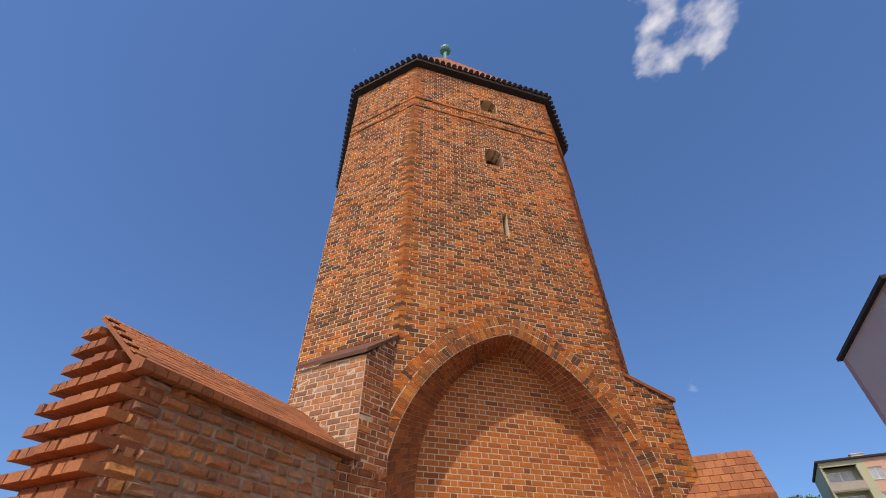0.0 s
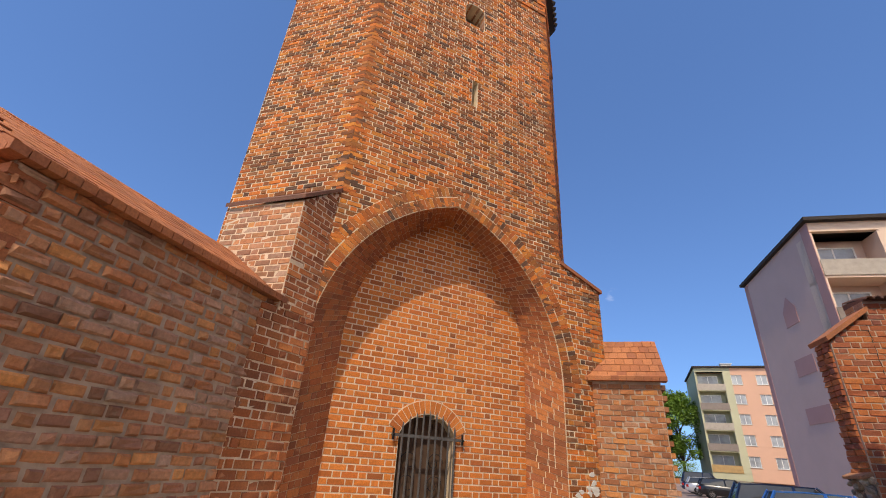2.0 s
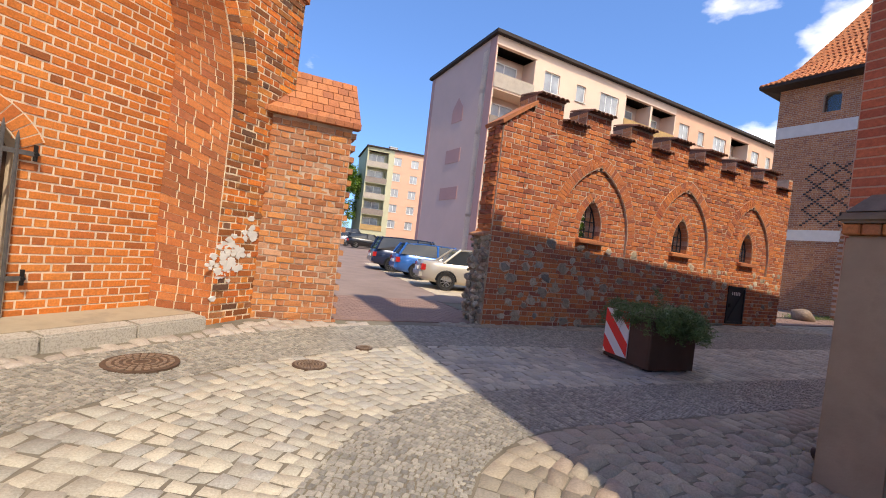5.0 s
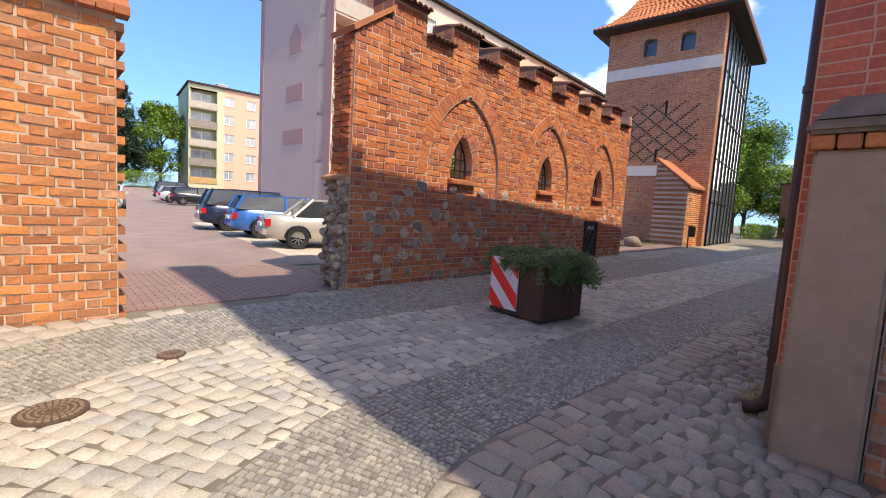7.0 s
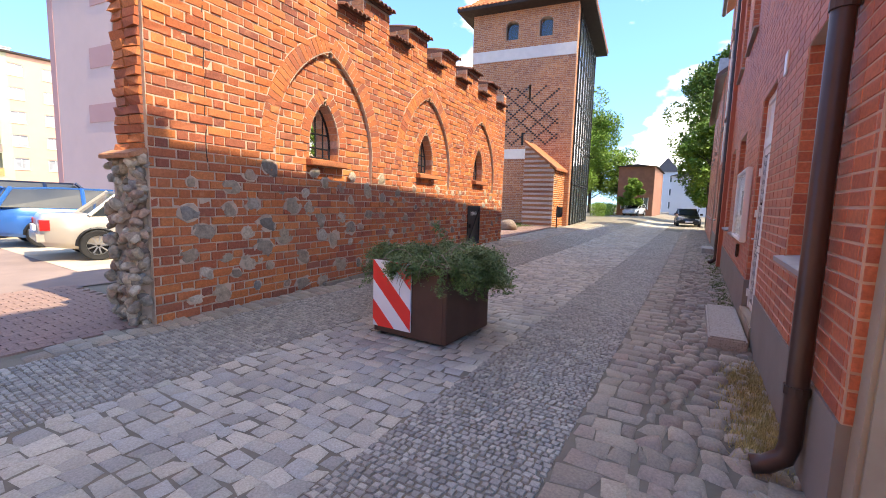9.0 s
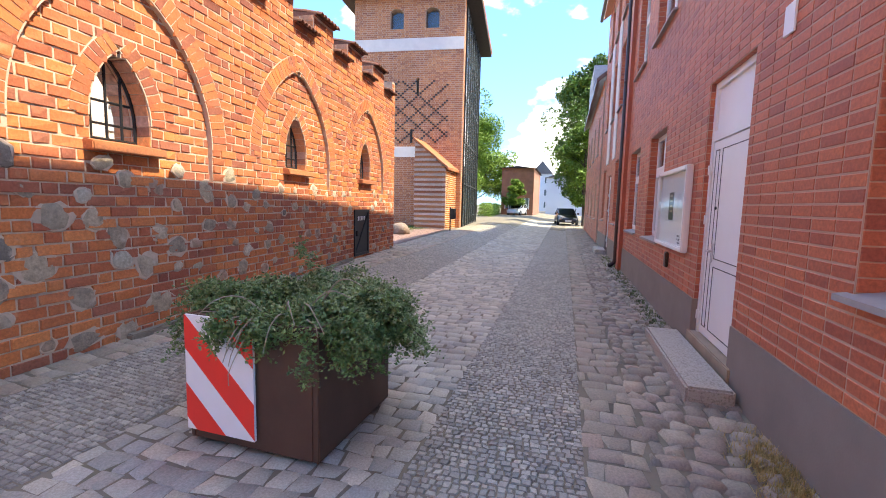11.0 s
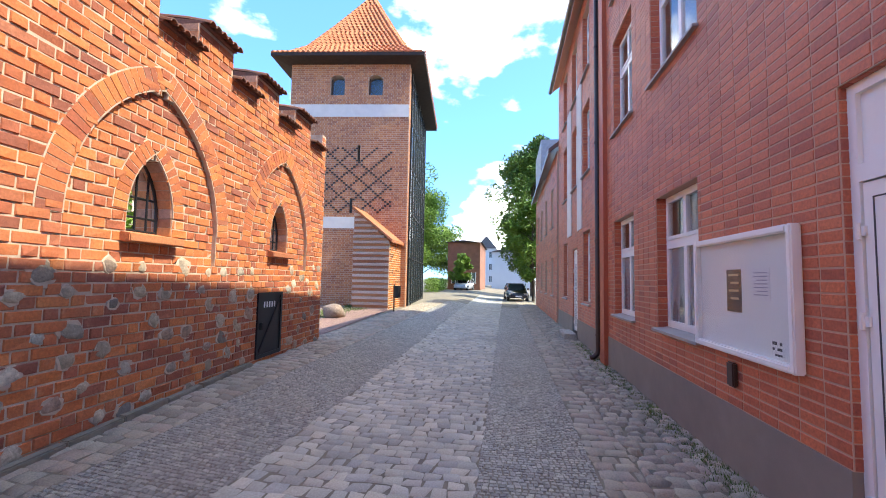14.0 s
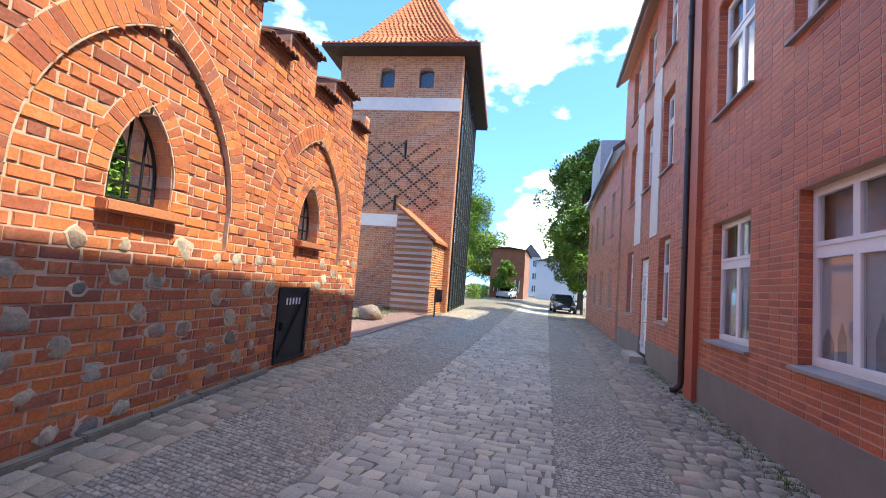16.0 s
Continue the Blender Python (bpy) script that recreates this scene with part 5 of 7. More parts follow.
def side_door(name, x0, x1, z0, z1, label):
    d = empty(name, Matrix(), label, "door", kind="structure")
    y = HY - 0.05
    f = Buf()
    for a, b, c, e in ((x0, x0 + 0.07, z0, z1), (x1 - 0.07, x1, z0, z1), (x0 + 0.07, x1 - 0.07, z1 - 0.07, z1), (x0 + 0.07, x1 - 0.07, 2.16, 2.27)):
        f.box((a, y - 0.09, c), (b, y, e))
    part("door_frame", f, M_white, d)
    q = Buf()
    q.box((x0 + 0.07, y - 0.05, 2.27), (x1 - 0.07, y - 0.03, z1 - 0.07))
    part("transom_panel", q, M_white, d)
    q = Buf()
    q.box((x0 + 0.08, y - 0.06, z0 + 0.01), (x1 - 0.08, y - 0.012, 2.15))
    leaf = part("door_leaf", q, M_white, d)
    g = Buf()
    xs = x1 - 0.08 - 0.24
    for a, b, c, e in ((x0 + 0.16, xs - 0.04, 0.92, 2.06), (x0 + 0.16, xs - 0.04, 0.16, 0.84), (xs + 0.05, x1 - 0.15, 0.16, 2.06)):
        for p, r, s, t in ((a, a + 0.009, c, e), (b - 0.009, b, c, e), (a, b, c, c + 0.009), (a, b, e - 0.009, e)):
            g.box((p, y - 0.03, s), (r, y - 0.008, t))
    part("panel_bead", g, M_seam, leaf, "dark panel gaskets")
    h = Buf()
    h.tube([(xs + 0.02, y - 0.02, 1.0), (xs + 0.02, y + 0.05, 1.0), (xs - 0.1, y + 0.055, 1.0)], 0.011, 8)
    h.box((xs, y - 0.02, 0.88), (xs + 0.035, y - 0.004, 1.08))
    part("door_handle", h, M_chrome, leaf, "metal lever handle")
    q = Buf()
    q.tube([(xs + 0.02, y - 0.02, 1.45), (xs + 0.02, y, 1.45)], 0.018, 10)
    part("lock", q, M_iron, leaf)
    for zz in (0.26, 1.32, 1.86):
        q = Buf()
        q.tube([(x1 - 0.06, y + 0.012, zz - 0.05), (x1 - 0.06, y + 0.012, zz + 0.05)], 0.017, 8)
        q.box((x1 - 0.1, y - 0.01, zz - 0.03), (x1 - 0.02, y + 0.006, zz + 0.03))
        part("hinge", q, M_white, leaf)
    return d


M_seam = plain("dark_gasket", (0.06, 0.06, 0.065), 0.6, var=0.1)
side_door("door_2", *HDOOR, "white plastic panelled door with a transom panel")
side_door("door_3", *HDOOR2, "white plastic house door")
st = Buf()
st.box((7.75, HY - 0.3, -0.3), (9.1, HY + 0.03, 0.055))
rounded(st, "threshold", M_conc, house.ob, 0.012)
step = Buf()
step.box((7.45, HY + 0.05, -0.3), (9.35, HY + 0.42, -0.03))
tagged(rounded(step, "door_step", M_granite, None, 0.02), "long worn granite step before the white door", "step")
step = Buf()
step.box((19.1, HY + 0.05, -0.3), (20.4, HY + 0.4, 0.0))
tagged(rounded(step, "door_step", M_granite, None, 0.02), "granite step before a house door", "step")

# notice board
nb = empty("notice_board", Matrix(), "white wall-mounted notice board with two papers behind glass", "notice board")
q = Buf()
q.box((9.42, HY + 0.006, 0.92), (11.0, HY + 0.03, 1.95))
part("back_panel", q, M_white, nb)
q = Buf()
for a, b, c, e in ((9.4, 9.46, 0.9, 1.97), (10.96, 11.02, 0.9, 1.97), (9.46, 10.96, 0.9, 0.96), (9.46, 10.96, 1.91, 1.97)):
    q.box((a, HY + 0.005, c), (b, HY + 0.085, e))
rounded(q, "board_frame", M_white, nb, 0.012)
q = Buf()
q.box((9.46, HY + 0.068, 0.96), (10.96, HY + 0.072, 1.91))
part("pane", q, M_acryl, nb, cast=False)
q = Buf()
q.box((10.17, HY + 0.03, 1.28), (10.42, HY + 0.034, 1.66))
poster = part("poster", q, plain("poster_print", (0.10, 0.075, 0.06), 0.5, var=0.6, scale=14), nb, "dark brown printed poster")
q = Buf()
for k in range(4):
    q.box((10.21, HY + 0.034, 1.6 - 0.07 * k), (10.38 - 0.03 * (k % 2), HY + 0.036, 1.62 - 0.07 * k))
part("print_line", q, plain("poster_text", (0.5, 0.4, 0.25), 0.5), poster)
q = Buf()
q.box((9.75, HY + 0.03, 1.4), (10.0, HY + 0.033, 1.66))
sheet = part("paper", q, M_signwhite, nb, "white paper sheet with grey lines")
q = Buf()
for k in range(7):
    q.box((9.78, HY + 0.033, 1.62 - 0.03 * k), (9.97 - 0.04 * (k % 3 == 2), HY + 0.035, 1.628 - 0.03 * k))
part("print_line", q, plain("grey_print", (0.35, 0.35, 0.4), 0.6), sheet)
q = Buf()
for k in range(9):
    q.box((9.55 + 0.03 * (k % 4), HY + 0.073, 1.0 + 0.04 * (k // 3)), (9.575 + 0.03 * (k % 4), HY + 0.075, 1.015 + 0.045 * (k // 3)))
part("sticker", q, M_seam, nb, "small dark scrawl on the pane", kind="stuff")
q = Buf()
q.box((10.32, HY + 0.004, 0.60), (10.44, HY + 0.05, 0.82))
tagged(rounded(q, "junction_box", M_brownpaint, None, 0.012), "small brown electrical box on the brick wall", "junction box")
q = Buf()
q.box((7.2, HY + 0.004, 2.66), (7.36, HY + 0.02, 2.88))
tagged(rounded(q, "number_plate", M_white, None, 0.006), "small white plate on the brick wall", "plate")


def downpipe(x, top, y=HY + 0.1, label="brown metal downpipe with a curved shoe", r=0.055):
    d = empty("downpipe", Matrix(), label, "downpipe")
    q = Buf()
    q.tube([(x, y, top), (x, y, 0.05), (x, y + 0.02, -0.03), (x, y + 0.1, -0.1), (x, y + 0.17, -0.12)], r, 12)
    part("pipe", q, M_brownpaint, d, smooth=True)
    for zz in (0.35, 2.4, 4.6, 6.8, 9.0):
        if zz < top:
            c = Buf()
            c.tube([(x, y, zz), (x, y, zz + 0.05)], r + 0.008, 12)
            c.box((x - 0.015, HY, zz + 0.01), (x + 0.015, y - r, zz + 0.04))
            part("bracket", c, M_brownpaint, d)


downpipe(4.94, H_EAVE, y=HY + 0.075)
downpipe(15.9, H_EAVE, label="brown metal downpipe beside a brick pilaster")

# rendered gate pier at the corner
pier = empty("gate_pier", Matrix(), "stained concrete pier with a mossy sloping cap", "pier")
q = Buf()
q.hexa([(4.3, 4.2, -0.4), (4.82, 4.2, -0.4), (4.82, 4.66, -0.4), (4.3, 4.66, -0.4)], [(4.32, 4.21, 1.88), (4.8, 4.21, 1.88), (4.8, 4.63, 1.88), (4.32, 4.63, 1.88)])
rounded(q, "shaft", M_conc, pier, 0.02)
for k_ in range(11):                      # brick course under the cap
    q = Buf()
    q.box((4.29, 4.65 - 0.125 * (k_ + 1) + 0.005, 1.885), (4.83, 4.65 - 0.125 * k_ - 0.005, 1.975))
    rounded(q, "brick", M_stub, pier, 0.01, seg=1)
q = Buf()
q.box((4.25, 3.25, 1.978), (4.86, 4.675, 2.06))
rounded(q, "cap_slab", M_concd, pier, 0.025)
q = Buf()
q.hexa([(4.27, 3.25, 2.055), (4.84, 3.25, 2.055), (4.84, 4.66, 2.055), (4.27, 4.66, 2.055)], [(4.55, 3.3, 2.34), (4.84, 3.3, 2.34), (4.84, 4.5, 2.34), (4.55, 4.5, 2.34)])
rounded(q, "cap_slope", M_concd, pier, 0.025)

Wall("wall_gate", (4.42, 4.195, 0), (0, -1), lambda z: [(0, 0.9)], -0.3, 1.88, M_dark, M_mortar5, thick=0.3, label="weathered brick wall beside the concrete pier", seed=34, jit=0.006, rough=0.006)

# next house along the street
far_house = empty("neighbour_house", Matrix(), "lower red brick house with a grey sheet roof", "house")
fw = Wall("wall_neighbour", (37.0, HY + 0.05, 0), (-1, 0), lambda z: cut(cut(cut(cut([(0, 12.9)], 1.6, 2.5), 4.6, 5.5), 7.6, 8.5), 10.6, 11.5) if (0.9 < z < 2.5 or 3.9 < z < 5.6) else [(0, 12.9)], -0.2, 6.9, M_new, M_mortar3, thick=0.3, pitch=0.163, long=0.5, short=0.5,
          label="lower red brick house front", seed=33)
for zz0, zz1 in ((0.9, 2.5), (3.9, 5.6)):
    for a in (1.6, 4.6, 7.6, 10.6):
        pvc_window("window_%d" % k, fw, a, a + 0.9, zz0, zz1, "white window of the neighbouring brick house", split=1.0, casements=1, group="windows of the neighbouring house")
        k += 1
q = Buf()
q.hexa([(24.1, HY + 0.4, 6.8), (37.1, HY + 0.4, 6.8), (37.1, HY - 3, 9.4), (24.1, HY - 3, 9.4)], [(24.1, HY + 0.4, 7.0), (37.1, HY + 0.4, 7.0), (37.1, HY - 3, 9.6), (24.1, HY - 3, 9.6)])
q.box((24.1, HY - 3.4, 0), (37.1, HY - 1.0, 6.9))
part("roof", q, M_zinc, far_house)
q = Buf()
q.box((30.0, HY - 1.2, 7.0), (34.5, HY + 0.25, 9.3))
part("dormer", q, plain("grey_cladding", (0.42, 0.42, 0.43), 0.6), far_house, "grey clad dormer")

# ---- second tower: brick with a glazed side ----
T2M = Matrix.Translation((26.0, 11.5, 0)) @ Matrix.Rotation(radians(6), 4, "Z")


def t2(x, y, z=0.0):
    return tuple(T2M @ Vector((x, y, z)))


TW2, TD2, TZ2 = 5.85, 9.0, 11.95
t2u = (T2M.to_3x3() @ Vector((0, -1, 0)))


def t2_spans(z):
    s = [(0.0, TW2)]
    for c in (2.3, 4.18):
        w = Arch(c, 0.36, 10.35, 11.25, 11.42).width(z)
        if w > 0.01:
            s = cut(s, c - w, c + w)
    if 7.1 < z < 7.85:
        s = cut(s, 3.38, 3.52)
    return s


M_gate = pieces("gate_brick", [(0.54, 0.235, 0.105), (0.46, 0.185, 0.09), (0.60, 0.28, 0.13), (0.36, 0.145, 0.085), (0.50, 0.21, 0.10)], stain_amount=0.2)
tb = Wall("wall_gate_tower", t2(0, TW2), t2u, t2_spans, -0.1, TZ2, M_gate, M_mortar4, thick=0.5, pitch=0.1, label="front of a restored brick gate tower with diaper pattern", seed=41)
q = Buf()
for c in (2.3, 4.18):
    q.hexa([tb.at(c - 0.35, 10.36, -0.25), tb.at(c + 0.35, 10.36, -0.25), tb.at(c + 0.35, 10.36, -0.27), tb.at(c - 0.35, 10.36, -0.27)], [tb.at(c - 0.35, 11.35, -0.25), tb.at(c + 0.35, 11.35, -0.25), tb.at(c + 0.35, 11.35, -0.27), tb.at(c - 0.35, 11.35, -0.27)])
part("panes", q, M_glass, tb.ob)
q = Buf()
for c in (2.3, 4.18):
    for a, b, zc, zd in ((c - 0.36, c - 0.3, 10.35, 11.4), (c + 0.3, c + 0.36, 10.35, 11.4), (c - 0.3, c + 0.3, 10.35, 10.42)):
        q.hexa([tb.at(a, zc, -0.2), tb.at(b, zc, -0.2), tb.at(b, zc, -0.28), tb.at(a, zc, -0.28)], [tb.at(a, zd, -0.2), tb.at(b, zd, -0.2), tb.at(b, zd, -0.28), tb.at(a, zd, -0.28)])
part("window_frames", q, M_wood, tb.ob)
q = Buf()
q.hexa([tb.at(0, 9.3, 0.03), tb.at(TW2, 9.3, 0.03), tb.at(TW2, 9.3, -0.1), tb.at(0, 9.3, -0.1)], [tb.at(0, 9.92, 0.03), tb.at(TW2, 9.92, 0.03), tb.at(TW2, 9.92, -0.1), tb.at(0, 9.92, -0.1)])
q.hexa([tb.at(0, 3.85, 0.03), tb.at(3.4, 3.85, 0.03), tb.at(3.4, 3.85, -0.1), tb.at(0, 3.85, -0.1)], [tb.at(0, 4.4, 0.03), tb.at(3.4, 4.4, 0.03), tb.at(3.4, 4.4, -0.1), tb.at(0, 4.4, -0.1)])
part("plaster_bands", q, M_whitewash, tb.ob, "pale plaster bands")
dia = Buf()
for i in range(0, 40):
    for kk in range(-3, 6):
        for sgn in (1, -1):
            a = 1.6 + kk * 0.95 + sgn * 0.1186 * i * 1.0
            zz = 4.6 + 0.1 * i
            if 1.55 < a < 5.1 and zz < 7.75:
                dia.patch([tb.at(a - 0.065, zz), tb.at(a + 0.065, zz), tb.at(a + 0.065, zz + 0.1), tb.at(a - 0.065, zz + 0.1)], tb.n, 0.01, 0.016)
part("diaper_bricks", dia, plain("burnt_brick", (0.05, 0.035, 0.03), 0.7), tb.ob, kind="stuff")
# dark strips for the slits, shade put in their colour; the lower isn't cut through
q = Buf()
q.hexa([tb.at(3.4, 7.1, -0.3), tb.at(3.5, 7.1, -0.3), tb.at(3.5, 7.1, -0.35), tb.at(3.4, 7.1, -0.35)], [tb.at(3.4, 7.85, -0.3), tb.at(3.5, 7.85, -0.3), tb.at(3.5, 7.85, -0.35), tb.at(3.4, 7.85, -0.35)])
q.hexa([tb.at(3.1, 4.6, 0.03), tb.at(3.22, 4.6, 0.03), tb.at(3.22, 4.6, -0.05), tb.at(3.1, 4.6, -0.05)], [tb.at(3.1, 5.3, 0.03), tb.at(3.22, 5.3, 0.03), tb.at(3.22, 5.3, -0.05), tb.at(3.1, 5.3, -0.05)])
part("slits", q, M_iron, tb.ob)
body = Buf()
body.hexa([t2(0.5, 0.25), t2(TD2, 0.25), t2(TD2, TW2), t2(0.5, TW2)], [t2(0.5, 0.25, TZ2), t2(TD2, 0.25, TZ2), t2(TD2, TW2, TZ2), t2(0.5, TW2, TZ2)])
thing("wall_gate_tower_core", body, plain("dark_glass_core", (0.05, 0.06, 0.065), 0.3, var=0.3, scale=0.5), "dim inside of the glazed tower", "wall", kind="structure")
# glazed side: dark steel posts, rails and panes
gz = empty("glass_facade", Matrix(), "tall glazed side of the tower with dark steel posts", "glass facade", kind="structure")
for i in range(8):
    x = 0.9 + (TD2 - 1.0) * i / 7
    q = Buf()
    q.hexa([t2(x, -0.06), t2(x + 0.08, -0.06), t2(x + 0.08, 0.1), t2(x, 0.1)], [t2(x, -0.06, TZ2), t2(x + 0.08, -0.06, TZ2), t2(x + 0.08, 0.1, TZ2), t2(x, 0.1, TZ2)])
    part("post", q, M_iron, gz)
for i in range(6):
    z = 0.2 + (TZ2 - 0.4) * i / 5
    q = Buf()
    q.hexa([t2(0.9, -0.03, z), t2(TD2, -0.03, z), t2(TD2, 0.1, z), t2(0.9, 0.1, z)], [t2(0.9, -0.03, z + 0.07), t2(TD2, -0.03, z + 0.07), t2(TD2, 0.1, z + 0.07), t2(0.9, 0.1, z + 0.07)])
    part("rail", q, M_iron, gz)
M_facade = plain("reflective_glass", (0.10, 0.13, 0.14), 0.04, var=0.1, scale=0.5, bump_s=0.0, spec=1.0)
for i in range(7):
    for j in range(5):
        x0, x1 = 0.98 + (TD2 - 1.0) * i / 7, 0.9 + (TD2 - 1.0) * (i + 1) / 7
        z0, z1 = 0.27 + (TZ2 - 0.4) * j / 5, 0.2 + (TZ2 - 0.4) * (j + 1) / 5
        q = Buf()
        q.hexa([t2(x0, 0.0, z0), t2(x1, 0.0, z0), t2(x1, 0.02, z0), t2(x0, 0.02, z0)], [t2(x0, 0.0, z1), t2(x1, 0.0, z1), t2(x1, 0.02, z1), t2(x0, 0.02, z1)])
        part("pane", q, M_facade, gz)
q = Buf()
q.hexa([t2(0.48, 0.02), t2(0.85, 0.02), t2(0.85, 0.24), t2(0.48, 0.24)], [t2(0.48, 0.02, TZ2), t2(0.85, 0.02, TZ2), t2(0.85, 0.24, TZ2), t2(0.48, 0.24, TZ2)])
part("corner_pier", q, M_wood, gz)
Wall("wall_gate_tower_return", t2(0.004, -0.012), T2M.to_3x3() @ Vector((1, 0, 0)), lambda z: [(0, 0.47)], -0.1, TZ2, M_gate, M_mortar4, thick=0.2, label="brick corner return of the gate tower", seed=42)
# hipped roof, swept out at the eaves
r2 = empty("roof_gate_tower", Matrix(), "steep red tiled hipped roof with swept eaves", "roof", kind="structure")


def r2ring(f, z, o=0.0):
    cx, cy = TD2 / 2, TW2 / 2
    hxx, hy = (TD2 / 2 + 0.75) * f + o, (TW2 / 2 + 0.75) * f + o
    hxx = max(hxx, 0.02)
    return [t2(cx - hxx, cy - hy, z), t2(cx + hxx, cy - hy, z), t2(cx + hxx, cy + hy, z), t2(cx - hxx, cy + hy, z)]


prof = [(1.0, 12.25), (0.86, 12.65), (0.7, 13.4), (0.45, 15.2), (0.2, 17.1), (0.01, 18.6)]
q = Buf()
q.loft([r2ring(f, z - 0.12) for f, z in prof])
part("roof_body", q, M_darkroof, r2)
q = Buf()
q.loft([r2ring(0.8, 11.9), r2ring(1.0, 12.02), r2ring(1.0, 12.2)])
part("eave", q, M_darkroof, r2)
tl = Buf()
for (f0, z0), (f1, z1) in zip(prof, prof[1:]):
    A, Bq = r2ring(f0, z0 - 0.1), r2ring(f1, z1 - 0.1)
    rows = max(1, int(math.dist(A[0], Bq[0]) / 0.33))
    for s in range(4):
        a0, a1, b0, b1 = (Vector(v) for v in (A[s], A[(s + 1) % 4], Bq[s], Bq[(s + 1) % 4]))
        nn = (a1 - a0).cross(b0 - a0).normalized()
        for r in range(rows):
            p0, p1 = a0 + (b0 - a0) * (r / rows), a1 + (b1 - a1) * (r / rows)
            q0, q1 = a0 + (b0 - a0) * ((r + 1.12) / rows), a1 + (b1 - a1) * ((r + 1.12) / rows)
            n = max(1, int((p1 - p0).length / 0.24))
            for i in range(n):
                c0_, c1_ = p0 + (p1 - p0) * (i / n), p0 + (p1 - p0) * ((i + 1) / n)
                d0_, d1_ = q0 + (q1 - q0) * (i / n), q0 + (q1 - q0) * ((i + 1) / n)
                m0, m1 = (c0_ + c1_) / 2, (d0_ + d1_) / 2
                h = nn * 0.075
                tl.loft([[c0_ + nn * 0.03, c0_ + (m0 - c0_) * 0.5 + h + nn * 0.03, m0 + h * 1.1 + nn * 0.03, m0 + (c1_ - m0) * 0.5 + h * 0.5, c1_ + nn * 0.01], [d0_, d0_ + (m1 - d0_) * 0.5 + h, m1 + h * 1.1, m1 + (d1_ - m1) * 0.5 + h * 0.4, d1_]], True, True)
part("tiles", tl, M_rooft, r2, kind="stuff")
# stair block leaning on the tower
stair = empty("wall_stair", Matrix(), "brick stair block with ragged courses and a tiled slope", "wall", kind="structure")
q = Buf()
rq = random.Random(8)
q2 = Buf()
for kq in range(36):
    z = 0.12 * kq
    ymin = 11.75 if z < 3.05 else 11.75 + (z - 3.05) / 1.3 * 1.5
    if ymin > 13.2:
        break
    out = 0.05 if kq % 2 else 0.0
    (q if kq % 2 else q2).box((24.0 - out - rq.uniform(0, 0.012), ymin, z + 0.004), (26.2, 13.35, z + 0.116))
part("pale_courses", q, M_ragged, stair, "pale weathered courses", kind="stuff")
part("dark_courses", q2, M_gate, stair, kind="stuff")
q = Buf()
q.hexa([(23.85, 11.6, 3.06), (26.1, 11.6, 3.06), (26.1, 13.4, 4.5), (23.85, 13.4, 4.5)], [(23.85, 11.6, 3.18), (26.1, 11.6, 3.18), (26.1, 13.4, 4.62), (23.85, 13.4, 4.62)])
part("slope", q, M_stub, stair)
sw = Wall("wall_stair_side", (24.0, 11.74, 0), (1, 0), lambda z: [(0, 2.2)], 0, 3.1, M_tower, M_mortar, thick=0.2, label="brick side of the stair block", seed=43)


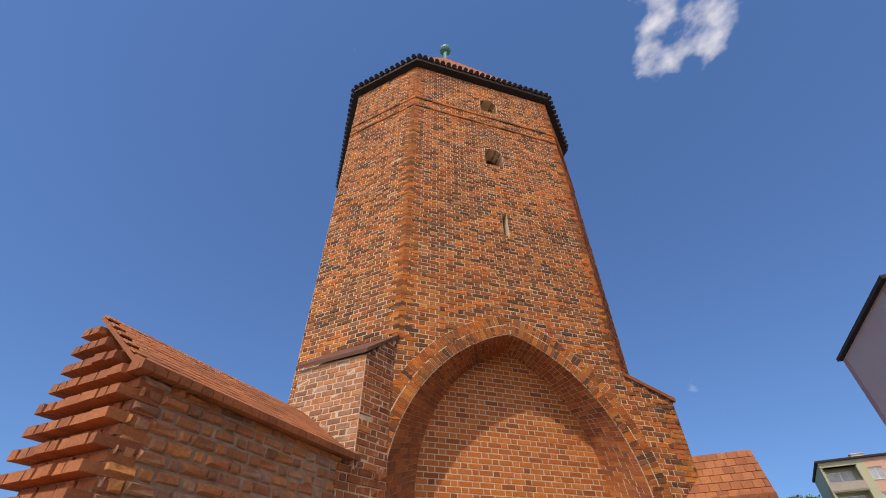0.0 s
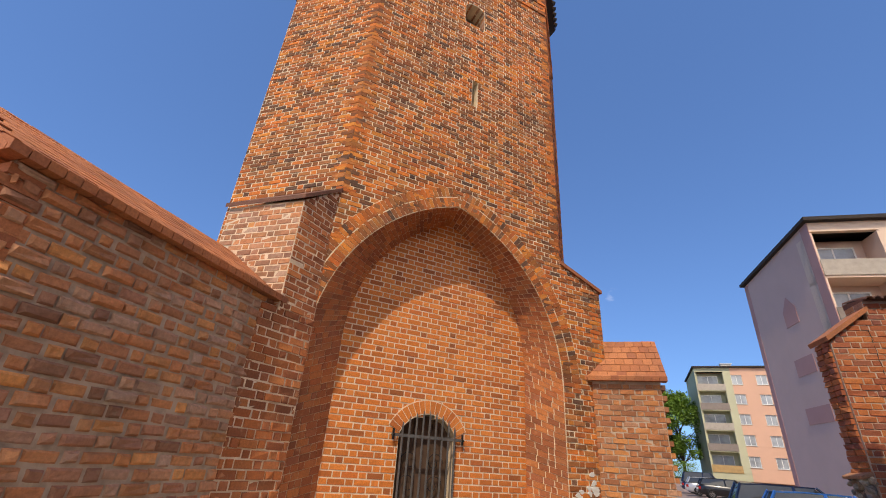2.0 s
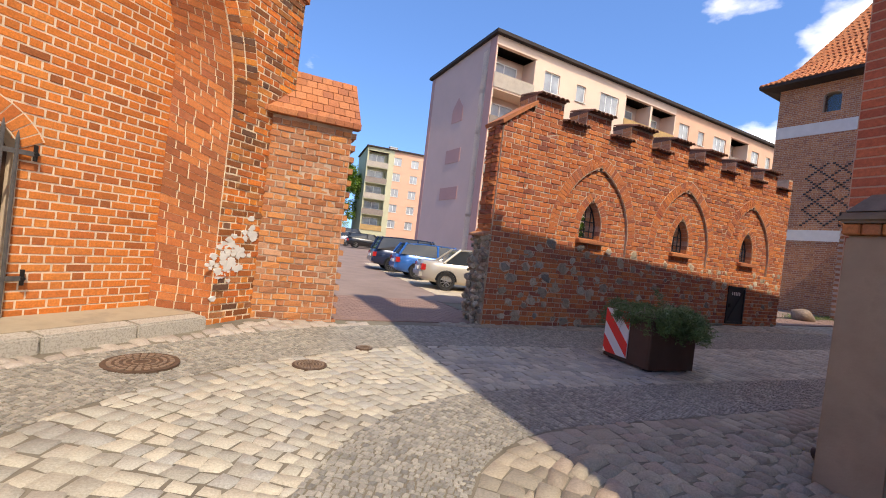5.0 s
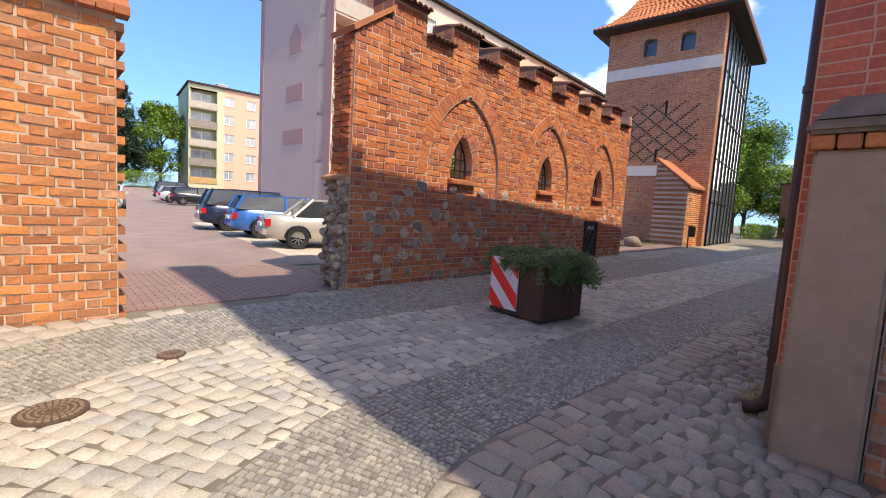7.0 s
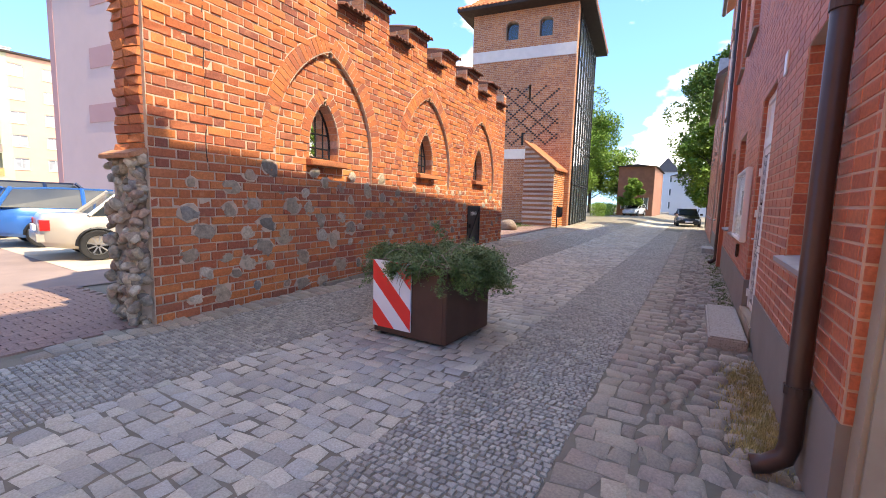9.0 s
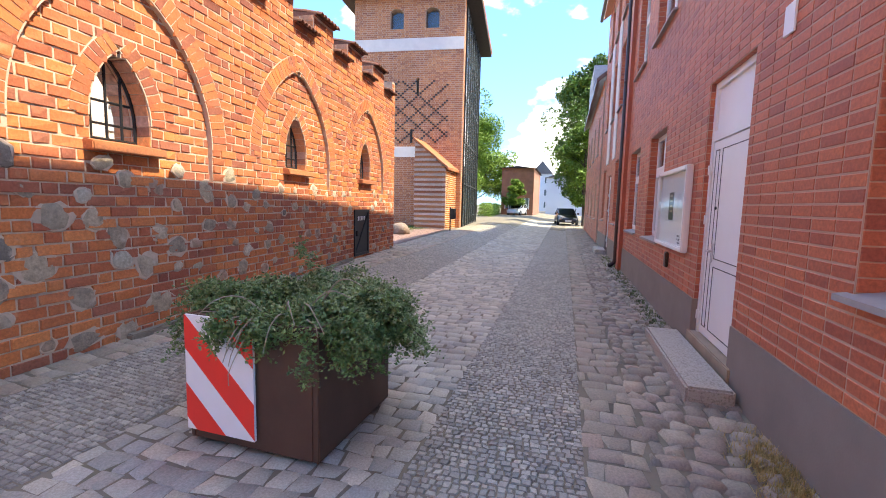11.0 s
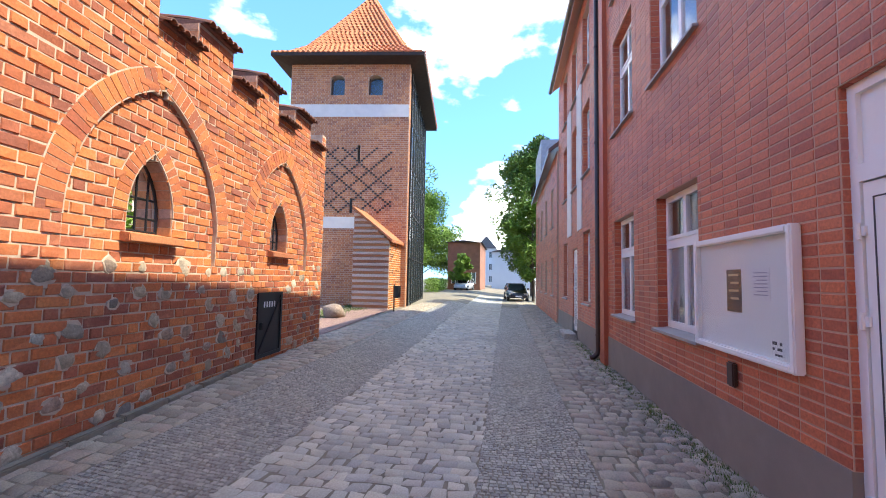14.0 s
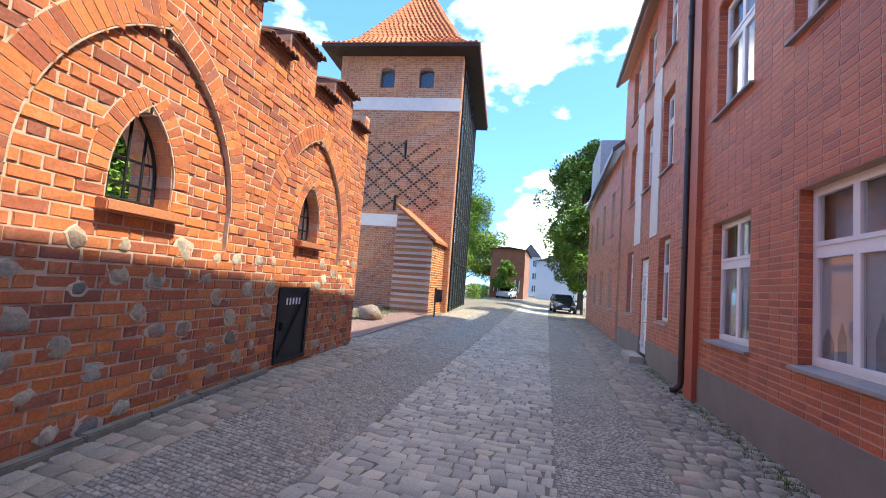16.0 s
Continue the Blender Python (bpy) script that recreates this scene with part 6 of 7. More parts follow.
# ---- blocks of flats behind ----
def flats(name, m, length, depth, floors, bays, label, wall_mat, gable_mat, trim_mat, fh=2.8, base=0.9, balcony_mat=M_olive, marks=False, front_mats=None):
    """A block of flats: x along its front (facing -y), gable at x = 0. bays: list of (kind, width)."""
    b = empty(name, m, label, "building")
    H = base + floors * fh + 0.6
    wins, bals = [], []
    x = 0.0
    for kind, w in bays:
        for f in range(floors):
            z = base + f * fh
            if kind == "w":
                wins.append((x + w / 2 - 0.7, x + w / 2 + 0.7, z + 0.9, z + 2.3))
            elif kind == "W":
                wins.append((x + w / 2 - 1.0, x + w / 2 + 1.0, z + 0.9, z + 2.3))
            elif kind == "s":
                wins.append((x + w / 2 - 0.45, x + w / 2 + 0.45, z + 1.0, z + 2.2))
            elif kind == "b":
                bals.append((x, x + w, z, z + fh))
        x += w
    cuts = sorted({0.0, length} | {v for o in wins + bals for v in o[:2]})
    zs = sorted({0.0, H} | {v for o in wins + bals for v in o[2:]})
    x = 0.0
    spans_ = []
    for kind, w in bays:
        spans_.append((x, x + w))
        x += w
    solid = {}
    for x0, x1 in zip(cuts, cuts[1:]):
        for z0, z1 in zip(zs, zs[1:]):
            cx, cz = (x0 + x1) / 2, (z0 + z1) / 2
            if any(o[0] < cx < o[1] and o[2] < cz < o[3] for o in wins + bals):
                continue
            sec = 0
            if front_mats:
                for i, (lim, mm) in enumerate(front_mats):
                    if cx > lim:
                        sec = i
            solid.setdefault(sec, Buf()).box((x0, 0, z0), (x1, 0.3, z1))
    for sec, buf in solid.items():
        part("wall", buf, front_mats[sec][1] if front_mats else wall_mat, b)
    q = Buf()
    q.box((0, 0.3, -1), (0.3, depth, H - 0.5))
    q.hexa([(0, 0.3, H - 0.5), (0.3, 0.3, H - 0.5), (0.3, depth, H - 0.5), (0, depth, H - 0.5)], [(0, 0.3, H), (0.3, 0.3, H), (0.3, depth, H - 0.45), (0, depth, H - 0.45)])
    g = part("gable", q, gable_mat, b)
    for y0, y1 in ((0.0, 0.75), (depth - 0.5, depth)):
        q = Buf()
        q.box((-0.02, y0 - 0.02, 0), (0.02, y1, H - 0.05 if y0 < 1 else H - 0.5))
        part("corner_stripe", q, trim_mat, b)
    if marks:
        for y0, y1, z0, z1 in ((3.0, 5.6, 4.9, 5.8), (3.2, 5.3, 7.6, 8.6)):
            q = Buf()
            q.box((-0.03, y0, z0), (0.02, y1, z1))
            part("painted_mark", q, trim_mat, b, "darker pink painted rectangle")
        q = Buf()
        q.hexa([(-0.03, 3.5, 10.6), (-0.03, 5.0, 10.6), (-0.03, 5.0, 11.6), (-0.03, 4.25, 12.4), (-0.03, 3.5, 11.6)], [(0.02, 3.5, 10.6), (0.02, 5.0, 10.6), (0.02, 5.0, 11.6), (0.02, 4.25, 12.4), (0.02, 3.5, 11.6)])
        part("painted_mark", q, trim_mat, b, "darker pink painted pointed arch")
        q = Buf()
        q.box((-0.03, -0.03, -1.0), (0.02, depth, base - 0.3))
        part("plinth", q, M_darkroof, b, "dark plinth")
    q = Buf()
    q.box((0.3, depth - 0.3, -1), (length, depth, H - 0.5))
    q.box((length - 0.3, 0.3, -1), (length, depth - 0.3, H - 0.5))
    q.box((0.3, 1.6, -1), (length - 0.3, 1.7, H - 0.5))
    part("back_wall", q, wall_mat, b)
    q = Buf()
    q.hexa([(-0.25, -0.35, H), (length + 0.2, -0.35, H), (length + 0.2, depth + 0.2, H - 0.4), (-0.25, depth + 0.2, H - 0.4)], [(-0.25, -0.35, H + 0.22), (length + 0.2, -0.35, H + 0.22), (length + 0.2, depth + 0.2, H - 0.2), (-0.25, depth + 0.2, H - 0.2)])
    roof_ = part("roof", q, M_darkroof, b)
    for i in range(int(length / 9)):
        q = Buf()
        q.box((4 + 9 * i, 1.0, H + 0.1), (5.4 + 9 * i, 1.9, H + 0.75))
        q.box((3.9 + 9 * i, 0.9, H + 0.75), (5.5 + 9 * i, 2.0, H + 0.85))
        part("chimney", q, M_whitewash, roof_)
    for x0, x1, z0, z1 in wins:
        q = Buf()
        n = 3 if x1 - x0 > 1.5 else (2 if x1 - x0 > 1 else 1)
        for i in range(n + 1):
            xx = x0 + (x1 - x0 - 0.07) * i / n
            q.box((xx, 0.1, z0), (xx + 0.07, 0.17, z1))
        q.box((x0, 0.1, z0), (x1, 0.17, z0 + 0.07))
        q.box((x0, 0.1, z1 - 0.07), (x1, 0.17, z1))
        w = part("window", q, M_white, b)
        q = Buf()
        q.box((x0, 0.13, z0), (x1, 0.14, z1))
        part("pane", q, M_flatpane, w)
        q = Buf()
        q.box((x0 - 0.08, -0.08, z0 - 0.05), (x1 + 0.08, 0.1, z0))
        part("sill", q, M_whitewash, w)
    for i, (x0, x1, z0, z1) in enumerate(bals):
        q = Buf()
        q.box((x0, 0.0, z0 - 0.08), (x1, 1.5, z0 + 0.1))
        q.box((x0, 0.0, z0 - 0.08), (x0 + 0.12, 1.5, z1 - 0.08))
        q.box((x1 - 0.12, 0.0, z0 - 0.08), (x1, 1.5, z1 - 0.08))
        q.box((x0 + 0.12, 1.4, z0 + 0.1), (x1 - 0.12, 1.5, z1 - 0.08))
        bal = part("balcony", q, balcony_mat, b)
        q = Buf()
        q.box((x0 + 0.05, -0.06, z0 + 0.05), (x1 - 0.05, -0.02, z0 + 1.0))
        part("parapet", q, (M_bwood, M_bgrey, M_bgrey2)[(i * 7 + i // 3) % 3], bal)
        q = Buf()
        q.box((x0 + 0.4, 1.33, z0 + 0.5), (x1 - 0.7, 1.39, z0 + 2.25))
        part("balcony_window", q, M_flatpane, bal)
        q = Buf()
        for a in (x0 + 0.36, (x0 + x1) / 2 - 0.1, x1 - 0.74):
            q.box((a, 1.3, z0 + 0.5), (a + 0.08, 1.4, z0 + 2.3))
        q.box((x0 + 0.36, 1.3, z0 + 2.25), (x1 - 0.66, 1.4, z0 + 2.33))
        part("window_frame", q, M_white, bal)
    return b


M_flatpane = plain("curtained_pane", (0.34, 0.36, 0.38), 0.12, var=0.5, scale=0.7, bump_s=0.0, spec=0.7)
M_bwood = plain("balcony_boards", (0.45, 0.28, 0.12), 0.8, var=0.15, scale=3)
M_bgrey = plain("balcony_panel", (0.25, 0.20, 0.17), 0.8, var=0.15, scale=3)
M_bgrey2 = plain("balcony_panel_pale", (0.42, 0.36, 0.30), 0.8, var=0.15, scale=3)
unit = [("b", 3.4), ("w", 3.0), ("s", 2.6), ("W", 3.4), ("b", 3.2), ("b", 3.2)]
unit2 = [("w", 2.6), ("s", 2.4), ("W", 3.4)]
flats("apartment_building", Matrix.Translation((13.1, 27.6, 0.0)) @ Matrix.Rotation(radians(4.5), 4, "Z"), 42.0, 9.2, 5, unit + unit2 + [("b", 3.2)] + unit2 + [("b", 3.2)], "pink and cream five-storey block of flats with balconies",
      M_cream, M_pink, M_pinkd, marks=True, balcony_mat=M_cream, front_mats=((0, M_pinkd), (0.45, M_cream), (18.8, M_salmon)))
flats("apartment_building", Matrix.Translation((17.0, 78.0, 1.9)) @ Matrix.Rotation(radians(-4), 4, "Z"), 30.0, 10.0, 5, [("b", 3.9), ("w", 3.2), ("w", 3.2), ("w", 3.2), ("w", 3.2), ("b", 4.0), ("w", 3.2), ("w", 3.2)], "olive and salmon five-storey block of flats far off",
      M_salmon, M_olive, M_olive, front_mats=((0, M_olive), (4.4, M_salmon)))

# ---- ground and paving ----
gx = [-3000, -600, -120, -60, -35] + [-25 + 0.5 * i for i in range(0, 111)] + [34, 40, 50, 60, 80, 120, 600, 3000]
gy = [-3000, -600, -120, -60, -30] + [-15 + 0.5 * i for i in range(0, 71)] + [22, 25, 28, 31, 34, 38, 45, 60, 66, 72, 78, 90, 140, 600, 3000]
gb = Buf()
for y in gy:
    for x in gx:
        gb.v.append((x, y, ground_z(x, y) - 0.012))
nx = len(gx)
for j in range(len(gy) - 1):
    for i in range(nx - 1):
        gb.f.append((j * nx + i, j * nx + i + 1, (j + 1) * nx + i + 1, (j + 1) * nx + i))
thing("ground", gb, M_sand, "sandy trodden ground under the paving", "ground", kind="structure")

BEND = (3.0, 3.95)


def street(s, o):
    """Place on the street: s along it (0 where it straightens), o out from the inner side of the bend."""
    if s >= 0:
        x, y = BEND[0] + s, BEND[1] + o + 0.012 * max(0, s - 10) * (1 if o > 4 else 0.3)
    else:
        t = -s / 4.2
        x, y = BEND[0] - o * math.sin(t), BEND[1] + o * math.cos(t)
    return x, y


def setts(name, label, o0, o1, s0, s1, lo, wo, mat, joint, h, jit, seed, taper=0.012, near=None, keep=0, wob=0.15, floor=None, category="paving", soft=True):
    """Paving stones in rows across a strip of the street."""
    road = empty(name, Matrix(), label, category, kind="structure")
    rnd = random.Random(seed)
    rest, count = Buf(), 0
    s, row = s0, 0
    while s < s1:
        l = lo * rnd.uniform(0.85, 1.15) * (4.2 / ((o0 + o1) / 2) if s < 0 else 1)
        o = o0
        if row % 2:
            o = o0 - wo * 0.5
        while o < o1:
            w = wo * rnd.uniform(0.75, 1.25)
            a, b = max(o, o0), min(o + w, o1)
            o += w
            if b - a < wo * 0.3:
                continue
            if floor and not floor(*street(s + l / 2, (a + b) / 2)):
                continue
            k = wob * min(l, w)
            c = []
            for ss, oo in ((s, a), (s + l, a), (s + l, b), (s, b)):
                x, y = street(ss + rnd.uniform(-k, k) * 0.5, oo + rnd.uniform(-k, k) * 0.5)
                c.append((x, y, ground_z(x, y) - 0.01))
            if (Vector(c[1]) - Vector(c[0])).cross(Vector(c[3]) - Vector(c[0])).z < 0:
                c.reverse()
            hh = h * rnd.uniform(0.75, 1.25)
            if near and count < keep and near[0] < s < near[1]:
                p = Buf()
                p.patch(c, (0, 0, 1), joint, hh, taper, jit, rnd)
                part("sett", p, mat, road, smooth=soft)
                count += 1
            else:
                rest.patch(c, (0, 0, 1), joint, hh, taper, jit, rnd)
        s += l
        row += 1
    if rest.v:
        part("setts", rest, mat, road, smooth=soft, kind="stuff")
    return road


setts("road_mosaic_inner", "dark small-stone mosaic strip along the street", 2.0, 3.05, -6.0, 30, 0.052, 0.053, M_mosaic, 0.008, 0.008, 0.0015, 51, 0.006, wob=0.35, soft=False)
setts("road_mosaic_outer", "dark small-stone mosaic strip beside the old wall", 5.0, 6.15, -7.2, 30, 0.052, 0.053, M_mosaic, 0.008, 0.008, 0.0015, 52, 0.006, wob=0.35, soft=False)
setts("road", "worn granite setts in the middle of the street", 3.05, 5.0, -7.0, 45, 0.145, 0.16, M_sett, 0.009, 0.010, 0.003, 53, 0.014, near=(0.5, 8), keep=300, wob=0.36)
setts("gutter_setts", "two rows of granite setts along the mosaic strip", 1.6, 2.0, -5.0, 45, 0.19, 0.2, M_cobble, 0.012, 0.012, 0.004, 54, 0.018, near=(0, 7), keep=100, wob=0.3)
setts("pavement_cobbles", "uneven field cobbles beside the brick house", 0.72, 1.6, 0.0, 45, 0.17, 0.17, M_cobble, 0.018, 0.028, 0.009, 55, 0.03, near=(0.5, 9), keep=220, wob=0.45)
setts("pavement_wall_setts", "uneven field cobbles along the foot of the old wall", 6.15, 7.3, 0.2, 30, 0.17, 0.18, M_cobble, 0.014, 0.018, 0.006, 56, 0.022, near=(1.5, 9), keep=150, wob=0.3,
      floor=lambda x, y: y < 10.41 + 0.057 * (x - 4.36) or x > 15.7)
setts("pavement_tower", "pale uneven cobbles at the foot of the tower", 6.15, 9.0, -7.5, 0.2, 0.21, 0.24, M_pale, 0.018, 0.018, 0.007, 57, 0.024, near=(-6, -1), keep=260, wob=0.45,
      floor=lambda x, y: (Vector((x, y, 0)) - TP).dot(tower.n) > 0.2 and y < 10.1 and x > -4.2)
setts("pavement_inner", "rough field cobbles on the inner side of the bend", 0.3, 1.6, -6.0, -0.02, 0.17, 0.16, M_cobble, 0.016, 0.036, 0.009, 58, 0.04, wob=0.42)
setts("pavement_corner", "rough field cobbles before the gate pier", -1.2, 0.72, 0.0, 1.24, 0.17, 0.16, M_cobble, 0.016, 0.036, 0.009, 59, 0.04, wob=0.42)

# brick-paved drive between tower and wall, then asphalt yard
drive = empty("drive", Matrix(), "reddish brick-paved drive into the yard", "drive", kind="structure")
q = Buf()
rq = random.Random(61)
y = 10.3
row = 0
while y < 13.2:
    x = 1.3 - (0.1 if row % 2 else 0)
    while x < 4.6:
        c = [(x, y), (x + 0.2, y), (x + 0.2, y + 0.1), (x, y + 0.1)]
        q.patch([(a, b + 0.05 * (a - 1.3), ground_z(a, b) - 0.01) for a, b in c], (0, 0, 1), 0.006, 0.018, 0.003, 0.001, rq)
        x += 0.2
    y += 0.1
    row += 1
part("paving_bricks", q, M_klinker, drive, kind="stuff")
yard = Buf()
xs, ys = [0.8, 2, 4.4, 8, 14, 24, 40], [13.2, 14, 15, 16, 18, 20, 23, 27, 32, 38, 50, 60, 66, 72, 78, 95]
for yy in ys:
    for xx in xs:
        yard.v.append((xx, yy, ground_z(xx, yy) + 0.004))
for j in range(len(ys) - 1):
    for i in range(len(xs) - 1):
        k0 = j * len(xs) + i
        yard.f.append((k0, k0 + 1, k0 + len(xs) + 1, k0 + len(xs)))
lot = Buf()
for yy in (14.6, 17, 20, 23, 25.5):
    for xx in (5.2 + 0.03 * (yy - 15), 8, 12, 18):
        lot.v.append((xx, yy, ground_z(xx, yy) + 0.012))
lot.f += [(4 * j + i, 4 * j + i + 1, 4 * j + i + 5, 4 * j + i + 4) for j in range(4) for i in range(3)]
thing("pavement_parking", lot, plain("sandy_paving", (0.50, 0.42, 0.32), 0.95, var=0.25, scale=1.6, bump_s=0.6, stain=(0.36, 0.29, 0.22)), "sandy worn paving of the parking bays", "pavement", kind="structure")
thing("road_yard", yard, M_asphalt, "reddish asphalt of the parking yard", "road", kind="structure")
q = Buf()
rq = random.Random(62)
yy = 11.6
for i in range(50):
    for j in range(14):
        x = 15.9 + 0.2 * i
        y = 11.25 + 0.057 * (x - 15.9) + 0.1 * j
        q.patch([(x, y, ground_z(x, y) - 0.01), (x + 0.2, y, ground_z(x + 0.2, y) - 0.01), (x + 0.2, y + 0.1, ground_z(x, y + 0.1) - 0.01), (x, y + 0.1, ground_z(x, y + 0.1) - 0.01)], (0, 0, 1), 0.006, 0.03, 0.003, 0.001, rq)
pv = empty("pavement_bricks", Matrix(), "reddish brick pavement beside the gate tower", "pavement", kind="structure")
part("paving_bricks", q, M_klinker, pv, kind="stuff")


def cover(x, y, r, label):
    m = empty("manhole_cover", Matrix.Translation((x, y, ground_z(x, y) + 0.004)), label, "manhole cover")
    q = Buf()
    q.tube([(0, 0, -0.03), (0, 0, 0.008)], r, 28)
    part("frame", q, M_rust, m)
    q = Buf()
    for kk in range(4):
        R = r * (0.85 - 0.2 * kk)
        n = 24 - 4 * kk
        for i in range(n):
            a0, a1 = 2 * math.pi * i / n, 2 * math.pi * (i + 0.7) / n
            q.hexa([(R * math.cos(a0), R * math.sin(a0), 0.007), (R * math.cos(a1), R * math.sin(a1), 0.007), (R * 0.86 * math.cos(a1), R * 0.86 * math.sin(a1), 0.007), (R * 0.86 * math.cos(a0), R * 0.86 * math.sin(a0), 0.007)],
                   [(R * math.cos(a0), R * math.sin(a0), 0.016), (R * math.cos(a1), R * math.sin(a1), 0.016), (R * 0.86 * math.cos(a1), R * 0.86 * math.sin(a1), 0.016), (R * 0.86 * math.cos(a0), R * 0.86 * math.sin(a0), 0.016)])
    part("studs", q, M_studs, m, kind="stuff")


M_studs = plain("worn_iron", (0.30, 0.22, 0.16), 0.6, 0.4, var=0.2, scale=12, bump_s=0.2)
M_rust = plain("rusty_iron", (0.13, 0.085, 0.06), 0.7, 0.4, var=0.25, scale=12, bump_s=0.3)
cover(-0.96, 7.9, 0.34, "round cast iron manhole cover in the cobbles")
cover(0.7, 7.95, 0.2, "small round cast iron cover in the setts")
cover(1.55, 8.75, 0.12, "tiny round cast iron cover in the mosaic")

# ---- planter with a warning board ----
planter = empty("planter", Matrix.Translation((5.74, 7.49, -0.17)) @ Matrix.Rotation(radians(-2), 4, "Z"), "brown steel planter box with a trailing green shrub", "planter")
q = Buf()
w = 0.98
for a, b in (((0, 0), (w, 0.04)), ((0, w - 0.04), (w, w)), ((0, 0.04), (0.04, w - 0.04)), ((w - 0.04, 0.04), (w, w - 0.04))):
    q = Buf()
    q.box((*a, 0.03), (*b, 0.86))
    rounded(q, "side_plate", M_corten, planter, 0.006)
q = Buf()
q.box((0.042, 0.042, 0.05), (w - 0.042, w - 0.042, 0.728))
part("liner", q, M_corten, planter)
for a in ((0.06, 0.06), (w - 0.16, 0.06), (0.06, w - 0.16), (w - 0.16, w - 0.16)):
    q = Buf()
    q.box((*a, 0.0), (a[0] + 0.1, a[1] + 0.1, 0.04))
    part("foot", q, M_black, planter)
q = Buf()
q.box((0.045, 0.045, 0.73), (w - 0.045, w - 0.045, 0.775))
part("soil", q, plain("dark_soil", (0.045, 0.03, 0.025), 0.95, var=0.4, scale=20, bump_s=0.9), planter)
board = Buf()
board.box((-0.03, 0.44, 0.1), (-0.012, 0.97, 0.86))
bd = part("warning_board", board, M_signwhite, planter, "red and white striped warning board")
y0, y1, z0, z1 = 0.44, 0.97, 0.1, 0.86


def clip_stripe(c0, c1):
    """Part of the board between two lines z - y = c, as a polygon."""
    poly = [(y0, z0), (y1, z0), (y1, z1), (y0, z1)]
    for sgn, c in ((1, c0), (-1, c1)):
        out = []
        for p, r in zip(poly, poly[1:] + poly[:1]):
            fp, fr_ = sgn * (p[1] - 1.0 * p[0] - c), sgn * (r[1] - 1.0 * r[0] - c)
            if fp >= 0:
                out.append(p)
            if fp * fr_ < 0:
                t = fp / (fp - fr_)
                out.append((p[0] + (r[0] - p[0]) * t, p[1] + (r[1] - p[1]) * t))
        poly = out
        if len(poly) < 3:
            return []
    return poly


for kq in range(-5, 5):
    c = -0.33 + kq * 0.46
    poly = clip_stripe(c, c + 0.23)
    if poly:
        q = Buf()
        q.hexa([(-0.0325, *p) for p in poly], [(-0.0305, *p) for p in poly])
        part("stripe", q, M_red, bd)


def leaf_buf(points, size, rnd, flat=0.5, n_per=1, up=0.35):
    """Small pointed leaves, two triangles each, at the given points."""
    b = Buf()
    for p in points:
        for i in range(n_per):
            d = Vector((rnd.gauss(0, 1), rnd.gauss(0, 1), rnd.gauss(0, flat))).normalized()
            s = d.cross(Vector((rnd.gauss(0, 0.4), rnd.gauss(0, 0.4), 1))).normalized()
            L = size * rnd.uniform(0.6, 1.3)
            k = len(b.v)
            nrm = s.cross(d).normalized() * L * 0.12
            b.v += [tuple(Vector(p)), tuple(Vector(p) + d * L * 0.5 + s * L * 0.32 - nrm), tuple(Vector(p) + d * L), tuple(Vector(p) + d * L * 0.5 - s * L * 0.32 - nrm)]
            b.f += [(k, k + 1, k + 2), (k, k + 2, k + 3)]
    return b


rp = random.Random(71)
stems, pts, bare = Buf(), [], Buf()
GAP = (0.40, 0.56, 0.12)                  # open spot with bare soil
for kq in range(460):
    a = rp.uniform(0, 2 * math.pi)
    r0 = rp.uniform(0.05, 0.42)
    p = Vector((0.49 + r0 * math.cos(a), 0.49 + r0 * math.sin(a), 0.78))
    if math.hypot(p.x - GAP[0], p.y - GAP[1]) < GAP[2]:
        continue
    d = Vector((math.cos(a) + rp.gauss(0, 0.3), math.sin(a) + rp.gauss(0, 0.3), rp.uniform(0.3, 1.25))).normalized()
    L, path = rp.uniform(0.3, 0.72), [p]
    if 1.9 < a < 4.0:
        L *= 0.42
    n = 9
    for i in range(n):
        p = p + d * (L / n)
        d = (d + Vector((rp.gauss(0, 0.10), rp.gauss(0, 0.10), -0.24))).normalized()
        if -0.03 < p.x < w + 0.03 and -0.03 < p.y < w + 0.03 and p.z < 0.8:
            p.z = 0.82
        path.append(p.copy())
        side = Vector((rp.gauss(0, 1), rp.gauss(0, 1), rp.gauss(0, 0.5))).normalized()
        for jq in range(66):              # leaves sit along short side shoots
            if jq % 11 == 0:
                side = Vector((rp.gauss(0, 1), rp.gauss(0, 1), rp.gauss(0, 0.5))).normalized()
            s = p + side * (0.01 * (jq % 11)) + Vector((rp.gauss(0, 0.008), rp.gauss(0, 0.008), rp.gauss(0, 0.008)))
            if math.hypot(s.x - GAP[0], s.y - GAP[1]) > GAP[2] * 0.9:
                pts.append(s)
    if kq % 3 == 0:
        stems.tube(path, [0.006 - 0.0005 * i for i in range(len(path))], 4, False)
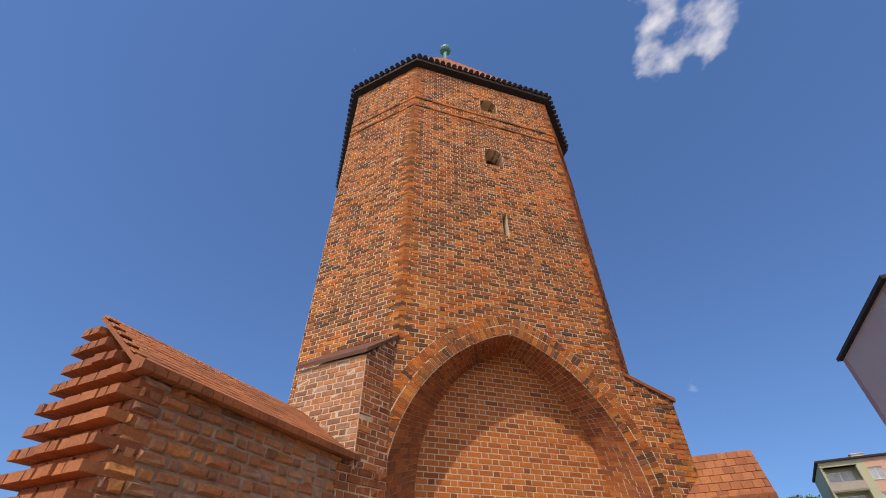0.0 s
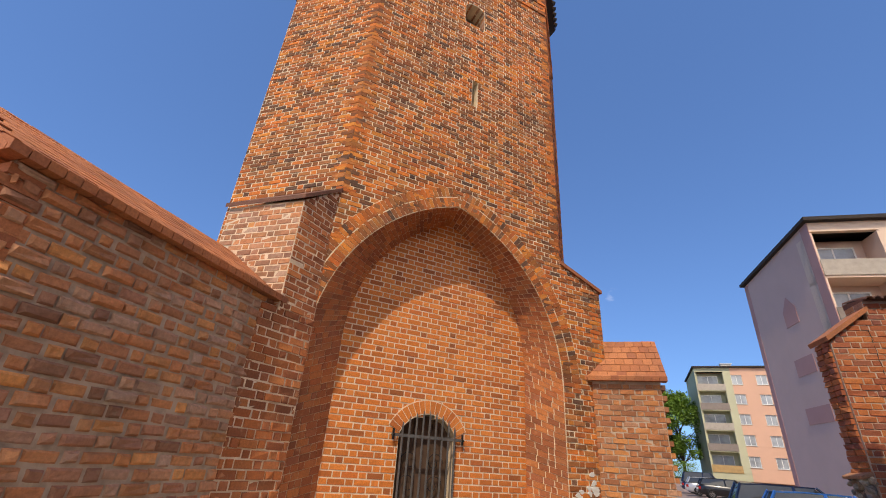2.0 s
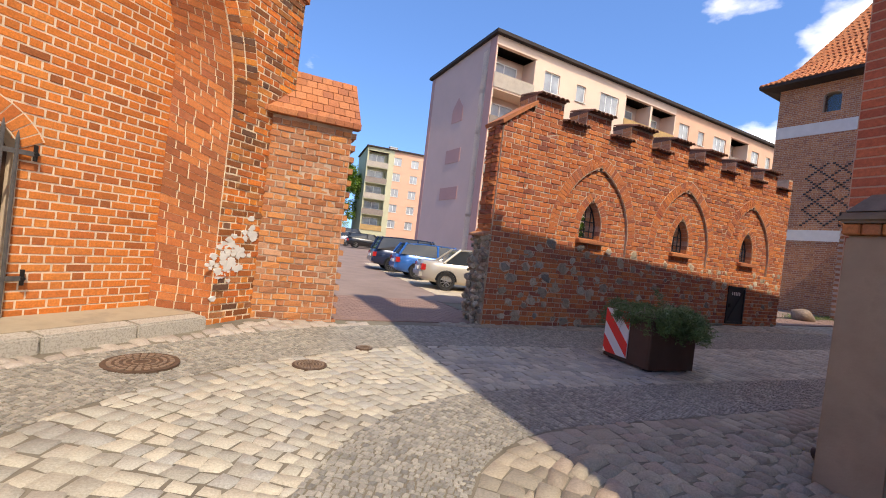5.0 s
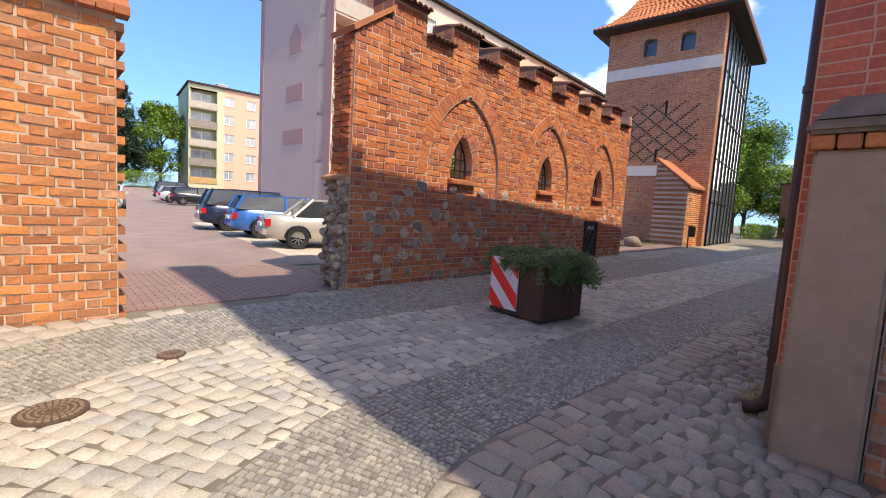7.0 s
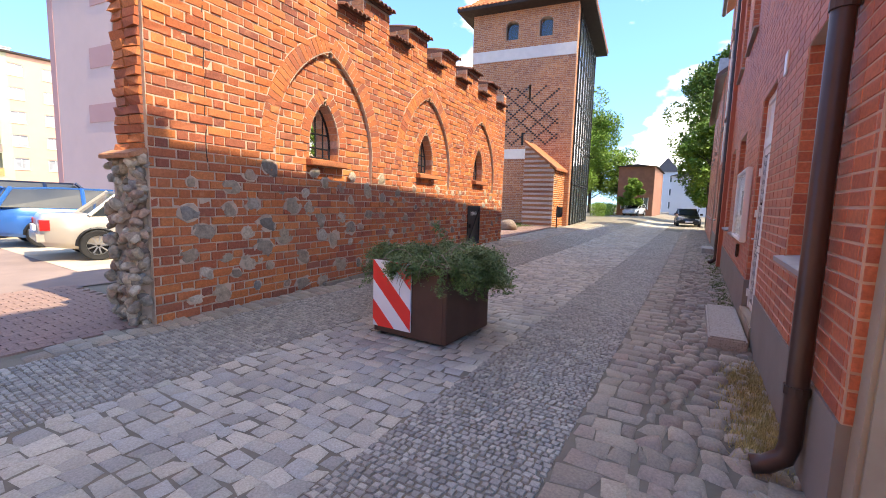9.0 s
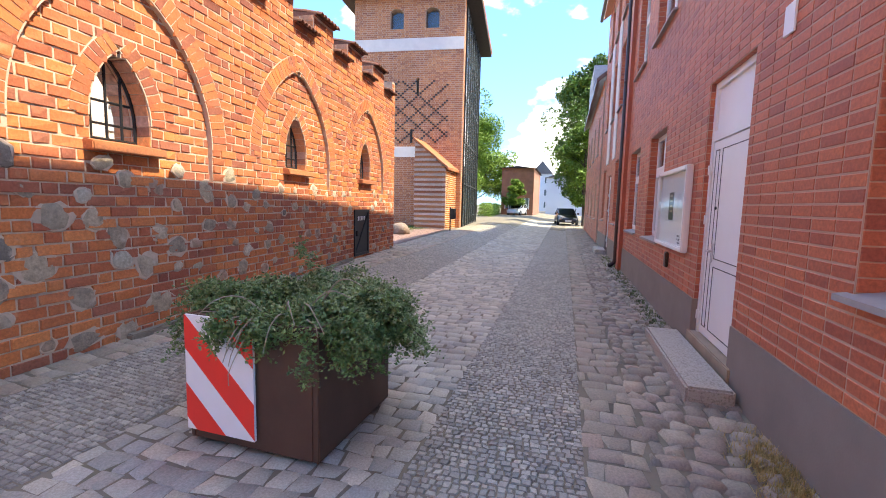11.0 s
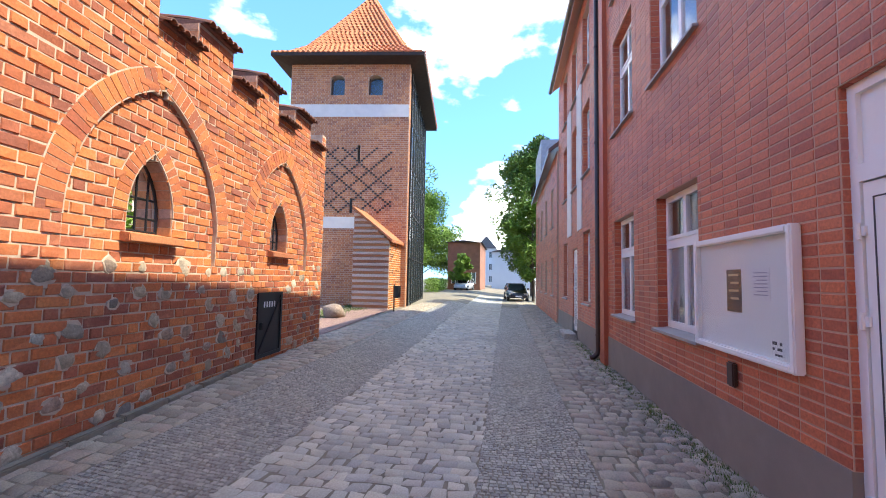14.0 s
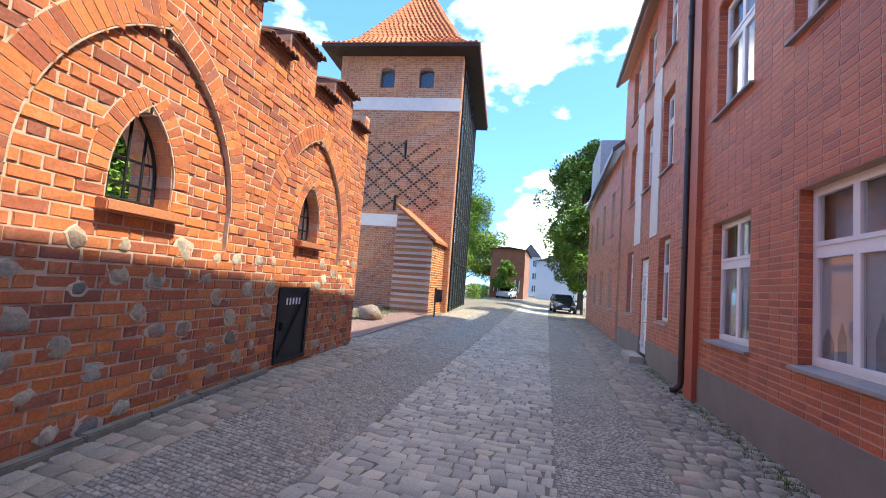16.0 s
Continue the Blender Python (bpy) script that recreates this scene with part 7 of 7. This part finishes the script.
for kq in range(16):                      # old bare shoots that arch over the rim
    a = rp.uniform(2.6, 5.0)
    p = Vector((0.42 + 0.2 * math.cos(a), 0.42 + 0.2 * math.sin(a), 0.78))
    d = Vector((math.cos(a) + rp.gauss(0, 0.3), math.sin(a) + rp.gauss(0, 0.3), rp.uniform(0.9, 1.5))).normalized()
    path = [p]
    for i in range(10):
        p = p + d * rp.uniform(0.045, 0.07)
        d = (d + Vector((rp.gauss(0, 0.12), rp.gauss(0, 0.12), -0.27))).normalized()
        p.z = max(p.z, 0.88) if -0.04 < p.x < w + 0.04 and -0.04 < p.y < w + 0.04 and i > 3 else p.z
        path.append(p.copy())
    bare.tube(path, [0.0075 - 0.0005 * i for i in range(len(path))], 5, False)
shrub = empty("shrub", planter.matrix_basis.copy(), "trailing small-leaved evergreen shrub in the planter", "shrub")
part("leaves", leaf_buf(pts, 0.028, rp, 0.7), M_shrub, shrub, kind="stuff")
part("twigwork", stems, M_bark, shrub, kind="stuff")
part("bare_stem", bare, plain("dry_stem", (0.30, 0.25, 0.19), 0.9, var=0.3, scale=15, bump_s=0.5), shrub, "pale dry leafless stems", kind="stuff")
blades = Buf()
for i in range(90):
    p = Vector((0.62 + rp.gauss(0, 0.035), 0.5 + rp.gauss(0, 0.035), 0.775))
    d = Vector((rp.gauss(0, 0.45), rp.gauss(0, 0.45), 1)).normalized() * rp.uniform(0.1, 0.22)
    s = Vector((-d.y, d.x, 0)).normalized() * 0.004
    k_ = len(blades.v)
    blades.v += [tuple(p - s), tuple(p + s), tuple(p + d * 0.6 + s * 0.6), tuple(p + d * 0.6 - s * 0.6), tuple(p + d + Vector((d.x, d.y, -0.05)) * 0.6)]
    blades.f += [(k_, k_ + 1, k_ + 2, k_ + 3), (k_ + 3, k_ + 2, k_ + 4)]
tuft = empty("grass_tuft", planter.matrix_basis.copy(), "small tuft of fresh grass in the planter's soil", "grass", kind="stuff")
part("blades", blades, M_grass, tuft, kind="stuff")

# litter bin on a post by the stair, and a boulder
binb = empty("litter_bin", Matrix.Translation((23.3, 11.3, ground_z(23.3, 11.3))), "small black litter bin on a post", "litter bin")
q = Buf()
q.tube([(0, 0, 0), (0, 0, 1.1)], 0.03, 8)
part("post", q, M_iron, binb)
q = Buf()
q.loft([[(0.25 + 0.16 * math.cos(t) * f, -0.05 + 0.16 * math.sin(t) * f, z) for t in [math.pi * i / 6 for i in range(12)]] for f, z in ((0.85, 0.55), (1, 0.6), (1, 1.0), (1.06, 1.05))])
part("bucket", q, M_black, binb)
bo = stone_mesh(31, 0.5)
ob = new("boulder", bo)
ob.matrix_basis = Matrix.Translation((20.3, 12.6, 0.3)) @ Matrix.Diagonal((1.0, 0.9, 0.7, 1))
tagged(ob, "grey rounded boulder on a grass patch", "boulder")


# ---- cars ----
def car(name, m, paint, label, length=4.4, width=1.72, height=1.42, wagon=False, glassm=None):
    """A parked car: x forward, wheels on z = 0."""
    c = empty(name, m, label, "car")
    L, W, H = length, width, height
    rw = 0.31
    bl = 0.93 if not wagon else 0.98
    # stations: (x, half width, sill height, belt height)
    body = Buf()
    st_ = [(-L / 2, 0.72, 0.42, 0.80), (-L / 2 + 0.08, 0.84, 0.30, 0.92), (-L / 2 + 0.5, 0.93, 0.24, bl), (-0.2, 1.0, 0.20, 0.92), (0.8, 1.0, 0.20, 0.88), (L / 2 - 0.75, 0.96, 0.22, 0.80), (L / 2 - 0.2, 0.88, 0.26, 0.68), (L / 2, 0.72, 0.36, 0.56)]
    rings = []
    for x, wf, z0, z1 in st_:
        hw = W / 2 * wf
        prof_ = [(-hw * 0.9, z0), (-hw, z0 + 0.12), (-hw * 1.0, (z0 + z1) / 2 + 0.05), (-hw * 0.97, z1 - 0.06), (-hw * 0.88, z1), (hw * 0.88, z1), (hw * 0.97, z1 - 0.06), (hw, (z0 + z1) / 2 + 0.05), (hw, z0 + 0.12), (hw * 0.9, z0)]
        rings.append([(x, y, z) for y, z in prof_])
    body.loft(rings)
    part("body", body, paint, c, smooth=True)
    cab, xr = Buf(), -L / 2 + (0.12 if wagon else 0.75)
    r0 = [(xr, bl - 0.03), (xr + (0.25 if wagon else 0.55), H - 0.03), (xr + 1.0, H), (0.25, H - 0.02), (0.95, bl - 0.1)]
    hw0, hw1 = W / 2 * 0.9, W / 2 * 0.7
    lo = lambda s: [(x, s * (hw0 if z < H - 0.2 else hw1), z) for x, z in r0]
    cab.loft([lo(-1), lo(1)])
    part("cabin", cab, glassm or M_carglass, c, "dark car windows")
    rt = Buf()
    rr = [(xr + (0.2 if wagon else 0.5), H - 0.035), (xr + 1.0, H + 0.012), (0.3, H - 0.01), (0.3, H - 0.05), (xr + 1.0, H - 0.03), (xr + (0.25 if wagon else 0.5), H - 0.08)]
    rt.loft([[(x, s * hw1 * 1.02, z) for x, z in rr] for s in (-1, 1)])
    part("roof", rt, paint, c)
    for s in (-1, 1):
        for (x0, z0_), (x1, z1_) in (((xr - 0.02, bl - 0.03), (xr + (0.25 if wagon else 0.55), H - 0.02)), ((0.3, H - 0.02), (1.0, bl - 0.1)), ((-0.35, bl - 0.03), (-0.35, H - 0.02))):
            p_ = Buf()
            p_.tube([(x0, s * hw0 * 1.0, z0_), (x1, s * hw1 * 1.01, z1_)], 0.045, 5)
            part("pillar", p_, paint, c)
        for x in (-L / 2 + 0.85, L / 2 - 0.85):
            wl_ = Buf()
            n = 22
            y = s * (W / 2 - 0.1)
            wl_.loft([[(x + r * math.cos(t), y + s * d, rw + r * math.sin(t)) for t in [2 * math.pi * i / n for i in range(n)]] for r, d in ((0.02, 0.03), (0.19, 0.04), (0.195, 0.095), (0.29, 0.11), (rw, 0.08), (rw, -0.1), (0.2, -0.11))])
            wh = part("wheel", wl_, M_rubber, c, smooth=False)
            rm = Buf()
            rm.loft([[(x + r * math.cos(t), y + s * d, rw + r * math.sin(t)) for t in [2 * math.pi * i / n for i in range(n)]] for r, d in ((0.2, 0.1), (0.185, 0.06), (0.18, 0.02))], False)
            for i in range(9):
                t = 2 * math.pi * i / 9
                rm.tube([(x + 0.03 * math.cos(t), y + s * 0.075, rw + 0.03 * math.sin(t)), (x + 0.185 * math.cos(t), y + s * 0.085, rw + 0.185 * math.sin(t))], 0.018, 4)
            part("rim", rm, M_chrome, wh)
            ar = Buf()
            ar.tube([(x + 0.345 * math.cos(t), s * (W / 2 * 0.965), rw + 0.345 * math.sin(t)) for t in [math.pi * i / 10 for i in range(11)]], 0.03, 5)
            part("wheel_arch", ar, M_black, c)
        tlm = Buf()
        tlm.box((-L / 2 - 0.01, s * W / 2 * 0.72 - 0.12, 0.62), (-L / 2 + 0.14, s * W / 2 * 0.72 + 0.13, 0.82))
        part("tail_light", tlm, M_tail, c, "red tail light")
        hl = Buf()
        hl.box((L / 2 - 0.22, s * W / 2 * 0.66 - 0.16, 0.5), (L / 2 - 0.02, s * W / 2 * 0.66 + 0.14, 0.66))
        part("headlight", hl, M_chrome, c)
        mr = Buf()
        mr.box((0.62, s * (W / 2 + 0.08) - 0.09, 0.9), (0.76, s * (W / 2 + 0.08) + 0.09, 1.04))
        part("mirror", mr, paint, c)
    bp_ = Buf()
    bp_.box((-L / 2 - 0.06, -W / 2 * 0.8, 0.4), (-L / 2 + 0.1, W / 2 * 0.8, 0.56))
    part("rear_bumper", bp_, paint, c)
    bp_ = Buf()
    bp_.box((L / 2 - 0.1, -W / 2 * 0.78, 0.3), (L / 2 + 0.05, W / 2 * 0.78, 0.48))
    part("front_bumper", bp_, paint, c)
    npl = Buf()
    npl.box((-L / 2 - 0.07, -0.26, 0.6), (-L / 2 - 0.02, 0.26, 0.71))
    part("number_plate", npl, M_signwhite, c)
    npl = Buf()
    npl.box((L / 2 + 0.04, -0.26, 0.34), (L / 2 + 0.06, 0.26, 0.45))
    part("number_plate", npl, M_signwhite, c)
    return c


def paint(name, col):
    m, nd, ln, b = shader(name, 0.28, 0.25, 0.6)
    b.inputs["Base Color"].default_value = (*col, 1)
    b.inputs["Coat Weight"].default_value = 0.6
    return m


M_tail = plain("tail_red", (0.45, 0.02, 0.02), 0.25, var=0.1)
M_carglass = plain("car_glass", (0.03, 0.035, 0.04), 0.05, var=0.1, spec=0.8, bump_s=0.0)
P_silver, P_blue, P_navy, P_dark, P_white = paint("beige_silver_paint", (0.52, 0.47, 0.40)), paint("bright_blue_paint", (0.03, 0.16, 0.50)), paint("navy_paint", (0.012, 0.025, 0.07)), paint("black_paint_car", (0.012, 0.013, 0.016)), paint("pale_silver_paint", (0.55, 0.57, 0.60))


def park(x, y, turn, *args, **kw):
    return car("car", Matrix.Translation((x, y, ground_z(x, y) + 0.005)) @ Matrix.Rotation(radians(turn), 4, "Z"), *args, **kw)


park(7.5, 16.3, -12, P_silver, "pale beige saloon car parked in the yard", length=4.5)
park(7.25, 19.3, -8, P_blue, "bright blue hatchback parked in the yard", length=4.0, wagon=True)
park(7.35, 22.0, -6, P_navy, "dark navy estate car parked in the yard", length=4.7, wagon=True, height=1.55)
park(10.4, 44.0, -5, P_dark, "dark car parked far in the yard", wagon=True)
park(10.2, 47.6, -5, P_white, "pale silver car parked far in the yard", wagon=True)
park(10.6, 52.0, -5, P_navy, "blue van parked far in the yard", wagon=True, height=1.8)
park(3.3, 34.0, -98, P_white, "white car parked by the yard road", wagon=True)
park(43.5, 6.0, 185, P_dark, "black hatchback parked along the street", wagon=True)
park(60.0, 12.0, 170, P_white, "silver car parked far down the street", wagon=True)


# ---- trees and hedges ----
def tree(name, x, y, h, r, label, mat, seed, leaf=0.28, clumps=70, per=260, trunk=0.28, low=0.25, conic=False, z=None):
    rnd = random.Random(seed)
    zg = ground_z(x, y) if z is None else z
    t = empty(name, Matrix.Translation((x, y, zg)), label, "tree")
    b = Buf()
    b.tube([(0, 0, -0.2), (0.05, 0.03, h * 0.2), (rnd.uniform(-.2, .2), rnd.uniform(-.2, .2), h * 0.5), (0, 0, h * 0.93)], [trunk, trunk * 0.8, trunk * 0.5, 0.03], 9)
    pts_ = []
    for k_ in range(clumps):
        f = rnd.uniform(0, 1)
        zz = h * (low + (1 - low) * f)
        rad = r * ((1 - f) * 0.95 + 0.06) if conic else r * (math.sin(math.pi * min(0.97, 0.2 + 0.75 * f)) ** 0.7)
        a, q_ = rnd.uniform(0, 2 * math.pi), rnd.uniform(0.35, 1.0)
        c = Vector((rad * q_ * math.cos(a), rad * q_ * math.sin(a), zz))
        if k_ % 2 == 0:
            b.tube([(0, 0, max(h * 0.15, zz - rad * 0.6)), tuple(c * 0.6 + Vector((0, 0, zz * 0.35))), tuple(c)], [trunk * 0.3, trunk * 0.16, 0.02], 5)
        cr = r * rnd.uniform(0.16, 0.32)
        for i in range(per):
            d = Vector((rnd.gauss(0, 1), rnd.gauss(0, 1), rnd.gauss(0, 0.75)))
            d = d.normalized() * rnd.uniform(0.4, 1.0) ** 0.5
            pts_.append(c + d * cr)
    part("trunk", b, M_bark, t)
    part("crown", leaf_buf(pts_, leaf, rnd, 0.6), mat, t, kind="stuff")
    return t


tree("tree", 44.0, 18.0, 13.0, 5.0, "broad green deciduous tree behind the gate tower", M_leaf, 81, clumps=90, per=330)
tree("tree", 70.0, 19.5, 13.5, 6.0, "broad green deciduous tree far down the street", M_leaf, 82, clumps=80, per=330, leaf=0.34)
tree("tree", 54.0, 4.0, 16.5, 4.6, "tall dense green street tree", M_street, 83, clumps=110, per=330, low=0.2, leaf=0.32)
tree("tree", 42.5, 4.6, 8.0, 2.4, "young green tree beside the house", M_leaf, 84, clumps=45, trunk=0.12)
tree("tree", 6.5, 88.0, 14.0, 6.0, "green tree beyond the yard", M_leaf, 85, leaf=0.4)
tree("tree", 14.5, 84.0, 12.0, 5.0, "green tree beyond the yard", M_leaf, 86, leaf=0.4)
tree("tree", 9.0, 80.0, 14.0, 3.2, "dark conifer beyond the yard", M_pine, 87, leaf=0.35, conic=True, low=0.08)
tree("tree", -6.0, 92.0, 13.0, 6.0, "green tree beyond the yard", M_leaf, 88, leaf=0.4)
tree("tree", 59.5, 12.3, 4.2, 1.5, "small round green tree by a brick building", M_leaf, 89, clumps=40, trunk=0.12)
tree("tree", 20.0, 24.0, 6.0, 2.6, "green tree in the yard behind the old wall", M_leaf, 90, clumps=40)
tree("tree", 75.0, 22.0, 13.0, 6.0, "green tree far down the street", M_leaf, 91, leaf=0.4)


def hedge(x0, y0, x1, y1, h, wdt, label, seed):
    rnd = random.Random(seed)
    t = empty("hedge", Matrix(), label, "hedge")
    pts_ = []
    L = math.hypot(x1 - x0, y1 - y0)
    for i in range(int(L * h * wdt * 260)):
        f = rnd.random()
        x, y = x0 + (x1 - x0) * f + rnd.uniform(-wdt, wdt) / 2, y0 + (y1 - y0) * f + rnd.uniform(-wdt, wdt) / 2
        pts_.append((x, y, ground_z(x, y) + h * (1 - rnd.random() ** 1.6) * (0.85 + 0.25 * noise.noise(Vector((x, y, 0)) * 0.9))))
    part("leaves", leaf_buf(pts_, 0.14, rnd, 0.8), M_leaf, t, kind="stuff")


hedge(48.0, 14.2, 62.0, 15.0, 1.5, 1.4, "trimmed green hedge along the street", 95)
hedge(-2.0, 60.0, 2.5, 44.0, 1.2, 1.2, "green shrubs along the yard road", 96)
hedge(-4.0, 74.0, 14.0, 76.0, 2.2, 2.0, "dark green shrubs at the end of the yard", 97)


def tufts(name, label, spots_, n, size, mat, seed):
    rnd = random.Random(seed)
    b = Buf()
    for x, y, r in spots_:
        for i in range(n):
            px, py = x + rnd.gauss(0, r), y + rnd.gauss(0, r * 0.45)
            z = ground_z(px, py)
            d = Vector((rnd.gauss(0, 0.6), rnd.gauss(0, 0.6), 1)).normalized() * size * rnd.uniform(0.5, 1.2)
            s = Vector((-d.y, d.x, 0)).normalized() * 0.004
            k_ = len(b.v)
            p = Vector((px, py, z))
            b.v += [tuple(p - s), tuple(p + s), tuple(p + d)]
            b.f.append((k_, k_ + 1, k_ + 2))
    t = empty(name, Matrix(), label, "grass", kind="stuff")
    part("blades", b, mat, t, kind="stuff")


tufts("dry_grass", "straw-coloured dry grass at the foot of the house", [(5.4, 4.82, 0.2), (6.0, 4.81, 0.22), (6.6, 4.80, 0.2)], 2200, 0.06, M_straw, 98)
tufts("weeds", "green weeds in the paving joints along the house", [(9.8 + 0.5 * i, 4.78 + 0.03 * (i % 3), 0.25) for i in range(18)], 420, 0.045, M_grass, 99)
tufts("grass_patch", "green grass patch before the gate tower", [(21.0 + 0.7 * i, 13.0 + 0.3 * (i % 4), 0.5) for i in range(8)], 900, 0.12, M_grass, 100)

# far end of the street: brick hall and pale houses
def plain_house(x0, y0, x1, y1, h, mat, label, roofh=2.0, rows=2, cols=4):
    b = empty("house", Matrix(), label, "house")
    q = Buf()
    q.box((x0, y0, -0.3), (x1, y1, h))
    part("wall", q, mat, b)
    q = Buf()
    ym = (y0 + y1) / 2
    q.hexa([(x0 - 0.3, y0 - 0.3, h), (x1 + 0.3, y0 - 0.3, h), (x1 + 0.3, y1 + 0.3, h), (x0 - 0.3, y1 + 0.3, h)], [(x0 - 0.3, ym - 0.1, h + roofh), (x1 + 0.3, ym - 0.1, h + roofh), (x1 + 0.3, ym + 0.1, h + roofh), (x0 - 0.3, ym + 0.1, h + roofh)])
    part("roof", q, M_darkroof if roofh < 1 else M_zinc, b)
    for r in range(rows):
        for c in range(cols):
            y = y0 + (y1 - y0) * (c + 0.5) / cols
            z = 1.0 + r * 2.9
            q = Buf()
            q.box((x0 - 0.05, y - 0.5, z), (x0 + 0.02, y + 0.5, z + 1.4))
            w_ = part("window", q, M_facade, b)
            q = Buf()
            for a in (y - 0.55, y - 0.03, y + 0.47):
                q.box((x0 - 0.08, a, z - 0.05), (x0 - 0.02, a + 0.08, z + 1.45))
            part("frame", q, M_white, w_)


M_wash = plain("pale_grey_plaster", (0.58, 0.58, 0.58), 0.9, var=0.05, scale=0.4)
plain_house(62.0, 10.2, 76.0, 14.4, 6.3, plain("brown_cladding", (0.26, 0.115, 0.07), 0.8, var=0.2, scale=1.5), "reddish-brown flat-roofed brick hall", 0.3, 1, 2)
plain_house(110.0, 9.4, 122.0, 14.0, 9.0, M_wash, "pale grey house at the end of the street", 3.0, 3, 2)
plain_house(86.0, 2.4, 98.0, 9.5, 6.6, M_wash, "windowless pale gable wall at the end of the street", 1.2, 0, 0)
